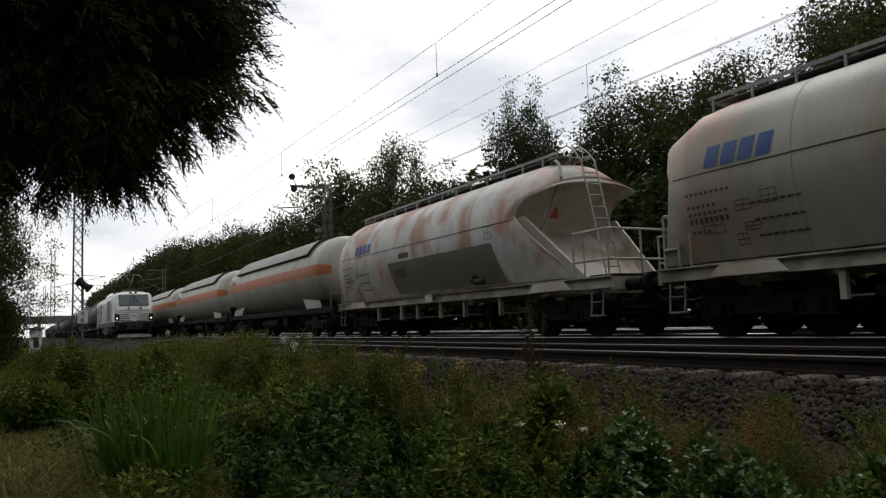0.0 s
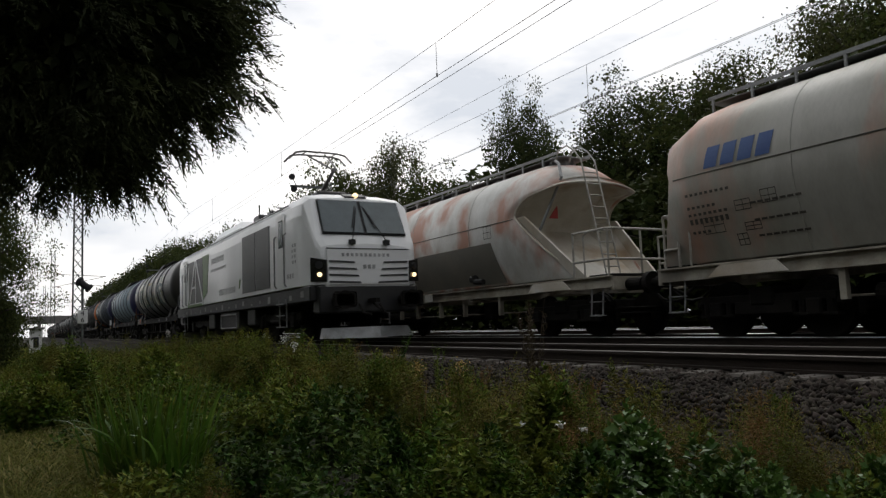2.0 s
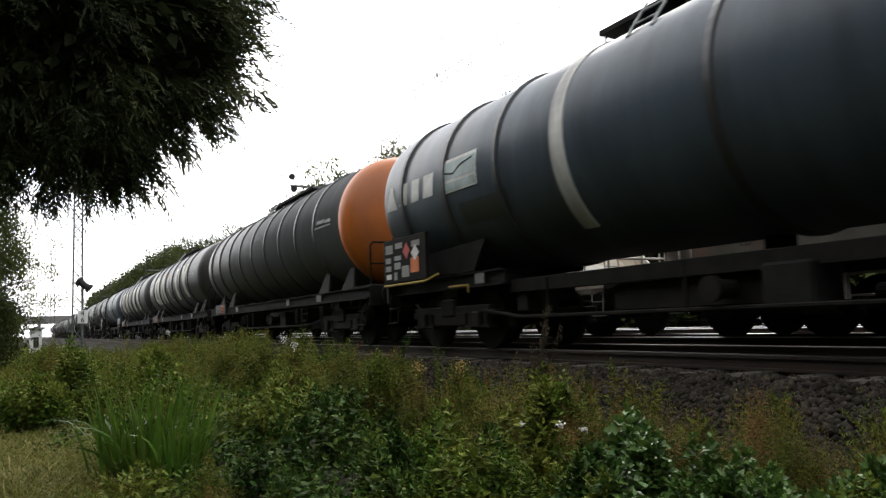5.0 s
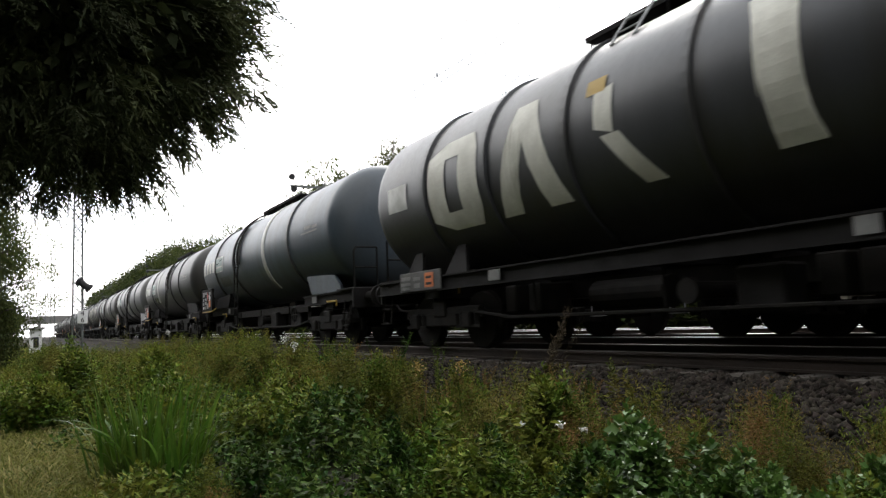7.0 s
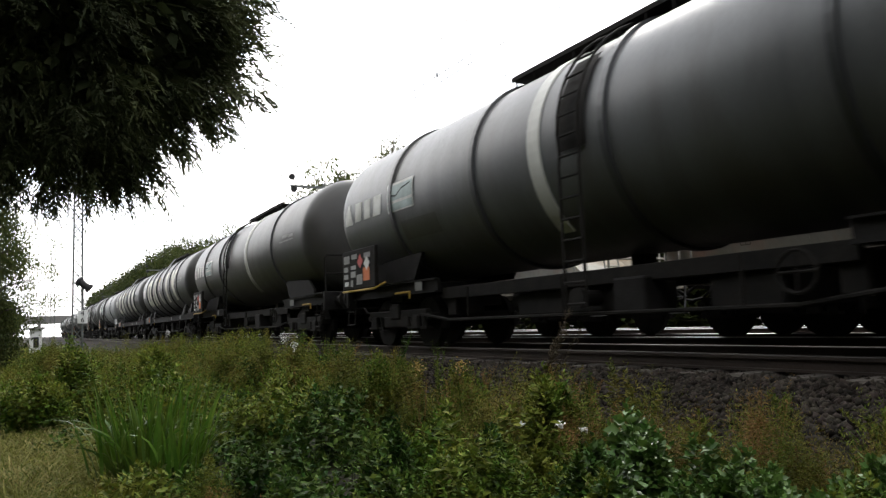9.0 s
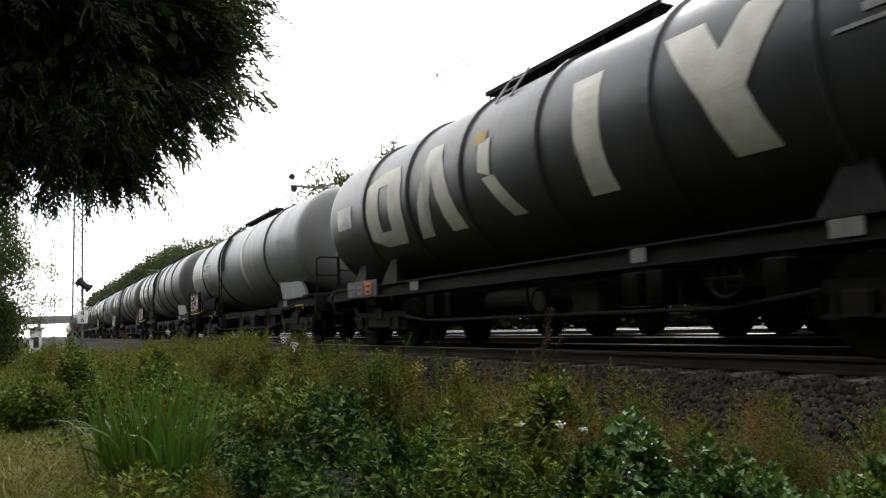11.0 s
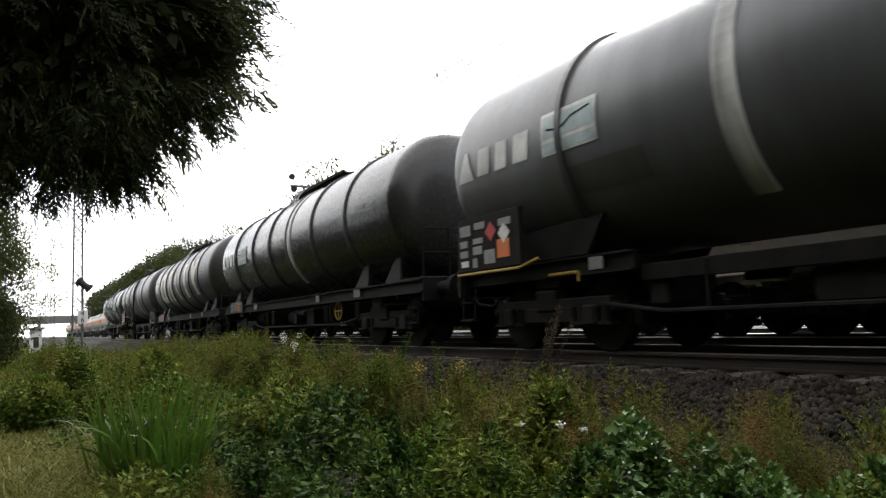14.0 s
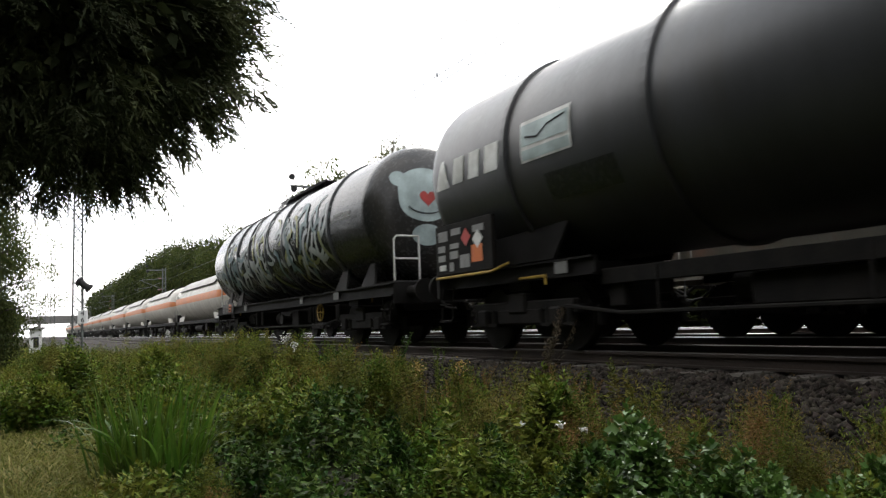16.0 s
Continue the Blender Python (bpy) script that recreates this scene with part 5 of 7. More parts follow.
def hopper_wagon(label, full_marks):
    w = empty("hopper_wagon")
    tagged(w, label, "hopper wagon", group="hopper wagons of the standing train")
    half = smooth_half()
    n = len(half) - 1
    ring = [(-y, z) for y, z in half] + [(y, z) for y, z in reversed(half[:-1])]
    re = [7.38, 7.05, 6.85, 6.8, 6.9, 7.0, 7.05, 7.1, 7.1]
    m = len(ring)
    xs = []
    for i in range(m):
        k = i if i <= n else m - 1 - i
        z = half[k][1]
        if z < 2.8:
            front = 6.0 - 1.65 * (z - 1.27) / 1.53
        else:
            front = 4.35 + 1.15 * (1 - math.sqrt(max(0.0, 1 - (min(z, LIP) - 2.8) ** 2 / (LIP - 2.8) ** 2)))
        xs.append((-along(re, k, n), front))
    bm = B()
    cuts = 24
    grid = [[bm.verts.new(nose(xs[i][0] + (xs[i][1] - xs[i][0]) * c / cuts, *ring[i])) for c in range(cuts + 1)] for i in range(m)]
    for i in range(m - 1):
        for c in range(cuts):
            bm.faces.new((grid[i][c], grid[i][c + 1], grid[i + 1][c + 1], grid[i + 1][c]))
    bm.faces.new([grid[i][0] for i in range(m)])
    shell = part("shell", bm, M["hopper_stained"] if full_marks else M["hopper"], w, smooth=True)
    sol = shell.modifiers.new("thickness", "SOLIDIFY")
    sol.thickness, sol.offset = 0.05, -1
    # recessed front end with an inclined plate
    bm = B()
    outer = [bm.verts.new(nose(xs[i][1] - 0.06, ring[i][0] * 0.97, ring[i][1])) for i in range(m)]
    inner = []
    for i in range(m):
        z = min(nose(xs[i][1], *ring[i])[2], 3.55)
        xi = 5.9 - 1.95 * min(1, (z - 1.27) / 1.3)
        xi += 1.25 * (max(0.0, z - 2.57) / 1.1) ** 2
        xi = min(xi, xs[i][1] - 0.1)
        inner.append(bm.verts.new((xi, ring[i][0] * 0.74, z)))
    for i in range(m - 1):
        bm.faces.new((outer[i], outer[i + 1], inner[i + 1], inner[i]))
    for i in range(m // 2):
        j = m - 1 - i
        if j - 1 > i + 1:
            bm.faces.new((inner[i], inner[i + 1], inner[j - 1], inner[j]))
    bmesh.ops.recalc_face_normals(bm, faces=bm.faces[:])
    part("end_plate", bm, M["hopper_end"], shell, "recessed white end with rust streaks", smooth=False)
    bm = B()
    pipe(bm, [nose(xs[i][1], *ring[i]) for i in range(0, m, 2)], 0.024, 6)
    part("rim", bm, M["hopper_end"], shell, "white rim round the recessed end")
    for s in (-1, 1):
        bm = B()
        slab(bm, [(4.38, s * 1.44, 2.80), (4.66, s * 1.44, 2.80), (6.35, s * 1.08, 1.25), (5.95, s * 1.08, 1.25)], (0, -s * 0.06, 0))
        part("brace", bm, M["hopper_end"], shell, "white diagonal brace")
    # seams and painted panel
    bm = B()
    for z0 in (2.78,):
        pts = [hopper_side(x, z0, 0.004) for x in (-6.7, -6.0, -5.3, 4.3)]
        pipe(bm, pts, 0.012, 5)
    part("seam", bm, M["hopper_patch"], shell)
    for x in (-4.4, -0.9, 2.3):
        bm = B()
        pipe(bm, [(x, -y - 0.002, z) for y, z in half[::2]], 0.008, 4)
        part("seam", bm, M["hopper"], shell)
    bm = B()
    if full_marks:
        side_patch(bm, -2.5, 3.5, 1.34, 2.34, 0.006, -0.22)
        part("painted_panel", bm, M["hopper_patch"], shell, "darker grey painted panel")
        bm = B()
        side_patch(bm, -1.9, -1.2, 2.42, 2.58, 0.006)
        side_patch(bm, -2.3, -1.6, 1.85, 2.12, 0.010)
    for x, z, ww, h in ((-6.2, 1.75, 0.42, 0.26), (-5.5, 2.05, 0.3, 0.16), (-5.0, 2.1, 0.28, 0.2), (-5.4, 1.72, 0.3, 0.12), (-5.6, 1.5, 0.2, 0.18), (3.0, 2.45, 0.34, 0.3)):
        for zz in (z, z + h / 2, z + h):
            side_patch(bm, x, x + ww, zz, zz + 0.014, 0.006)
        for xx in (x, x + ww / 2, x + ww - 0.012):
            side_patch(bm, xx, xx + 0.012, z, z + h, 0.004)
    part("data_mark", bm, M["print_dark"], shell, "small ruled data tables")
    # blocks of the company mark, above the seam near the rear end
    for k in range(4):
        bm = B()
        a = (-6.02 if not full_marks else -5.3) + k * 0.335
        side_patch(bm, a, a + 0.26, 2.84, 3.20 if not full_marks else 3.14, 0.008, 0.20)
        part("company_mark", bm, M["blue_mark"], shell, "slanted blue block")
    bars = B()
    for r, (z, count) in enumerate(((2.42, 9), (2.2, 6), (2.08, 8), (1.94, 8), (1.78, 4))):
        for k in range(count):
            a = -6.45 + k * 0.105
            side_patch(bars, a, a + 0.06, z, z + (0.045 if r != 3 else 0.09), 0.007)
    for z in (2.12, 1.85, 1.6):
        for k in range(7):
            a = -5.2 + k * 0.13
            side_patch(bars, a, a + 0.10, z, z + 0.035, 0.007)
    part("lettering", bars, M["print_dark"], shell, "rows of dark lettering bars")
    # frame
    bm = B()
    for s in (-1, 1):
        box(bm, -7.3, 7.3, s * 1.28 - 0.03, s * 1.28 + 0.03, 1.0, 1.24, 0.006)
        box(bm, -7.3, 7.3, min(s * 1.28, s * 1.38), max(s * 1.28, s * 1.38), 1.215, 1.245)
        box(bm, -7.3, 7.3, min(s * 1.28, s * 1.36), max(s * 1.28, s * 1.36), 1.0, 1.02)
    for x in (-7.3, -5.5, -2, 2, 5.5, 7.3):
        box(bm, x - 0.06, x + 0.06, -1.3, 1.3, 0.95, 1.22)
    chassis = part("chassis", bm, M["frame_light"], w, "dirty cream underframe with rust")
    for s in (-1, 1):
        bm = B()
        slab(bm, [(s * 4.85, -1.385, 1.21), (s * 5.9, -1.385, 1.21), (s * 6.15, -1.385, 1.02), (s * 4.65, -1.385, 1.02)], (0, -0.02, 0))
        part("gusset", bm, M["hopper_end"], chassis, "pale gusset plate")
        buffers(w, s * 7.95, s)
        bogie(w, s * 5.4)
        step_iron(w, s * 6.9, -1.36, "steel")
        inner = 6.15 if s > 0 else -6.85
        for z in (1.58, 2.2):
            bm = B()
            pipe(bm, [(inner, -1.27, z), (s * 7.16, -1.27, z), (s * 7.26, -1.18, z), (s * 7.26, 1.18, z), (s * 7.16, 1.27, z), (inner, 1.27, z)], 0.026, 7)
            part("guard_rail", bm, M["pale_rail"], w, "pale grey tube rail")
        for px, py in ((inner, -1.27), (s * 7.2, -1.25), (s * 7.26, -0.4), (s * 7.26, 0.4), (s * 7.2, 1.25), (inner, 1.27)):
            bm = B()
            rod(bm, (px, py, 1.24), (px, py, 2.2), 0.024, 7)
            part("rail_post", bm, M["pale_rail"], w)
        bm = B()
        pipe(bm, [(s * 6.55, -1.32, 1.24), (s * 6.55, -1.32, 2.1), (s * 6.62, -1.28, 2.18), (s * 6.95, -1.28, 2.2), (s * 7.05, -1.28, 2.12)], 0.02, 6)
        part("grab_rail", bm, M["pale_rail"], w)
        bm = B()
        box(bm, min(s * 6.6, s * 7.3), max(s * 6.6, s * 7.3), -1.25, 1.25, 1.25, 1.28)
        part("platform", bm, M["frame_grey"], chassis)
    for x in (-3.9, -2.2, -1.1, 0.3, 1.6, 3.3):
        bm = B()
        box(bm, x - 0.05, x + 0.05, -1.3, -1.2, 0.55, 1.0)
        rod(bm, (x, -1.25, 0.6), (x + 0.5, -0.5, 0.6), 0.02, 5)
        part("hanger", bm, M["frame_light"], chassis, "cream hanger under the frame")
    bm = B()
    rod(bm, (-3.6, -0.9, 0.62), (-1.2, -0.9, 0.62), 0.15, 14)
    rod(bm, (0.4, -0.6, 0.65), (1.6, -0.6, 0.65), 0.2, 14)
    box(bm, 2.1, 2.5, -1.0, -0.6, 0.45, 0.9, 0.03)
    part("brake_gear", bm, M["black_steel"], w)
    bm = B()
    box(bm, -0.35, 0.05, -1.42, -1.38, 1.02, 1.22)
    part("notice_plate", bm, M["white_mark"], chassis, "white notice plate")
    bm = B()
    pipe(bm, [(2.4, -1.36, 1.45), (2.55, -1.5, 1.42), (2.9, -1.48, 1.40)], 0.07, 10)
    rod(bm, (2.3, -1.42, 1.5), (2.5, -1.46, 1.5), 0.10, 10)
    part("discharge_valve", bm, M["rubber"], w)
    # roof walkway, ladder at the front end
    bm = B()
    for s in (-0.5, 0.5):
        box(bm, -6.6, 4.9, s - 0.02, s + 0.02, 4.30, 4.36)
        for k in range(14):
            x = -6.5 + k * 0.83
            box(bm, x - 0.02, x + 0.02, s - 0.02, s + 0.02, 4.05, 4.31)
    box(bm, -6.6, 4.9, -0.45, 0.45, 4.24, 4.26)
    for k in range(5):
        rod(bm, (-5.2 + k * 2.4, 0, 4.1), (-5.2 + k * 2.4, 0, 4.34), 0.3, 16)
    part("roof_walkway", bm, M["steel"], w, "steel walkway with rails along the roof")
    bm = B()
    top = [(5.62, 4.20), (5.82, 3.95), (5.95, 3.4), (6.45, 1.27)]
    for y in (-0.62, -0.22):
        pipe(bm, [(4.95, y, 4.10), (5.05, y, 4.34), (5.36, y, 4.38)] + [(x, y, z) for x, z in top], 0.02, 6)
    for k in range(9):
        rod(bm, (6.40 - 0.0634 * k, -0.62, 1.5 + k * 0.27), (6.40 - 0.0634 * k, -0.22, 1.5 + k * 0.27), 0.016, 6)
    part("ladder", bm, M["pale_rail"], w, "pale grey end ladder")
    bm = B()
    pipe(bm, [(4.9, -0.6, 4.12), (5.2, -0.75, 3.98), (5.45, -0.9, 3.6), (4.9, -1.25, 2.3)], 0.035, 8)
    part("filler_pipe", bm, M["steel"], w)
    bm = B()
    slab(bm, [(4.85, -0.85, 2.75), (4.85, -0.6, 2.75), (4.85, -0.6, 3.05)], (0.03, 0, 0))
    part("warning_sign", bm, M["red"], w, "red triangular warning plate")
    return w


def gas_wagon(label):
    w = empty("gas_tank_wagon")
    tagged(w, label, "tank wagon", group="gas tank wagons of the standing train")
    R, Z = 1.45, 2.68
    tank = part("tank", lathe(B(), dome_profile(-8.0, 8.0, R, 0.95), 48, Z), M["gas_tank"], w, smooth=True)
    for k in range(9):
        x = -6.4 + 1.6 * k
        bm = B()
        lathe(bm, [(x - 0.015, R), (x - 0.01, R + 0.008), (x + 0.01, R + 0.008), (x + 0.015, R)], 40, Z)
        part("weld_seam", bm, M["sunshade"], tank)
    bm = B()
    for s0 in (170, -8):
        lathe(bm, [(p[0], p[1] + 0.006) for p in dome_profile(-8.0, 8.0, R, 0.95) if p[1] > 0.9], 6, Z, s0, s0 + 18)
    part("stripe", bm, M["gas_stripe"], tank, "orange stripe round the tank", smooth=True)
    bm = B()
    lathe(bm, [(-5.9, R + 0.10), (6.2, R + 0.10)], 24, Z, 30, 150)
    lathe(bm, [(-5.9, R + 0.02), (-5.9, R + 0.10)], 24, Z, 30, 150)
    lathe(bm, [(6.2, R + 0.10), (6.2, R + 0.02)], 24, Z, 30, 150)
    part("sunshield", bm, M["sunshade"], tank, "grey sunshield over the top of the tank", smooth=True)
    bm = B()
    lathe(bm, [(6.17, R + 0.05), (6.17, R + 0.13), (6.23, R + 0.13), (6.23, R + 0.05)], 24, Z, 28, 152)
    for a in (29, 151):
        y, z = (R + 0.1) * math.cos(radians(a)), Z + (R + 0.1) * math.sin(radians(a))
        rod(bm, (-5.9, y, z), (6.2, y, z), 0.03, 6)
    part("shield_edge", bm, M["rubber"], tank, "black edge of the sunshield")
    bm = B()
    for s in (-1, 1):
        box(bm, -8.3, 8.3, s * 1.1 - 0.03, s * 1.1 + 0.03, 0.98, 1.2, 0.006)
    for x in (-8.3, -6, 6, 8.3):
        box(bm, x - 0.06, x + 0.06, -1.15, 1.15, 0.9, 1.2)
    chassis = part("chassis", bm, M["frame_grey"], w, "grey underframe")
    for s in (-1, 1):
        bm = B()
        slab(bm, [(s * 5.0, -1.14, 1.62), (s * 5.4, -1.14, 1.2), (s * 7.2, -1.14, 1.2), (s * 7.0, -1.14, 1.48)], (0, -0.04, 0))
        part("saddle", bm, M["gas_tank"], chassis, "pale saddle plate")
        buffers(w, s * 8.85, s)
        bogie(w, s * 6.2)
        hand_rail(w, s * 8.2, -1.15, 1.2, 2.2, "steel", 0.5)
        step_iron(w, s * 8.0, -1.2)
    bm = B()
    box(bm, -8.2, -7.9, -1.2, -0.9, 1.2, 1.75, 0.02)
    part("cabinet", bm, M["black_steel"], w)
    bm = B()
    box(bm, -6.9, -6.0, -1.50, -1.46, 2.95, 3.15)
    part("notice_plate", bm, M["white_mark"], w)
    bm = B()
    rod(bm, (-2, -0.8, 0.65), (0.5, -0.8, 0.65), 0.2, 14)
    box(bm, 1.5, 2.2, -1.0, -0.5, 0.5, 0.95, 0.03)
    part("brake_gear", bm, M["black_steel"], w)
    return w


YM = TRACKS[1]
hopper_b = hopper_wagon("weathered white hopper wagon with reddish stains and grey panel", True)
hopper_b.matrix_basis = pose(-18.12, YM, 0)
hopper_a = hopper_wagon("dirty cream hopper wagon with blue blocks on its flank", False)
hopper_a.matrix_basis = pose(-2.22, YM, 0)
gas = gas_wagon("off-white gas tank wagon with orange stripe and sunshield")
gas.matrix_basis = pose(-34.95, YM, 0)
for k in range(1, 14):
    copy_thing(gas, pose(-34.95 - 17.7 * k, YM, 0))

# ---- masts, wires, signs, bridge, hut ----
def lattice_mast(name, x, y, h, w0, w1, label, arm=0.0, base=-0.9):
    bm = B()
    for sx in (-1, 1):
        for sy in (-1, 1):
            rod(bm, (x + sx * w0 / 2, y + sy * w0 / 2, base), (x + sx * w1 / 2, y + sy * w1 / 2, h), 0.035, 6)
    n = int((h - base) / 0.55)
    for k in range(n):
        for fa, fb in ((-1, 1), (1, -1)):
            za, zb = base + (h - base) * k / n, base + (h - base) * (k + 1) / n
            wa, wb = w0 + (w1 - w0) * k / n, w0 + (w1 - w0) * (k + 1) / n
            for s in (-1, 1):
                rod(bm, (x + s * wa / 2, y + fa * wa / 2, za), (x + s * wb / 2, y + fb * wb / 2, zb), 0.014, 4)
                rod(bm, (x + fa * wa / 2, y + s * wa / 2, za), (x + fb * wb / 2, y + s * wb / 2, zb), 0.014, 4)
    mast = empty(name)
    part("mast_lattice", bm, M["mast"], mast)
    tagged(mast, label, "catenary mast", group="catenary masts")
    return mast


def cantilever(mast, x, y, to_y, z=5.5, bars=M["mast"]):
    bm = B()
    d = 1 if to_y > y else -1
    rod(bm, (x, y, z + 1.6), (x, to_y - d * 0.1, z + 1.35), 0.035, 8)
    rod(bm, (x, y, z + 0.2), (x, to_y - d * 0.3, z + 1.3), 0.03, 8)
    rod(bm, (x, y + d * 1.4, z + 0.55), (x, to_y + d * 0.5, z + 0.25), 0.022, 6)
    rod(bm, (x, to_y + d * 0.5, z + 0.25), (x, to_y - d * 0.1, z + 0.02), 0.018, 6)
    part("cantilever", bm, bars, mast)
    bm = B()
    for k in range(6):
        for zz in (z + 0.2, z + 1.6):
            yy = y + d * (0.35 + 0.07 * k)
            rod(bm, (x, yy, zz), (x, yy + 0.035, zz), 0.09, 10)
    part("insulator", bm, M["pant_red"], mast, "dark ribbed insulators")


for x, h in ((-39.5, 9.4), (-88.0, 9.4), (-147.0, 9.4), (-215.0, 9.4)):
    mst = lattice_mast("catenary_mast", x, -5.3, h, 0.44, 0.34, "grey lattice steel catenary mast beside the track")
    if x < -50:
        cantilever(mst, x, -5.3, 0.0)
for x, h in ((-37.7, 8.4), (-95.0, 8.4), (-160.0, 8.4), (-225.0, 8.4)):
    mst = lattice_mast("catenary_mast", x, 9.4 - 2.4, h, 0.5, 0.36, "grey lattice catenary mast behind the standing train", base=-0.6)
    cantilever(mst, x, 7.0, YM)
    bm = B()
    box(bm, x - 0.05, x + 0.05, 4.9, 7.0, 8.05, 8.17)
    part("cross_arm", bm, M["mast"], mst)
    for yy, zz in ((5.0, 8.62), (5.1, 7.95)):
        bm = B()
        rod(bm, (x - 0.05, yy, zz), (x + 0.05, yy, zz), 0.17, 18)
        rod(bm, (x, yy, zz), (x, 5.25, 8.12), 0.02, 5)
        part("disc", bm, M["rubber"], mst, "round black disc on the arm")


def overhead_line(y, low, high, gap, name):
    """Contact wire, sagging messenger wire and droppers."""
    line = empty(name)
    tagged(line, "overhead contact wire hung on droppers from a messenger wire", "overhead line", group="overhead lines")
    bm = B()
    rod(bm, (-330, y, low), (25, y, low), 0.0065, 6)
    part("contact_wire", bm, M["wire"], line)
    bm = B()
    spans = [(-340, -215), (-215, -147), (-147, -88), (-88, -39.5), (-39.5, 25)]
    drops = []
    for a, b in spans:
        n = 12
        pts = []
        for k in range(n + 1):
            t = k / n
            pts.append((a + (b - a) * t, y, high - (high - low - gap) * 4 * t * (1 - t)))
        pipe(bm, pts, 0.0055, 5)
        drops += pts[1:-1:2]
    part("messenger_wire", bm, M["wire"], line)
    for p in drops:
        bm = B()
        rod(bm, (p[0], y, low), (p[0], y, p[2]), 0.006, 5)
        rod(bm, (p[0], y, low - 0.02), (p[0], y, low + 0.05), 0.022, 6)
        part("dropper", bm, M["wire"], line)
    return line


overhead_line(0.0, 5.52, 6.7, 0.70, "overhead_line")
overhead_line(YM, 5.46, 6.9, 0.88, "overhead_line")
line = empty("feeder_line")
tagged(line, "thin feeder wires strung high beside the tracks", "overhead line")
for y, z in ((0.25, 5.52), (YM + 0.25, 5.30 + 0.3), (7.0, 8.6)):
    bm = B()
    rod(bm, (-330, y, z), (25, y, z), 0.006, 5)
    part("wire", bm, M["wire"], line)


def text_mesh(body, size, m, material, parent, name):
    cu = bpy.data.curves.new(name, "FONT")
    cu.body, cu.size, cu.align_x, cu.align_y, cu.extrude = body, size, "CENTER", "CENTER", 0.003
    tmp = new(name, cu)
    me = bpy.data.meshes.new_from_object(tmp.evaluated_get(bpy.context.evaluated_depsgraph_get()))
    bpy.data.objects.remove(tmp)
    me.materials.append(material)
    ob = new(name, me)
    ob.parent, ob.matrix_basis = parent, m
    return ob


post = empty("kilometre_post")
tagged(post, "thin steel post with a white kilometre board and dark lamp", "sign post")
bm = B()
rod(bm, (-39.0, -5.1, -0.9), (-39.0, -5.1, 3.1), 0.05, 8)
part("pole", bm, M["mast"], post)
bm = B()
box(bm, -38.95, -38.92, -5.32, -4.88, 1.02, 1.66, 0.01)
board = part("board", bm, M["hut"], post, "white board with black numbers")
for ch, z in (("4", 1.50), ("6", 1.18)):
    text_mesh(ch, 0.34, Matrix.Translation((-38.91, -5.1, z)) @ Euler((math.pi / 2, 0, math.pi / 2)).to_matrix().to_4x4(), M["rubber"], board, "number")
bm = B()
rod(bm, (-39.05, -5.25, 3.05), (-38.9, -4.85, 2.72), 0.16, 14)
rod(bm, (-39.05, -5.28, 3.08), (-39.0, -5.2, 3.02), 0.22, 16)
rod(bm, (-38.9, -4.87, 2.75), (-38.88, -4.78, 2.67), 0.22, 16)
part("horn", bm, M["rubber"], post, "dark tilted drum on the post")

bridge = empty("road_bridge")
tagged(bridge, "grey concrete road bridge over the far end of the tracks", "bridge")
bm = B()
box(bm, -336, -328, -16, 30, 5.6, 7.4, 0.1)
part("deck", bm, M["bridge"], bridge)
bm = B()
box(bm, -328.1, -327.9, -16, 30, 7.4, 8.6)
part("parapet", bm, M["bridge"], bridge)
for y in (-15, -4.5, 7, 24):
    bm = B()
    box(bm, -335, -329, y - 0.5, y + 0.5, -1, 5.6, 0.05)
    part("pier", bm, M["bridge"], bridge)

hut = empty("trackside_hut")
tagged(hut, "small white trackside hut with flat roof", "hut")
bm = B()
box(bm, -61.8, -60.2, -7.35, -6.55, -0.95, 1.0, 0.02)
part("wall", bm, M["hut"], hut)
bm = B()
box(bm, -62.0, -60.0, -7.5, -6.4, 1.0, 1.15, 0.02)
part("roof", bm, M["bridge"], hut)
bm = B()
box(bm, -60.2, -60.17, -7.1, -6.75, -0.3, 0.45)
part("window", bm, M["dark_opening"], hut)

# ---- plants ----
def blade_mesh(name, V, F, material, label="", category="", kind="stuff", parent=None):
    me = bpy.data.meshes.new(name)
    V = np.asarray(V, dtype=np.float32)
    F = np.asarray(F, dtype=np.int32)
    me.vertices.add(len(V))
    me.vertices.foreach_set("co", V.ravel())
    me.loops.add(F.size)
    me.loops.foreach_set("vertex_index", F.ravel())
    me.polygons.add(len(F))
    me.polygons.foreach_set("loop_start", np.arange(len(F), dtype=np.int32) * F.shape[1])
    me.polygons.foreach_set("loop_total", np.full(len(F), F.shape[1], dtype=np.int32))
    me.update(calc_edges=True)
    me.materials.append(material)
    ob = new(name, me)
    ob.parent = parent
    if label:
        tagged(ob, label, category, kind=kind)
    return ob


def frames_from(d, rng, flat=None, rough=0.7):
    """Two unit vectors across each direction d."""
    ref = rng.normal(size=d.shape) if flat is None else np.broadcast_to(np.array(flat, float), d.shape) + rng.normal(size=d.shape) * rough
    side = np.cross(d, ref)
    side /= np.linalg.norm(side, axis=1, keepdims=True) + 1e-9
    return side, np.cross(side, d)


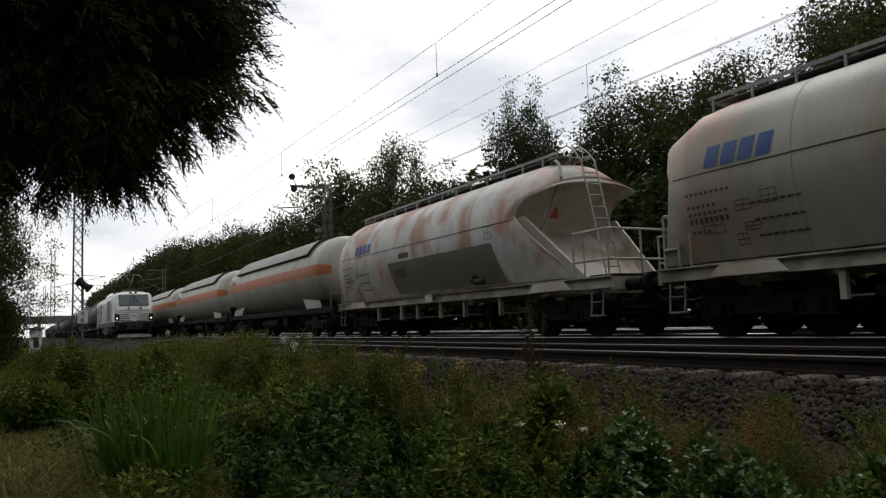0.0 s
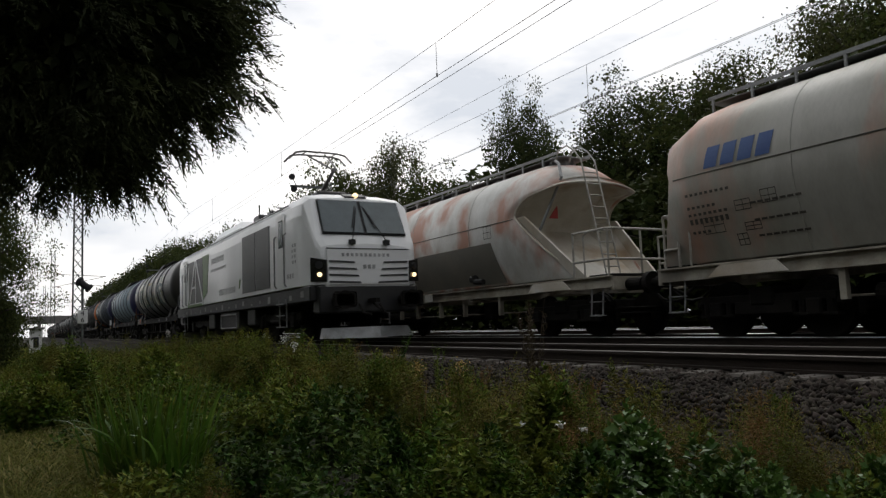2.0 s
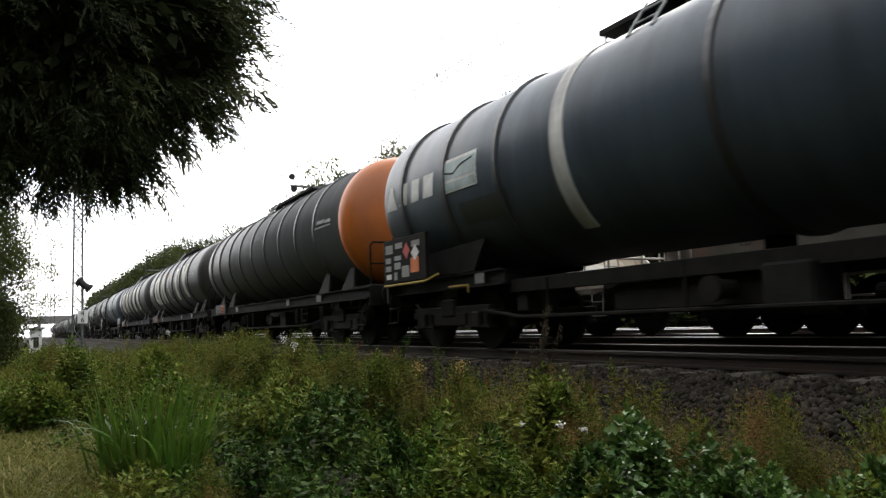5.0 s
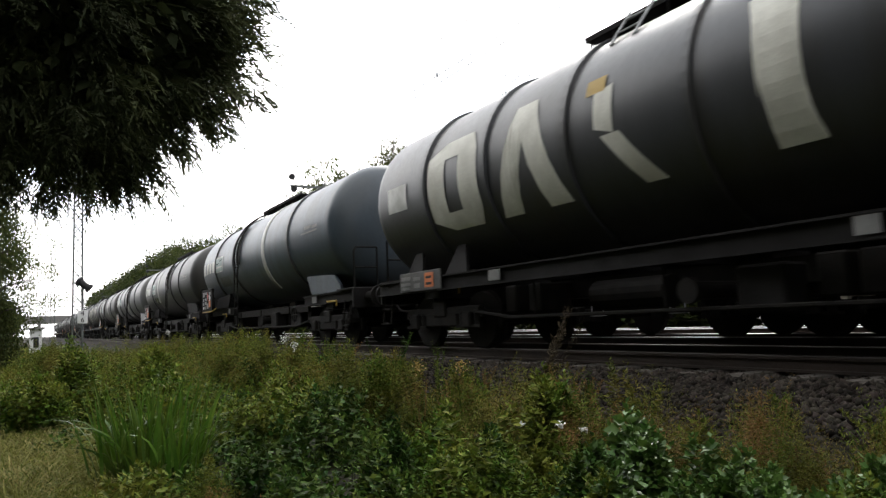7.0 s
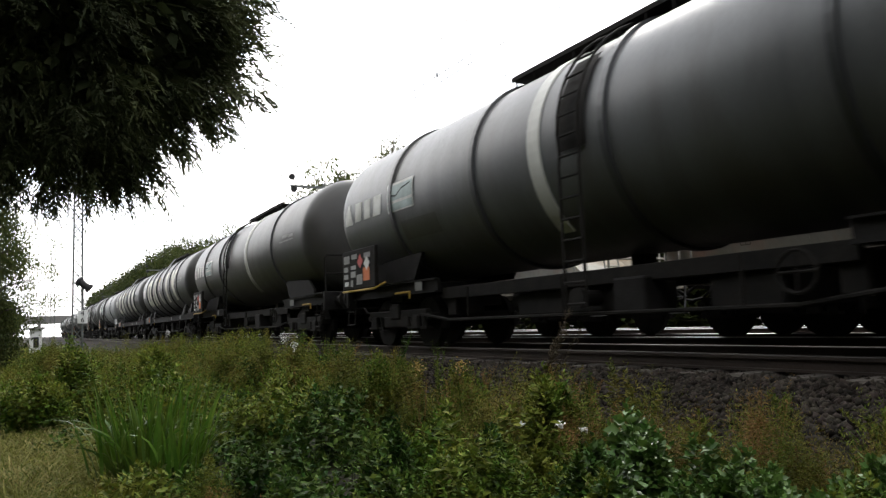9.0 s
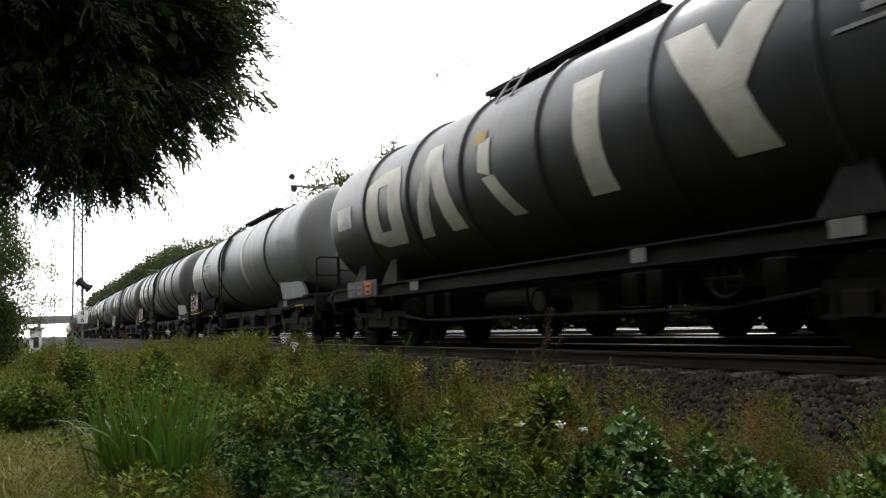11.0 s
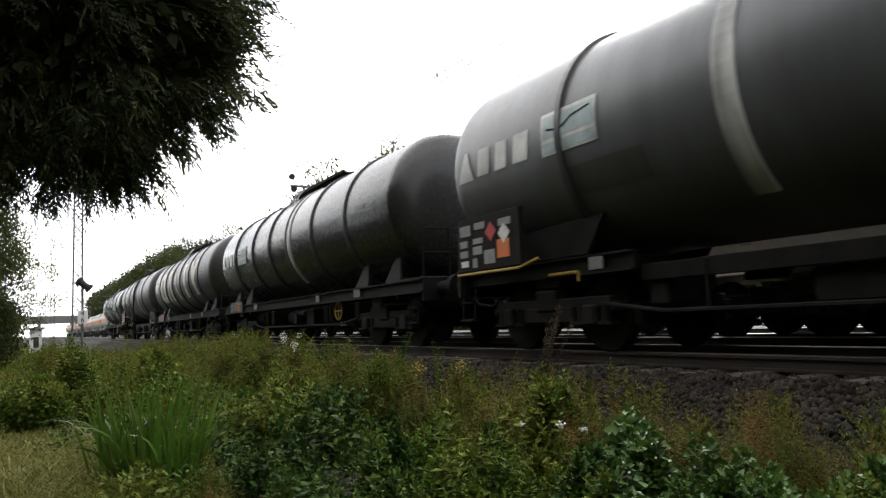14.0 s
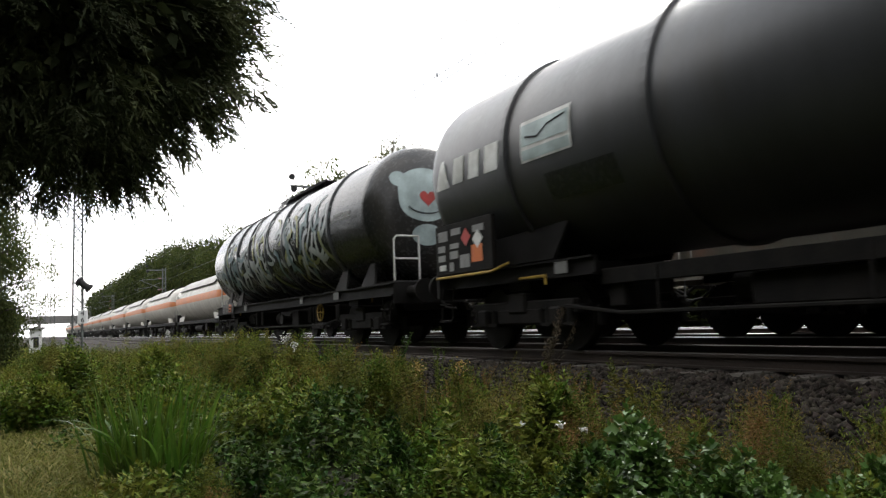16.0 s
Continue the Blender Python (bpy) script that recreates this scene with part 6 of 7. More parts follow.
def leaves(P, D, L, W, rng, fold=0.25, flat=(0, 0, 1)):
    """Kite-shaped folded leaves at P that point along D."""
    D = D / (np.linalg.norm(D, axis=1, keepdims=True) + 1e-9)
    S, N = frames_from(D, rng, flat)
    L, W = L[:, None], W[:, None]
    mid = P + D * L * 0.42 + N * W * fold
    V = np.stack([P, mid + S * W * 0.5, P + D * L, mid - S * W * 0.5], 1)
    n = len(P)
    b = np.arange(n)[:, None] * 4
    F = np.concatenate([b + np.array([[0, 1, 2]]), b + np.array([[0, 2, 3]])], 0)
    return V.reshape(-1, 3), F


def blades(P, D, L, W, rng, droop=0.5, seg=4):
    """Grass or reed blades: strips that bend over."""
    D = D / (np.linalg.norm(D, axis=1, keepdims=True) + 1e-9)
    S, N = frames_from(D, rng)
    H = D * np.array([1, 1, 0.0]) + 1e-6
    H /= np.linalg.norm(H, axis=1, keepdims=True)
    rows = []
    for k in range(seg + 1):
        t = k / seg
        c = P + D * (L * t)[:, None] + (H * 0.6 - np.array([0, 0, 1.0])) * (L * droop * t ** 2.6)[:, None]
        w = (W * (1 - t ** 1.8) + 0.0008)[:, None]
        rows += [c + S * w * 0.5, c - S * w * 0.5]
    V = np.stack(rows, 1)
    m = 2 * (seg + 1)
    b = np.arange(len(P))[:, None] * m
    F = np.concatenate([b + np.array([[2 * k, 2 * k + 1, 2 * k + 3, 2 * k + 2]]) for k in range(seg)], 0)
    return V.reshape(-1, 3), F


def joined(chunks):
    V, F, o = [], [], 0
    for v, f in chunks:
        V.append(v)
        F.append(f + o)
        o += len(v)
    return np.concatenate(V), np.concatenate(F)


def soft(x, a, b):
    t = np.clip((x - a) / (b - a), 0, 1)
    return t * t * (3 - 2 * t)


def ground_np(x, y):
    low = -0.95 + 0.06 * np.sin(x * 0.7) + 0.05 * np.sin(y * 1.9 + x * 0.3)
    t = soft(-2.3 - y, 0.0, 1.5)
    return np.where(y > -2.3, -0.45, -0.45 * (1 - t) + low * t)


def herb_top(x, y):
    """Height that the herbs reach: low beside the track close by, tall farther along."""
    far = soft(-x, 8.0, 15.0)
    top = -0.05 + 0.37 * far + 0.07 * np.sin(x * 1.7 + 1.0) * np.sin(y * 2.3 + 0.5)
    top += 0.06 * soft(-x, 4.0, 8.0) - 0.02 * soft(x, -7.0, -4.0) * soft(y, -4.8, -3.4)
    return top


def plant_places(seed, gap, r0, r1, a0, a1, deep=2.4):
    """Roots of single bushy plants, as far apart from each other as their size wants."""
    g = random.Random(seed)
    out = []
    for tries in range(9000):
        u, a = g.uniform(math.log(r0), math.log(r1)), g.uniform(radians(a0), radians(a1))
        if all(((u - p[0]) / deep) ** 2 + (a - p[1]) ** 2 > (gap * p[2]) ** 2 for p in out):
            out.append((u, a, g.uniform(0.6, 1.5)))
    r = np.exp([p[0] for p in out])
    a = np.array([p[1] for p in out])
    return -r * np.cos(a), -7.231 + r * np.sin(a), r, np.array([p[2] for p in out])


def bushes(name, places, pick, material, rng, label, sprigs=90, per=15, leaf=0.0125, aspect=0.55, y_hi=-2.6, extra=0.0, high=(0.72, 1.15), wide=0.064, droop=0.25, loose=0.0):
    """Bushy plants: domes of leafy sprigs that grow out and up, with dark gaps between the plants."""
    X, Y, R, Q = places
    bare = (np.degrees(np.arctan2(Y + 7.231, -X)) < 4.2) & (R < 9.6)
    sel = np.nonzero(pick & (Y < y_hi) & ~bare)[0]
    chunks = []
    for i in sel:
        x, y, r = X[i], Y[i], R[i]
        g = float(ground_np(np.array(x), np.array(y)))
        w = min(1.0, max(0.13, wide * r * Q[i]))
        top = float(herb_top(np.array(x), np.array(y))) + extra
        if open_view[i]:
            top = min(top, 0.60 - 0.205 * r)
        h = max(0.16, top - g) * rng.uniform(*high)
        far = max(0.0, min(r, 16.0) - 6.0)
        n = int(sprigs * (1 + 0.16 * far))
        heads = 8
        pick_head = rng.integers(heads, size=n)
        ang = rng.uniform(0, 2 * np.pi, heads)[pick_head] + rng.normal(size=n) * 0.26
        up = np.clip(rng.uniform(0.18, 1.0, heads)[pick_head] + rng.normal(size=n) * 0.12, -0.15, 1.0)
        swell = (1 + 0.20 * rng.normal(size=heads))[pick_head]
        lat = np.sqrt(np.clip(1 - np.clip(up, 0, 1) ** 2, 0, 1))
        lump = np.minimum(swell + 0.10 * rng.normal(size=n), 1.16) + loose * rng.random(n)
        body = min(h * 0.85, 2.2 * w)
        tip = np.stack([np.cos(ang) * lat * w * lump, np.sin(ang) * lat * w * lump, h - body + body * up * (0.75 + 0.25 * lump)], -1)
        d = np.stack([np.cos(ang) * lat * 0.8, np.sin(ang) * lat * 0.8, 0.45 + 0.8 * np.clip(up, 0, 1)], -1) + rng.normal(size=(n, 3)) * 0.22
        d /= np.linalg.norm(d, axis=1, keepdims=True)
        grow = min(r, 16.0)
        L = (0.055 + loose * 0.03) * grow * rng.uniform(0.6, 1.3, n)
        L = np.minimum(L, h * 0.8)
        base = tip - d * L[:, None]
        t = np.linspace(0.08, 1, per)[None, :] + rng.normal(size=(n, per)) * 0.03
        S, N = frames_from(d, rng, (0, 0, 1), 0.3)
        turn = (np.arange(per) * 2.4)[None, :] + rng.uniform(0, 6.28, (n, 1))
        out = S[:, None] * np.cos(turn)[..., None] + N[:, None] * np.sin(turn)[..., None] * 0.8
        P = base[:, None] + d[:, None] * (L[:, None] * t)[..., None] + rng.normal(size=(n, per, 3)) * 0.002 * grow
        D = out + d[:, None] * (0.25 + 0.9 * t ** 3)[..., None] - np.array([0, 0, droop]) * (1 - t)[..., None]
        s = leaf * (min(r, 6.0) + 0.16 * far) * (1.2 - 0.7 * np.clip(t, 0, 1) ** 2) * rng.uniform(0.65, 1.25, (n, per))
        V, F = leaves(P.reshape(-1, 3), D.reshape(-1, 3), s.reshape(-1), s.reshape(-1) * aspect, rng, 0.2)
        sv, sf = blades(np.zeros((n, 3)) + rng.normal(size=(n, 3)) * np.array([w * 0.3, w * 0.3, 0]), base + rng.normal(size=(n, 3)) * 0.01, np.linalg.norm(base, axis=1), np.full(n, 0.0013) * grow, rng, 0.0, 1)
        V2, F2 = joined([(V, F), (sv, np.concatenate([sf[:, [0, 1, 2]], sf[:, [0, 2, 3]]], 0))])
        chunks.append((V2 + np.array([x, y, g]), F2))
    V, F = joined(chunks)
    return blade_mesh(name, V, F, material, label, "plants")


rng = np.random.default_rng(11)
places = plant_places(5, 0.090, 1.9, 46, -0.5, 66)
PX, PY, PR, PQ = places
open_view = (np.degrees(np.arctan2(PY + 7.231, -PX)) < 15.5) & (PR < 6.9)
kind_of = np.array([random.Random(900 + i).random() for i in range(len(PX))])
edge = np.maximum(soft(PY, -4.4, -3.2), 0.0)
far_off = soft(PR, 7.0, 12.0)
low_right = (np.arctan2(PY + 7.231, -PX) > radians(40)) & (PY < -3.9)
gold = kind_of < 0.08 + 0.45 * edge + 0.50 * far_off + 0.20 * open_view
dry = ~gold & (kind_of > 0.97 - 0.30 * edge * (1 - far_off))
bram = ~gold & ~dry & low_right & (kind_of < 0.75)
net = ~gold & ~dry & ~bram & (kind_of < 0.60)
herb = ~gold & ~dry & ~bram & ~net
bushes("nettles", places, net, M["leaf_nettle"], rng, "dark green nettles in dense clumps on the verge")
bushes("herbs", places, herb, M["leaf_herb"], rng, "bushy light green herbs on the verge", aspect=0.42, leaf=0.0145)
bushes("yellowing_herbs", places, gold, M["leaf_golden"], rng, "yellowing feathery herbs along the track", sprigs=130, per=26, leaf=0.008, aspect=0.30, y_hi=-2.3, loose=0.3)
bushes("bramble", places, bram, M["leaf_bramble"], rng, "low bramble with broad green leaves", sprigs=110, per=11, leaf=0.0175, aspect=0.72, extra=-0.04, droop=0.5, high=(0.85, 1.08), wide=0.05)
bushes("withered_herbs", places, dry, M["leaf_dry"], rng, "withered brown herbs near the ballast", sprigs=90, per=26, leaf=0.007, aspect=0.25, y_hi=-2.3, loose=0.5)
tall_ones = np.array([random.Random(40 + i).random() < 0.14 for i in range(len(PX))]) & (PR < 14) & ~open_view
bushes("broad_herbs", places, tall_ones, M["leaf_herb"], rng, "single tall herbs with long light green leaves", sprigs=7, per=16, leaf=0.022, aspect=0.28, extra=0.10, y_hi=-3.2, wide=0.03)
fill = plant_places(9, 0.07, 2.3, 4.6, 26, 70, 1.5)
open_view = np.zeros(len(fill[0]), bool)
fill_kind = np.array([random.Random(70 + i).random() for i in range(len(fill[0]))])
broad = (np.arctan2(fill[1] + 7.231, -fill[0]) > radians(40)) & (fill_kind < 0.8)
bushes("low_bramble", fill, broad & (fill[1] < -3.8), M["leaf_bramble"], rng, "low bramble with broad green leaves", sprigs=110, per=11, leaf=0.0175, aspect=0.72, extra=-0.06, droop=0.5, high=(0.82, 1.05), y_hi=-3.8, wide=0.055)
bushes("low_nettles", fill, ~broad & (fill_kind > 0.7), M["leaf_nettle"], rng, "low green nettles beside the ballast", sprigs=100, high=(0.6, 1.0), y_hi=-3.5)
bushes("low_herbs", fill, ~broad & (fill_kind <= 0.7), M["leaf_herb"], rng, "low light green herbs beside the ballast", sprigs=100, high=(0.6, 1.0), y_hi=-3.5, aspect=0.42)
strip_rng = random.Random(31)
sx = np.array([-5.4 + 4.4 * (k + strip_rng.uniform(-0.4, 0.4)) / 26 for k in range(26)])
sy = np.array([-3.35 - 0.55 * strip_rng.random() for k in range(26)])
strip = (sx, sy, np.hypot(sx, sy + 7.231), np.array([strip_rng.uniform(0.8, 1.4) for k in range(26)]))
open_view = np.zeros(len(sx), bool)
which = np.arange(26) % 3
bushes("feathery_herbs", strip, which != 1, M["leaf_golden"], rng, "golden feathery herbs along the ballast", sprigs=110, per=30, leaf=0.006, aspect=0.22, y_hi=-2.3, loose=0.7, high=(0.75, 1.08), wide=0.05)
bushes("brown_herbs", strip, which == 1, M["leaf_dry"], rng, "reddish-brown withered herbs along the ballast", sprigs=90, per=30, leaf=0.006, aspect=0.22, y_hi=-2.3, loose=0.8, high=(0.75, 1.08), wide=0.05)
vx = np.array([-6.5 - 17.5 * (k + strip_rng.uniform(-0.4, 0.4)) / 34 for k in range(34)])
vy = np.array([-2.75 - 0.75 * strip_rng.random() for k in range(34)])
verge = (vx, vy, np.hypot(vx, vy + 7.231), np.array([strip_rng.uniform(0.7, 1.1) for k in range(34)]))
open_view = np.zeros(34, bool)
bushes("verge_herbs", verge, np.arange(34) % 3 != 1, M["leaf_golden"], rng, "yellow-green herbs along the ballast edge", sprigs=60, per=18, leaf=0.010, aspect=0.34, y_hi=-2.3, high=(0.8, 1.05), wide=0.045)
bushes("verge_nettles", verge, np.arange(34) % 3 == 1, M["leaf_herb"], rng, "light green herbs along the ballast edge", sprigs=60, per=16, leaf=0.011, aspect=0.42, y_hi=-2.3, high=(0.8, 1.05), wide=0.045)
ar = np.array([random.Random(600 + k).uniform(2.5, 10.5) for k in range(60)])
rr = np.array([12.0 + 26.0 * (random.Random(700 + k).random() ** 1.4) for k in range(60)])
beyond = (-rr * np.cos(np.radians(ar)), -7.231 + rr * np.sin(np.radians(ar)), rr, np.array([random.Random(800 + k).uniform(0.8, 1.3) for k in range(60)]))
open_view = np.zeros(60, bool)
bushes("mixed_herbs", beyond, np.arange(60) % 2 == 0, M["leaf_golden"], rng, "yellow-green herbs farther along the verge", sprigs=46, per=16, leaf=0.010, aspect=0.34, y_hi=-2.3, extra=-0.34, high=(0.85, 1.05), wide=0.05)
bushes("mixed_herbs", beyond, np.arange(60) % 2 == 1, M["leaf_herb"], rng, "light green herbs farther along the verge", sprigs=46, per=14, leaf=0.011, aspect=0.42, y_hi=-2.3, extra=-0.34, high=(0.85, 1.05), wide=0.05)
low = plant_places(6, 0.05, 1.9, 20, 2, 66, 1.0)
open_view = np.zeros(len(low[0]), bool)
bushes("ground_cover", low, low[3] > 0, M["leaf_nettle"], rng, "low dark ground cover between the plants", sprigs=9, per=13, high=(0.22, 0.4), y_hi=-2.9, wide=0.05)


def grass(name, n, box_x, box_y, L, W, material, label, droop=0.5, seed=3):
    g = np.random.default_rng(seed)
    x = g.uniform(*box_x, n)
    y = g.uniform(*box_y, n)
    P = np.stack([x, y, ground_np(x, y)], -1)
    D = np.stack([g.normal(size=n) * 0.35, g.normal(size=n) * 0.35, np.ones(n)], -1)
    V, F = blades(P, D, g.uniform(*L, n), g.uniform(*W, n), g, droop, 3)
    return blade_mesh(name, V, F, material, label, "grass")


grass("grass", 20000, (-14, -4.2), (-9.5, -6.2), (0.12, 0.42), (0.006, 0.014), M["grass"], "green grass of the verge")
grass("dry_grass", 12000, (-12, -4.2), (-9.5, -6.4), (0.15, 0.5), (0.004, 0.010), M["dry_grass"], "dry straw-coloured grass on the verge", seed=5)
grass("near_grass", 14000, (-3.6, 9), (-13, -3.3), (0.10, 0.34), (0.006, 0.014), M["grass"], "short green grass of the verge", seed=9)
grass("far_grass", 15000, (-90, -14), (-11, -5.5), (0.3, 0.9), (0.02, 0.05), M["grass"], "long green grass farther along the verge", seed=7)


# ---- trees ----
def limb(bm, pts, r0, r1, seg=6):
    rings = []
    for i, p in enumerate(pts):
        p = Vector(p)
        d = (Vector(pts[min(i + 1, len(pts) - 1)]) - Vector(pts[max(i - 1, 0)])).normalized()
        q = d.to_track_quat("Z", "Y")
        r = r0 + (r1 - r0) * i / (len(pts) - 1)
        rings.append([bm.verts.new(p + q @ Vector((r * math.cos(2 * math.pi * k / seg), r * math.sin(2 * math.pi * k / seg), 0))) for k in range(seg)])
    for a, b in zip(rings[:-1], rings[1:]):
        for k in range(seg):
            bm.faces.new((a[k], a[(k + 1) % seg], b[(k + 1) % seg], b[k]))


def tree(seed, h, crown_r, leaf_mat, bark, style, n_leaves, leaf, label):
    """A trunk with limbs and a crown of many small leaves in uneven clumps with gaps."""
    g = np.random.default_rng(seed)
    t = empty("tree")
    tagged(t, label, "tree", group="trees behind the tracks")
    bm = B()
    bend = g.normal(size=2) * 0.25
    trunk = [(bend[0] * (k / 6) ** 2, bend[1] * (k / 6) ** 2, h * 0.92 * k / 6) for k in range(7)]
    limb(bm, trunk, 0.02 * h + 0.05, 0.03, 8)
    tips = []
    n_limbs = 20 if style != "birch" else 24
    for i in range(n_limbs):
        f = 0.18 + 0.78 * (i / n_limbs) if style != "bush" else 0.05 + 0.85 * i / n_limbs
        base = Vector((bend[0] * f * f, bend[1] * f * f, h * 0.92 * f))
        a = i * 2.4 + g.uniform(-0.4, 0.4)
        shape = math.sin(math.pi * min(1, 0.18 + 0.80 * f)) ** 0.7
        reach = crown_r * shape * g.uniform(0.65, 1.1)
        rise = reach * (0.75 if style != "birch" else 0.9)
        end = base + Vector((math.cos(a) * reach, math.sin(a) * reach, rise * g.uniform(0.3, 0.9)))
        mid = base.lerp(end, 0.5) + Vector((0, 0, 0.12 * reach))
        limb(bm, [base, mid, end], 0.012 * h * (1 - 0.6 * f), 0.015, 5)
        tips += [(mid, 0.7), (end, 1.0), (base.lerp(end, 0.78), 0.9)]
    tips.append((Vector(trunk[-1]) + Vector((0, 0, 0.3)), 0.8))
    part("trunk", bm, M[bark], t, smooth=True)
    C0 = np.array([tuple(p) for p, s in tips])
    S = np.array([s for p, s in tips])
    subs = 6
    spread = crown_r * (0.24 if style != "birch" else 0.17)
    C = np.repeat(C0, subs, 0) + g.normal(size=(len(C0) * subs, 3)) * spread * np.array([1, 1, 0.8])
    per = np.maximum(1, (n_leaves * np.repeat(S, subs) / (S.sum() * subs) * g.uniform(0.3, 1.8, len(C))).astype(int))
    idx = np.repeat(np.arange(len(C)), per)
    off = g.normal(size=(len(idx), 3)) * crown_r * 0.085 * np.array([1.15, 1.15, 0.8])
    if style == "birch":
        off[:, 2] -= np.abs(g.normal(size=len(idx))) * crown_r * 0.30
        off[:, :2] *= 0.75
    P = C[idx] + off
    P[:, 2] = np.maximum(P[:, 2], 0.15)
    D = off / (np.linalg.norm(off, axis=1, keepdims=True) + 1e-6) + g.normal(size=off.shape) * 0.6
    D[:, 2] -= 0.5 if style == "birch" else 0.15
    L = leaf * g.uniform(0.6, 1.3, len(idx))
    V, F = leaves(P, D, L, L * 0.62, g)
    blade_mesh("crown", V, F, M[leaf_mat], parent=t)
    return t


near_a = tree(11, 10, 3.4, "leaf_oak", "bark", "oak", 32000, 0.15, "dark green deciduous tree with dense fine-leaved crown")
near_b = tree(12, 10, 3.0, "leaf_dark", "bark", "oak", 32000, 0.145, "dark green deciduous tree with uneven fine-leaved crown")
near_birch = tree(13, 10, 2.2, "leaf_birch", "birch_bark", "birch", 34000, 0.085, "slender birch with hanging pale green twigs")
wood = tree(14, 10, 3.4, "leaf_dark", "bark", "oak", 3600, 0.48, "dark green tree of the wood along the line, also added unseen to block light")
oak_a = tree(1, 10, 3.4, "leaf_oak", "bark", "oak", 15000, 0.24, "dark green deciduous tree with dense crown")
oak_b = tree(2, 10, 3.0, "leaf_dark", "bark", "oak", 15000, 0.23, "dark green deciduous tree with uneven crown")
oak_c = tree(3, 10, 3.8, "leaf_oak", "bark", "oak", 16000, 0.24, "broad dark green deciduous tree")
birch = tree(4, 10, 2.1, "leaf_birch", "birch_bark", "birch", 16000, 0.12, "slender birch with hanging pale green twigs")
bush = tree(5, 4, 2.6, "leaf_dark", "bark", "bush", 5500, 0.22, "dense dark green shrub below the trees")
SIZE = {near_a: 10, near_b: 10, near_birch: 10, wood: 10, oak_a: 10, oak_b: 10, oak_c: 10, birch: 10, bush: 4}


def set_tree(ob, x, y, h, wide=1.0, first=False, base=-0.6):
    s = h / SIZE[ob]
    m = Matrix.Translation((x, y, base)) @ Matrix.Rotation(random.uniform(0, 6.28), 4, "Z")
    c = ob if first else copy_thing(ob, m)
    c.matrix_basis = m
    c.scale = (s * wide, s * wide, s)
    return c


rnd = random.Random(21)
# the line of trees behind the tracks
set_tree(oak_a, -64.5, 18.5, 15.6, 0.8, True)
set_tree(birch, -52.0, 18.0, 17.4, 0.85, True)
set_tree(oak_b, -57, 19, 13.2, 0.9, True)
set_tree(oak_c, -47, 19, 11.6, 0.8, True)
set_tree(near_b, -33.9, 18.0, 13.4, 0.60, True)
set_tree(near_a, -20.6, 18.5, 10.8, 1.0, True)
set_tree(near_birch, -17.6, 17.6, 11.8, 1.0, True)
set_tree(wood, 6, 25.5, 8.5, 1.3, True)
set_tree(bush, -45.0, 16.0, 6.5, 1.2, True)
for ob, x, y, h, wide in (
        (oak_a, -41.5, 19.5, 9.4, 0.9), (near_birch, -33.2, 18.6, 11.6, 0.7),
        (near_a, -29.5, 19, 9.2, 0.9), (near_b, -25.6, 18, 11.6, 0.9), (near_b, -23.0, 19.5, 11.0, 1.0),
        (near_birch, -13.6, 18.4, 13.8, 1.2), (near_b, -14.0, 20, 11.6, 1.0), (near_a, -9.5, 19, 13.5, 1.0), (near_a, -18.0, 20.5, 8.6, 1.0), (oak_a, -4, 19, 13, 1.0), (oak_b, 3, 19.5, 12, 1.0)):
    set_tree(ob, x, y, h, wide)
for k in range(46):
    x = -70 - 6.4 * k - rnd.uniform(0, 2)
    h = 13.2 + min(5.6, (k * 6.4) * 0.055) + rnd.uniform(-1.0, 0.8)
    set_tree((oak_a, oak_b, oak_c)[k % 3] if k < 16 else wood, x, 18.5 + rnd.uniform(-0.8, 2.5), h, 0.75)
for k in range(34):
    x = 4 - 3.0 * k if k < 26 else -74 - 14 * (k - 26)
    set_tree(bush, x + rnd.uniform(-1, 1), 16.0 + rnd.uniform(-0.6, 1.2), rnd.uniform(5.0, 7.5), rnd.uniform(1.0, 1.4))
for k in range(1, 22):
    set_tree(wood, 6 - 6.5 * k, 25 + rnd.uniform(-1, 2), rnd.uniform(7.5, 9.0) if k < 7 else rnd.uniform(11.0, 13.0), 1.3)
# trees and shrubs at the verge's far side
for ob, x, y, h, wide in ((near_a, -33, -9.05, 7.4, 0.80), (bush, -33.5, -8.7, 2.6, 0.7), (near_a, -40, -11.0, 9.0, 0.7), (bush, -44, -9.6, 3.6, 0.8), (bush, -55, -9.9, 3.8, 0.8),
                          (oak_c, -60, -12.5, 9.5, 0.7), (oak_a, -85, -12, 9, 0.7), (bush, -75, -10.2, 4, 0.8), (oak_b, -120, -13, 10, 0.8), (oak_c, -170, -15, 11, 0.9), (oak_a, -230, -17, 12, 1.0), (oak_b, -290, -20, 12, 1.0)):
    set_tree(ob, x, y, h, wide, base=-0.95)
# unseen trees and shrubs added behind the camera to hold skylight off the trains
for k in range(13):
    set_tree(wood, 26 - 4.6 * k, -15.5 - 0.12 * k - rnd.uniform(0, 1.0), rnd.uniform(12.5, 15.0), 1.0, base=-0.95)
for k in range(12):
    set_tree(bush, 20 - 4.2 * k, -13.2 - 0.12 * k, rnd.uniform(5.5, 7.0), 0.75, base=-0.95)


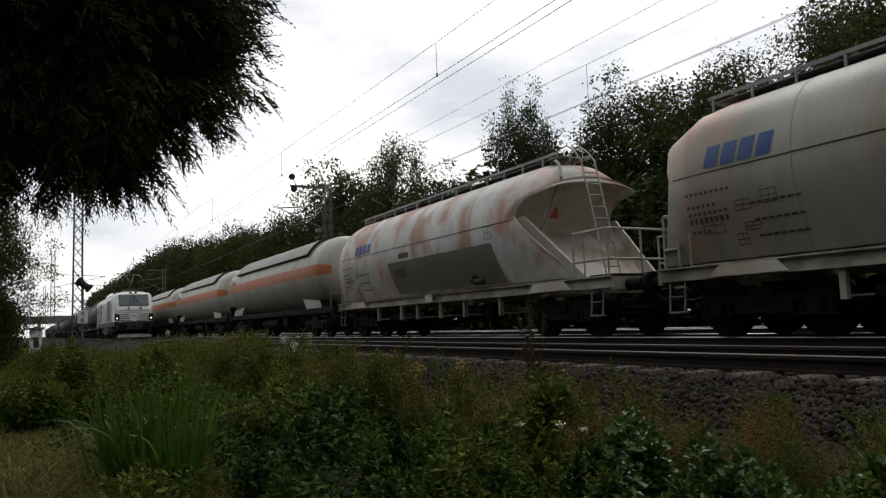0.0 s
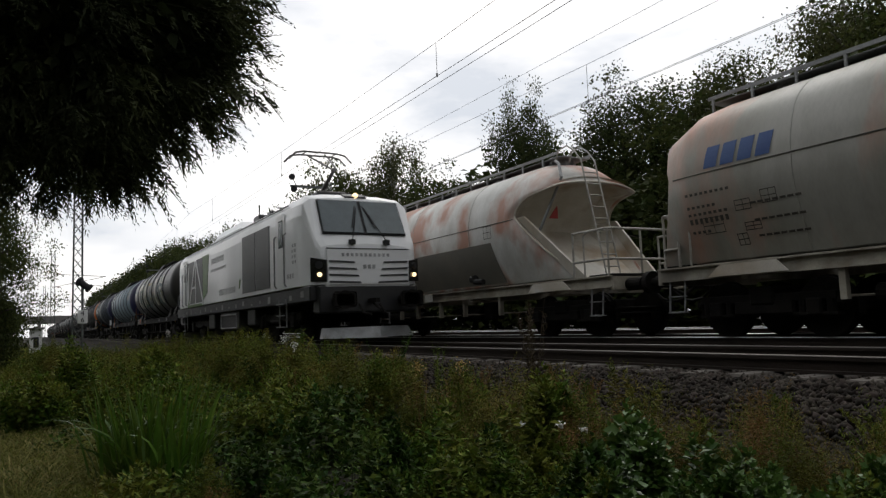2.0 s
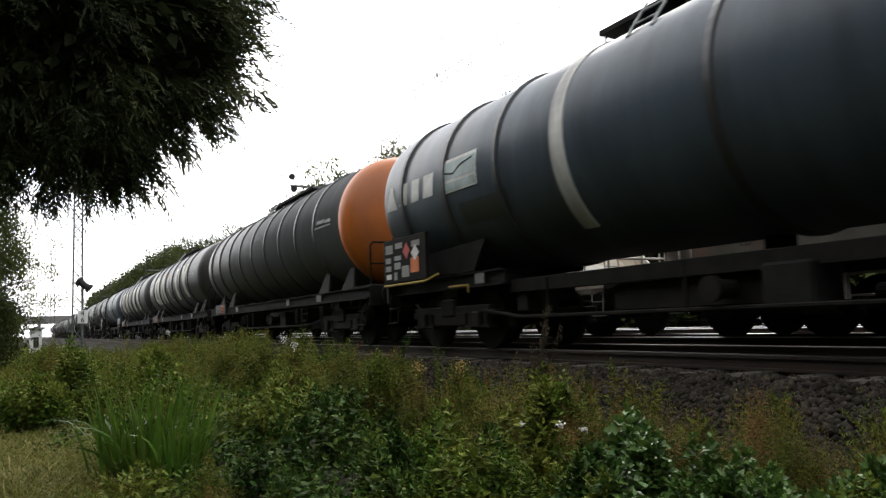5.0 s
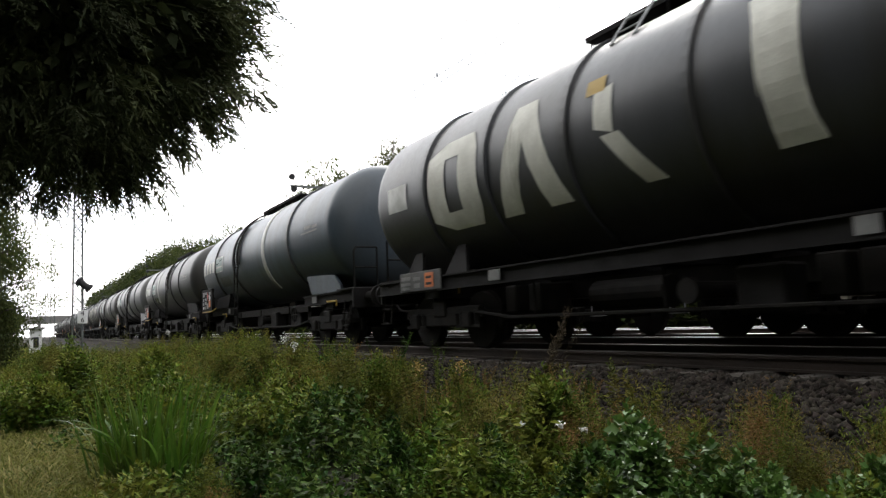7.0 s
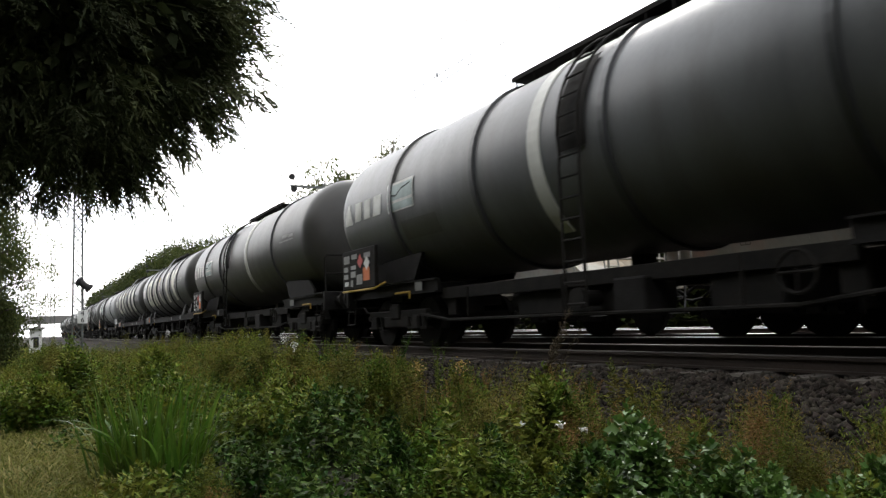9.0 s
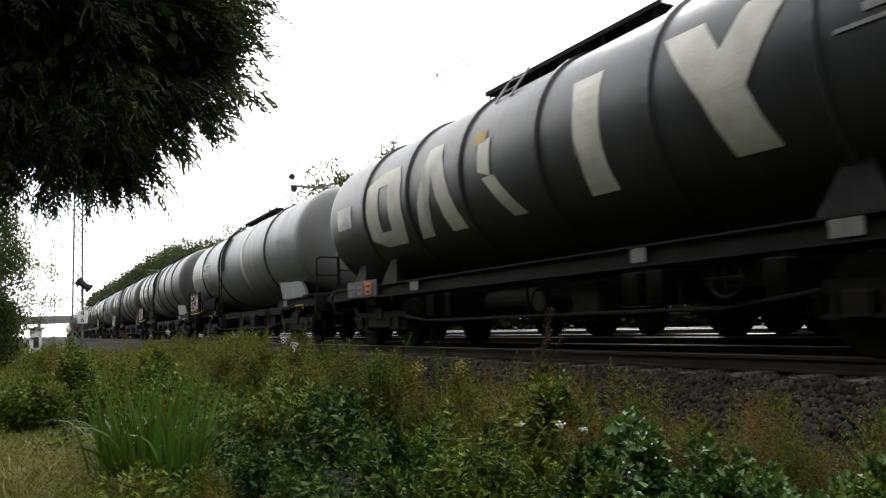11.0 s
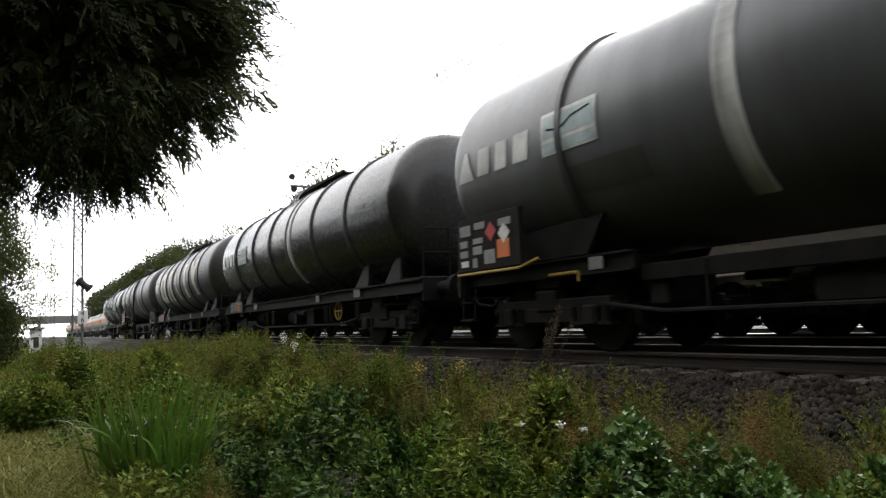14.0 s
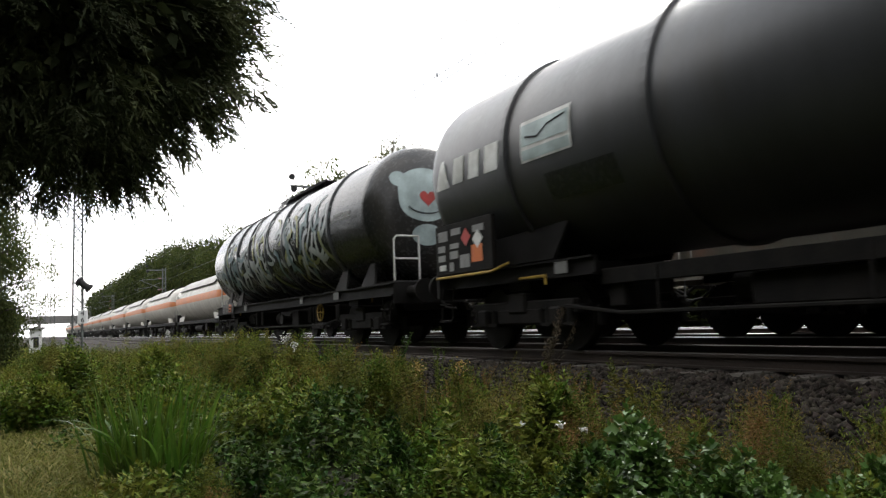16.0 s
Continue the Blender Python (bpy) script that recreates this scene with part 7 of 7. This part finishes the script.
def conifer():
    """An old conifer with drooping fans of scaly sprays, hanging over the verge."""
    g = np.random.default_rng(8)
    t = empty("conifer", None)
    tagged(t, "dark conifer with drooping scaly sprays hanging over the verge", "tree")
    bm = B()
    limb(bm, [(-4.9, -9.0, -0.95), (-4.85, -8.9, 2.5), (-4.8, -8.85, 6.0), (-4.8, -8.8, 9.5)], 0.24, 0.03, 10)
    part("trunk", bm, M["bark"], t, smooth=True)
    blobs = [((-4.60, -7.14, 2.50), 1.13, 12500), ((-4.9, -8.6, 3.6), 1.75, 1500), ((-4.9, -8.9, 5.6), 1.5, 900), ((-4.8, -8.8, 7.6), 1.0, 500), ((-5.1, -9.6, 1.9), 1.3, 700)]
    bm = B()
    for (cx, cy, cz), r, n in blobs:
        for k in range(7):
            a, e = g.uniform(0, 6.28), g.uniform(-0.5, 0.6)
            end = (cx + math.cos(a) * r * 0.8, cy + math.sin(a) * r * 0.8, cz + e * r * 0.7)
            limb(bm, [(-4.85, -8.9, min(8.5, cz + 0.3)), ((cx - 4.85) / 2, (cy - 8.9) / 2, cz + 0.25), end], 0.05, 0.012, 5)
    part("branches", bm, M["bark"], t, smooth=True)
    chunks = []
    for (cx, cy, cz), r, n in blobs:
        # boughs that reach out from the middle and droop, each with many small fans
        nb = max(40, n // 26)
        ub = g.normal(size=(nb, 3))
        ub /= np.linalg.norm(ub, axis=1, keepdims=True)
        reach = (r - 0.02) * (1 + 0.07 * np.sin(ub[:, 0] * 9) * np.sin(ub[:, 2] * 7 + 1) + 0.07 * g.normal(size=nb))
        at = g.integers(nb, size=n)
        out = g.random(n) ** 0.55
        base = np.array([cx, cy, cz]) + ub[at] * (reach[at] * (0.45 + 0.55 * out))[:, None] + g.normal(size=(n, 3)) * (0.16 * (1.15 - out))[:, None]
        base[:, 2] -= 0.10 * out ** 2
        d = ub[at] * 0.8 + np.array([0.05, 0.12, -0.30]) + g.normal(size=base.shape) * 0.38
        d /= np.linalg.norm(d, axis=1, keepdims=True)
        L = g.uniform(0.09, 0.22, n)
        k = 14
        s, nn = frames_from(d, g, (0, 0, 1), 0.5)
        tt = np.linspace(0, 1, k)[None, :, None]
        stem = base[:, None] + d[:, None] * L[:, None, None] * tt - np.array([0, 0, 1.0]) * (L[:, None, None] * 0.25 * tt ** 2)
        sign = np.where(np.arange(k) % 2 == 0, 1.0, -1.0)[None, :, None]
        tip = d[:, None] * 0.8 + s[:, None] * sign * (0.8 - 0.5 * tt) + g.normal(size=stem.shape) * 0.14
        ll = (0.056 * (1.15 - 0.65 * tt[..., 0]) * g.uniform(0.7, 1.25, (n, k))).reshape(-1)
        chunks.append(leaves(stem.reshape(-1, 3), tip.reshape(-1, 3), ll, ll * 0.27, g, 0.1))
        chunks.append(leaves(base, stem[:, -1] - base, L * 1.02, np.full(n, 0.008), g, 0.0))
        # the dense inner foliage
        q = n
        u = g.normal(size=(q, 3))
        u /= np.linalg.norm(u, axis=1, keepdims=True)
        P = np.array([cx, cy, cz]) + u * (r * 0.86 * g.random(q) ** 0.4)[:, None]
        ll = g.uniform(0.08, 0.16, q)
        chunks.append(leaves(P, u + g.normal(size=u.shape) * 0.5, ll, ll * 0.5, g, 0.15))
    V, F = joined(chunks)
    blade_mesh("sprays", V, F, M["leaf_conifer"], parent=t)
    return t


conifer()

# ---- single plants and clumps on the verge ----
def reed_clump(x, y, n, h, seed, material, label, name="iris_clump", spread=0.28):
    g = np.random.default_rng(seed)
    a = g.uniform(0, 6.28, n)
    rr = spread * np.sqrt(g.random(n))
    px, py = x + rr * np.cos(a), y + rr * np.sin(a)
    P = np.stack([px, py, ground_np(px, py)], -1)
    D = np.stack([np.cos(a) * 0.17 * rr / spread + g.normal(size=n) * 0.08, np.sin(a) * 0.17 * rr / spread + g.normal(size=n) * 0.08, np.ones(n)], -1)
    V, F = blades(P, D, g.uniform(0.65, 1.05, n) * h, g.uniform(0.026, 0.044, n), g, 0.10 + 0.36 * (g.random(n) < 0.40), 7)
    ob = blade_mesh(name, V, F, material)
    tagged(ob, label, "plant", group="iris clumps", kind="stuff")
    return ob


for k, (x, y, n, h) in enumerate(((-7.15, -6.46, 46, 1.12), (-7.2, -6.24, 50, 1.18), (-7.5, -6.38, 44, 1.16), (-6.85, -6.14, 40, 1.02), (-7.4, -6.02, 46, 1.18))):
    reed_clump(x, y, n, h, 40 + k, M["reed"], "clump of long arching green iris blades")


def weed(name, x, y, h, material, label, seed, leaf=0.05, n=70, bushy=0.10, z=None, aspect=0.22):
    """A branching weed with narrow leaves; its origin is at the root."""
    g = np.random.default_rng(seed)
    stems = 5
    chunks = []
    for s in range(stems):
        lean = g.normal(size=2) * bushy
        t = g.random(n) ** 0.7
        P = np.stack([lean[0] * t * h + g.normal(size=n) * 0.012, lean[1] * t * h + g.normal(size=n) * 0.012, t * h * g.uniform(0.75, 1.0)], -1)
        a = g.uniform(0, 6.28, n)
        D = np.stack([np.cos(a), np.sin(a), g.uniform(0.3, 1.4, n)], -1)
        L = leaf * g.uniform(0.6, 1.4, n) * (1.2 - 0.5 * t)
        chunks.append(leaves(P, D, L, L * aspect, g))
        v, f = blades(np.zeros((1, 3)), np.array([[lean[0], lean[1], 1.0]]), np.array([h]), np.array([0.008]), g, 0.02, 3)
        chunks.append((v, np.concatenate([f[:, [0, 1, 2]], f[:, [0, 2, 3]]], 0)))
    V, F = joined(chunks)
    ob = blade_mesh(name, V, F, material)
    tagged(ob, label, "plant", group="weeds beside the ballast")
    ob.location = (x, y, float(ground_np(np.array(x), np.array(y))) if z is None else z)
    return ob


wr = np.random.default_rng(77)
swaying = []
tall = weed("tall_weed", -6.35, -2.55, 1.28, M["leaf_brown"], "tall thin brownish weed beside the track", 3, 0.06, 150, 0.11)
swaying.append((tall, 1.0))
for k in range(64):
    x = -1.8 - 13.0 * wr.random() ** 1.1
    y = wr.uniform(-3.6, -2.35)
    h = wr.uniform(0.45, 0.85) if x < -8 else wr.uniform(0.22, 0.52)
    mat = ("leaf_golden", "leaf_herb", "leaf_dry", "leaf_golden", "leaf_nettle")[k % 5]
    label = {"leaf_golden": "feathery yellow-green weed on the ballast edge", "leaf_herb": "light green weed on the ballast edge",
             "leaf_dry": "dry brown weed on the ballast edge", "leaf_nettle": "green nettle on the ballast edge"}[mat]
    ob = weed("weed", x, y, h, M[mat], label, 100 + k, wr.uniform(0.022, 0.045) * (1.5 if x < -8 else 1.0), 90, 0.28, aspect=0.3 if mat != "leaf_nettle" else 0.5)
    if k % 3 == 0:
        swaying.append((ob, wr.uniform(0.3, 0.6)))
for k in range(15):
    x, y = -1.3 - 5.6 * wr.random(), wr.uniform(-3.7, -3.0)
    ground = float(ground_np(np.array(x), np.array(y)))
    mat = ("leaf_golden", "leaf_dry", "leaf_herb", "leaf_golden")[k % 4]
    label = {"leaf_golden": "tall airy yellow-green weed beside the ballast", "leaf_herb": "tall airy green weed beside the ballast", "leaf_dry": "tall airy brown weed beside the ballast"}[mat]
    weed("airy_weed", x, y, wr.uniform(-0.12, 0.08) - ground, M[mat], label, 500 + k, 0.030, 110, 0.16, aspect=0.26)
for k, (x, y) in enumerate(((-2.2, -3.5), (-2.6, -3.2), (-3.3, -3.6), (-1.9, -3.9), (-4.6, -3.1), (-1.7, -3.1))):
    weed("dry_weed", x, y, 0.42 + 0.05 * (k % 4), M["leaf_dry"], "withered reddish-brown herb beside the ballast", 300 + k, 0.032, 170, 0.40)


def stones(name, n, seed, x_range, y_range, size, height, label):
    """Broken ballast stones, each with its own shape."""
    g = np.random.default_rng(seed)
    base = np.array([(1, 0, 0), (-1, 0, 0), (0, 1, 0), (0, -1, 0), (0, 0, 1), (0, 0, -1)], float)
    faces = np.array([(0, 2, 4), (2, 1, 4), (1, 3, 4), (3, 0, 4), (2, 0, 5), (1, 2, 5), (3, 1, 5), (0, 3, 5)])
    x = x_range[1] - (x_range[1] - x_range[0]) * g.random(n) ** 1.6
    y = g.uniform(*y_range, n)
    z = height(y)
    s = g.uniform(*size, n)
    V = base[None] * (0.75 + 0.5 * g.random((n, 6, 1))) * s[:, None, None] * np.array([1, 1, 0.75])
    a = g.uniform(0, 6.28, n)
    tilt = g.normal(size=n) * 0.7
    ca, sa, ct, st = np.cos(a), np.sin(a), np.cos(tilt), np.sin(tilt)
    X, Y, Z = V[..., 0], V[..., 1], V[..., 2]
    Y, Z = Y * ct[:, None] - Z * st[:, None], Y * st[:, None] + Z * ct[:, None]
    X, Y = X * ca[:, None] - Y * sa[:, None], X * sa[:, None] + Y * ca[:, None]
    P = np.stack([X + x[:, None], Y + y[:, None], Z + (z + g.uniform(-0.2, 0.5, n) * s)[:, None]], -1)
    F = (faces[None] + (np.arange(n) * 6)[:, None, None]).reshape(-1, 3)
    ob = blade_mesh(name, P.reshape(-1, 3), F, M["ballast"], label, "ballast")
    return ob


def bed_z(y):
    return np.interp(np.abs(y), [0, 1.5, 2.1, 2.9], [-0.215, -0.215, -0.34, -0.68])


stones("ballast_stones", 34000, 1, (-26, 0), (-2.9, -1.0), (0.026, 0.055), bed_z, "loose broken grey-brown ballast stones on the bed")
stones("ballast_stones", 9000, 2, (-26, 2), (-0.9, 1.6), (0.022, 0.042), bed_z, "loose ballast stones between the rails")
stones("ballast_stones", 9000, 3, (-32, 0), (1.6, 5.4), (0.03, 0.05), lambda y: np.where(y < 2.6, bed_z(y), bed_z(y - 4.07)), "ballast stones between the two tracks")


def scrap(x, y, z, w, h, tilt, seed):
    g = random.Random(seed)
    bm = B()
    n = 4
    rows = [[bm.verts.new((w * (i / n - 0.5), h * (j / n - 0.5), g.uniform(-0.018, 0.018))) for j in range(n + 1)] for i in range(n + 1)]
    for i in range(n):
        for j in range(n):
            bm.faces.new((rows[i][j], rows[i + 1][j], rows[i + 1][j + 1], rows[i][j + 1]))
    ob = part("paper_scrap", bm, M["white_mark"])
    sol = ob.modifiers.new("thickness", "SOLIDIFY")
    sol.thickness = 0.003
    tagged(ob, "crumpled white scrap of litter among the weeds", "litter", group="scraps of litter")
    ob.matrix_basis = pose(x, y, z, tilt, 10, g.uniform(0, 180))


for k, (x, y, z, w, h, tilt) in enumerate(((-4.05, -4.05, -0.28, 0.09, 0.05, 35), (-3.85, -4.0, -0.30, 0.05, 0.04, 25), (-4.35, -4.15, -0.30, 0.05, 0.035, 40), (-3.1, -4.5, -0.3, 0.04, 0.03, 30))):
    scrap(x, y, z, w, h, tilt, k)


def flower_head(x, y, h, seed, mat, label):
    g = np.random.default_rng(seed)
    z0 = float(ground_np(np.array(x), np.array(y)))
    n = 60
    P = np.stack([g.normal(size=n) * 0.035, g.normal(size=n) * 0.035, h + g.normal(size=n) * 0.045], -1)
    a = g.uniform(0, 6.28, n)
    v1, f1 = leaves(P, np.stack([np.cos(a), np.sin(a), np.ones(n) * 0.6], -1), np.full(n, 0.035), np.full(n, 0.016), g)
    v2, f2 = blades(np.zeros((1, 3)), np.array([[0.03, 0.02, 1.0]]), np.array([h]), np.array([0.01]), g, 0.02, 3)
    flower = empty("flower", pose(x, y, z0))
    tagged(flower, label, "flower", group="flowering weeds")
    blade_mesh("bloom", v1, f1, M[mat], parent=flower)
    blade_mesh("stalk", v2, np.concatenate([f2[:, [0, 1, 2]], f2[:, [0, 2, 3]]], 0), M["leaf_herb"], parent=flower)


for k, (x, y, h, mat, label) in enumerate(((-12.1, -3.5, 1.16, "white_mark", "weed with a fluffy white seed head"), (-11.7, -3.45, 1.05, "white_mark", "weed with a fluffy white seed head"),
                                           (-21.5, -3.9, 1.45, "white_mark", "weed with a fluffy white seed head"), (-6.6, -3.3, 0.78, "yellow", "weed with a small yellow flower head"), (-7.4, -3.4, 0.8, "yellow", "weed with a small yellow flower head"))):
    flower_head(x, y, h, 60 + k, mat, label)


# ---- sleepers, the nearest of the tracks ----
build_sleepers(track_near, TRACKS[0])
build_sleepers(track_mid, TRACKS[1])


def motions():
    """The passing train runs at one speed, from the distance past the camera."""
    marks = (0.0, 4.0, 8.0, 12.0, 16.0)
    walk(loco, [(t, pose(LEAD_X + SPEED * t, 0, 0)) for t in marks])
    for wagon, offset in wagons:
        walk(wagon, [(t, pose(LEAD_X + offset + SPEED * t, 0, 0)) for t in marks])
    # weeds beside the line stand still, then bend and flutter in the train's wind
    for k, (ob, much) in enumerate(swaying):
        place = ob.location.copy()
        rows = [(0.0, pose(*place)), (2.2, pose(*place))]
        t = 2.6
        while t < 16.0:
            bend_x = 34 * much * (0.75 + 0.4 * math.sin(t * 3.1 + k))
            rows.append((t, pose(*place, 9 * much * math.sin(t * 5.3 + 2 * k), bend_x, 0)))
            t += 0.3
        rows.append((16.0, pose(*place, 0, 30 * much, 0)))
        walk(ob, rows)
    # the locomotive's wheels roll without slipping
    for ws in LOCO_WHEELS:
        x, z = ws.location.x, ws.location.z
        walk(ws, [(k / FPS, pose(x, 0, z, 0, math.degrees(SPEED * k / FPS / 0.625) % 360, 0)) for k in range(0, 16 * FPS + 1)])


# rows of small marks that nobody could pick apart
for ob in scene.objects:
    if ob.name.split(".")[0] in ("lettering", "cab_mark", "frame_plates", "latch_dots", "print_row", "spray_paint", "data_mark", "brake_shoe"):
        tagged(ob, kind="stuff")

motions()
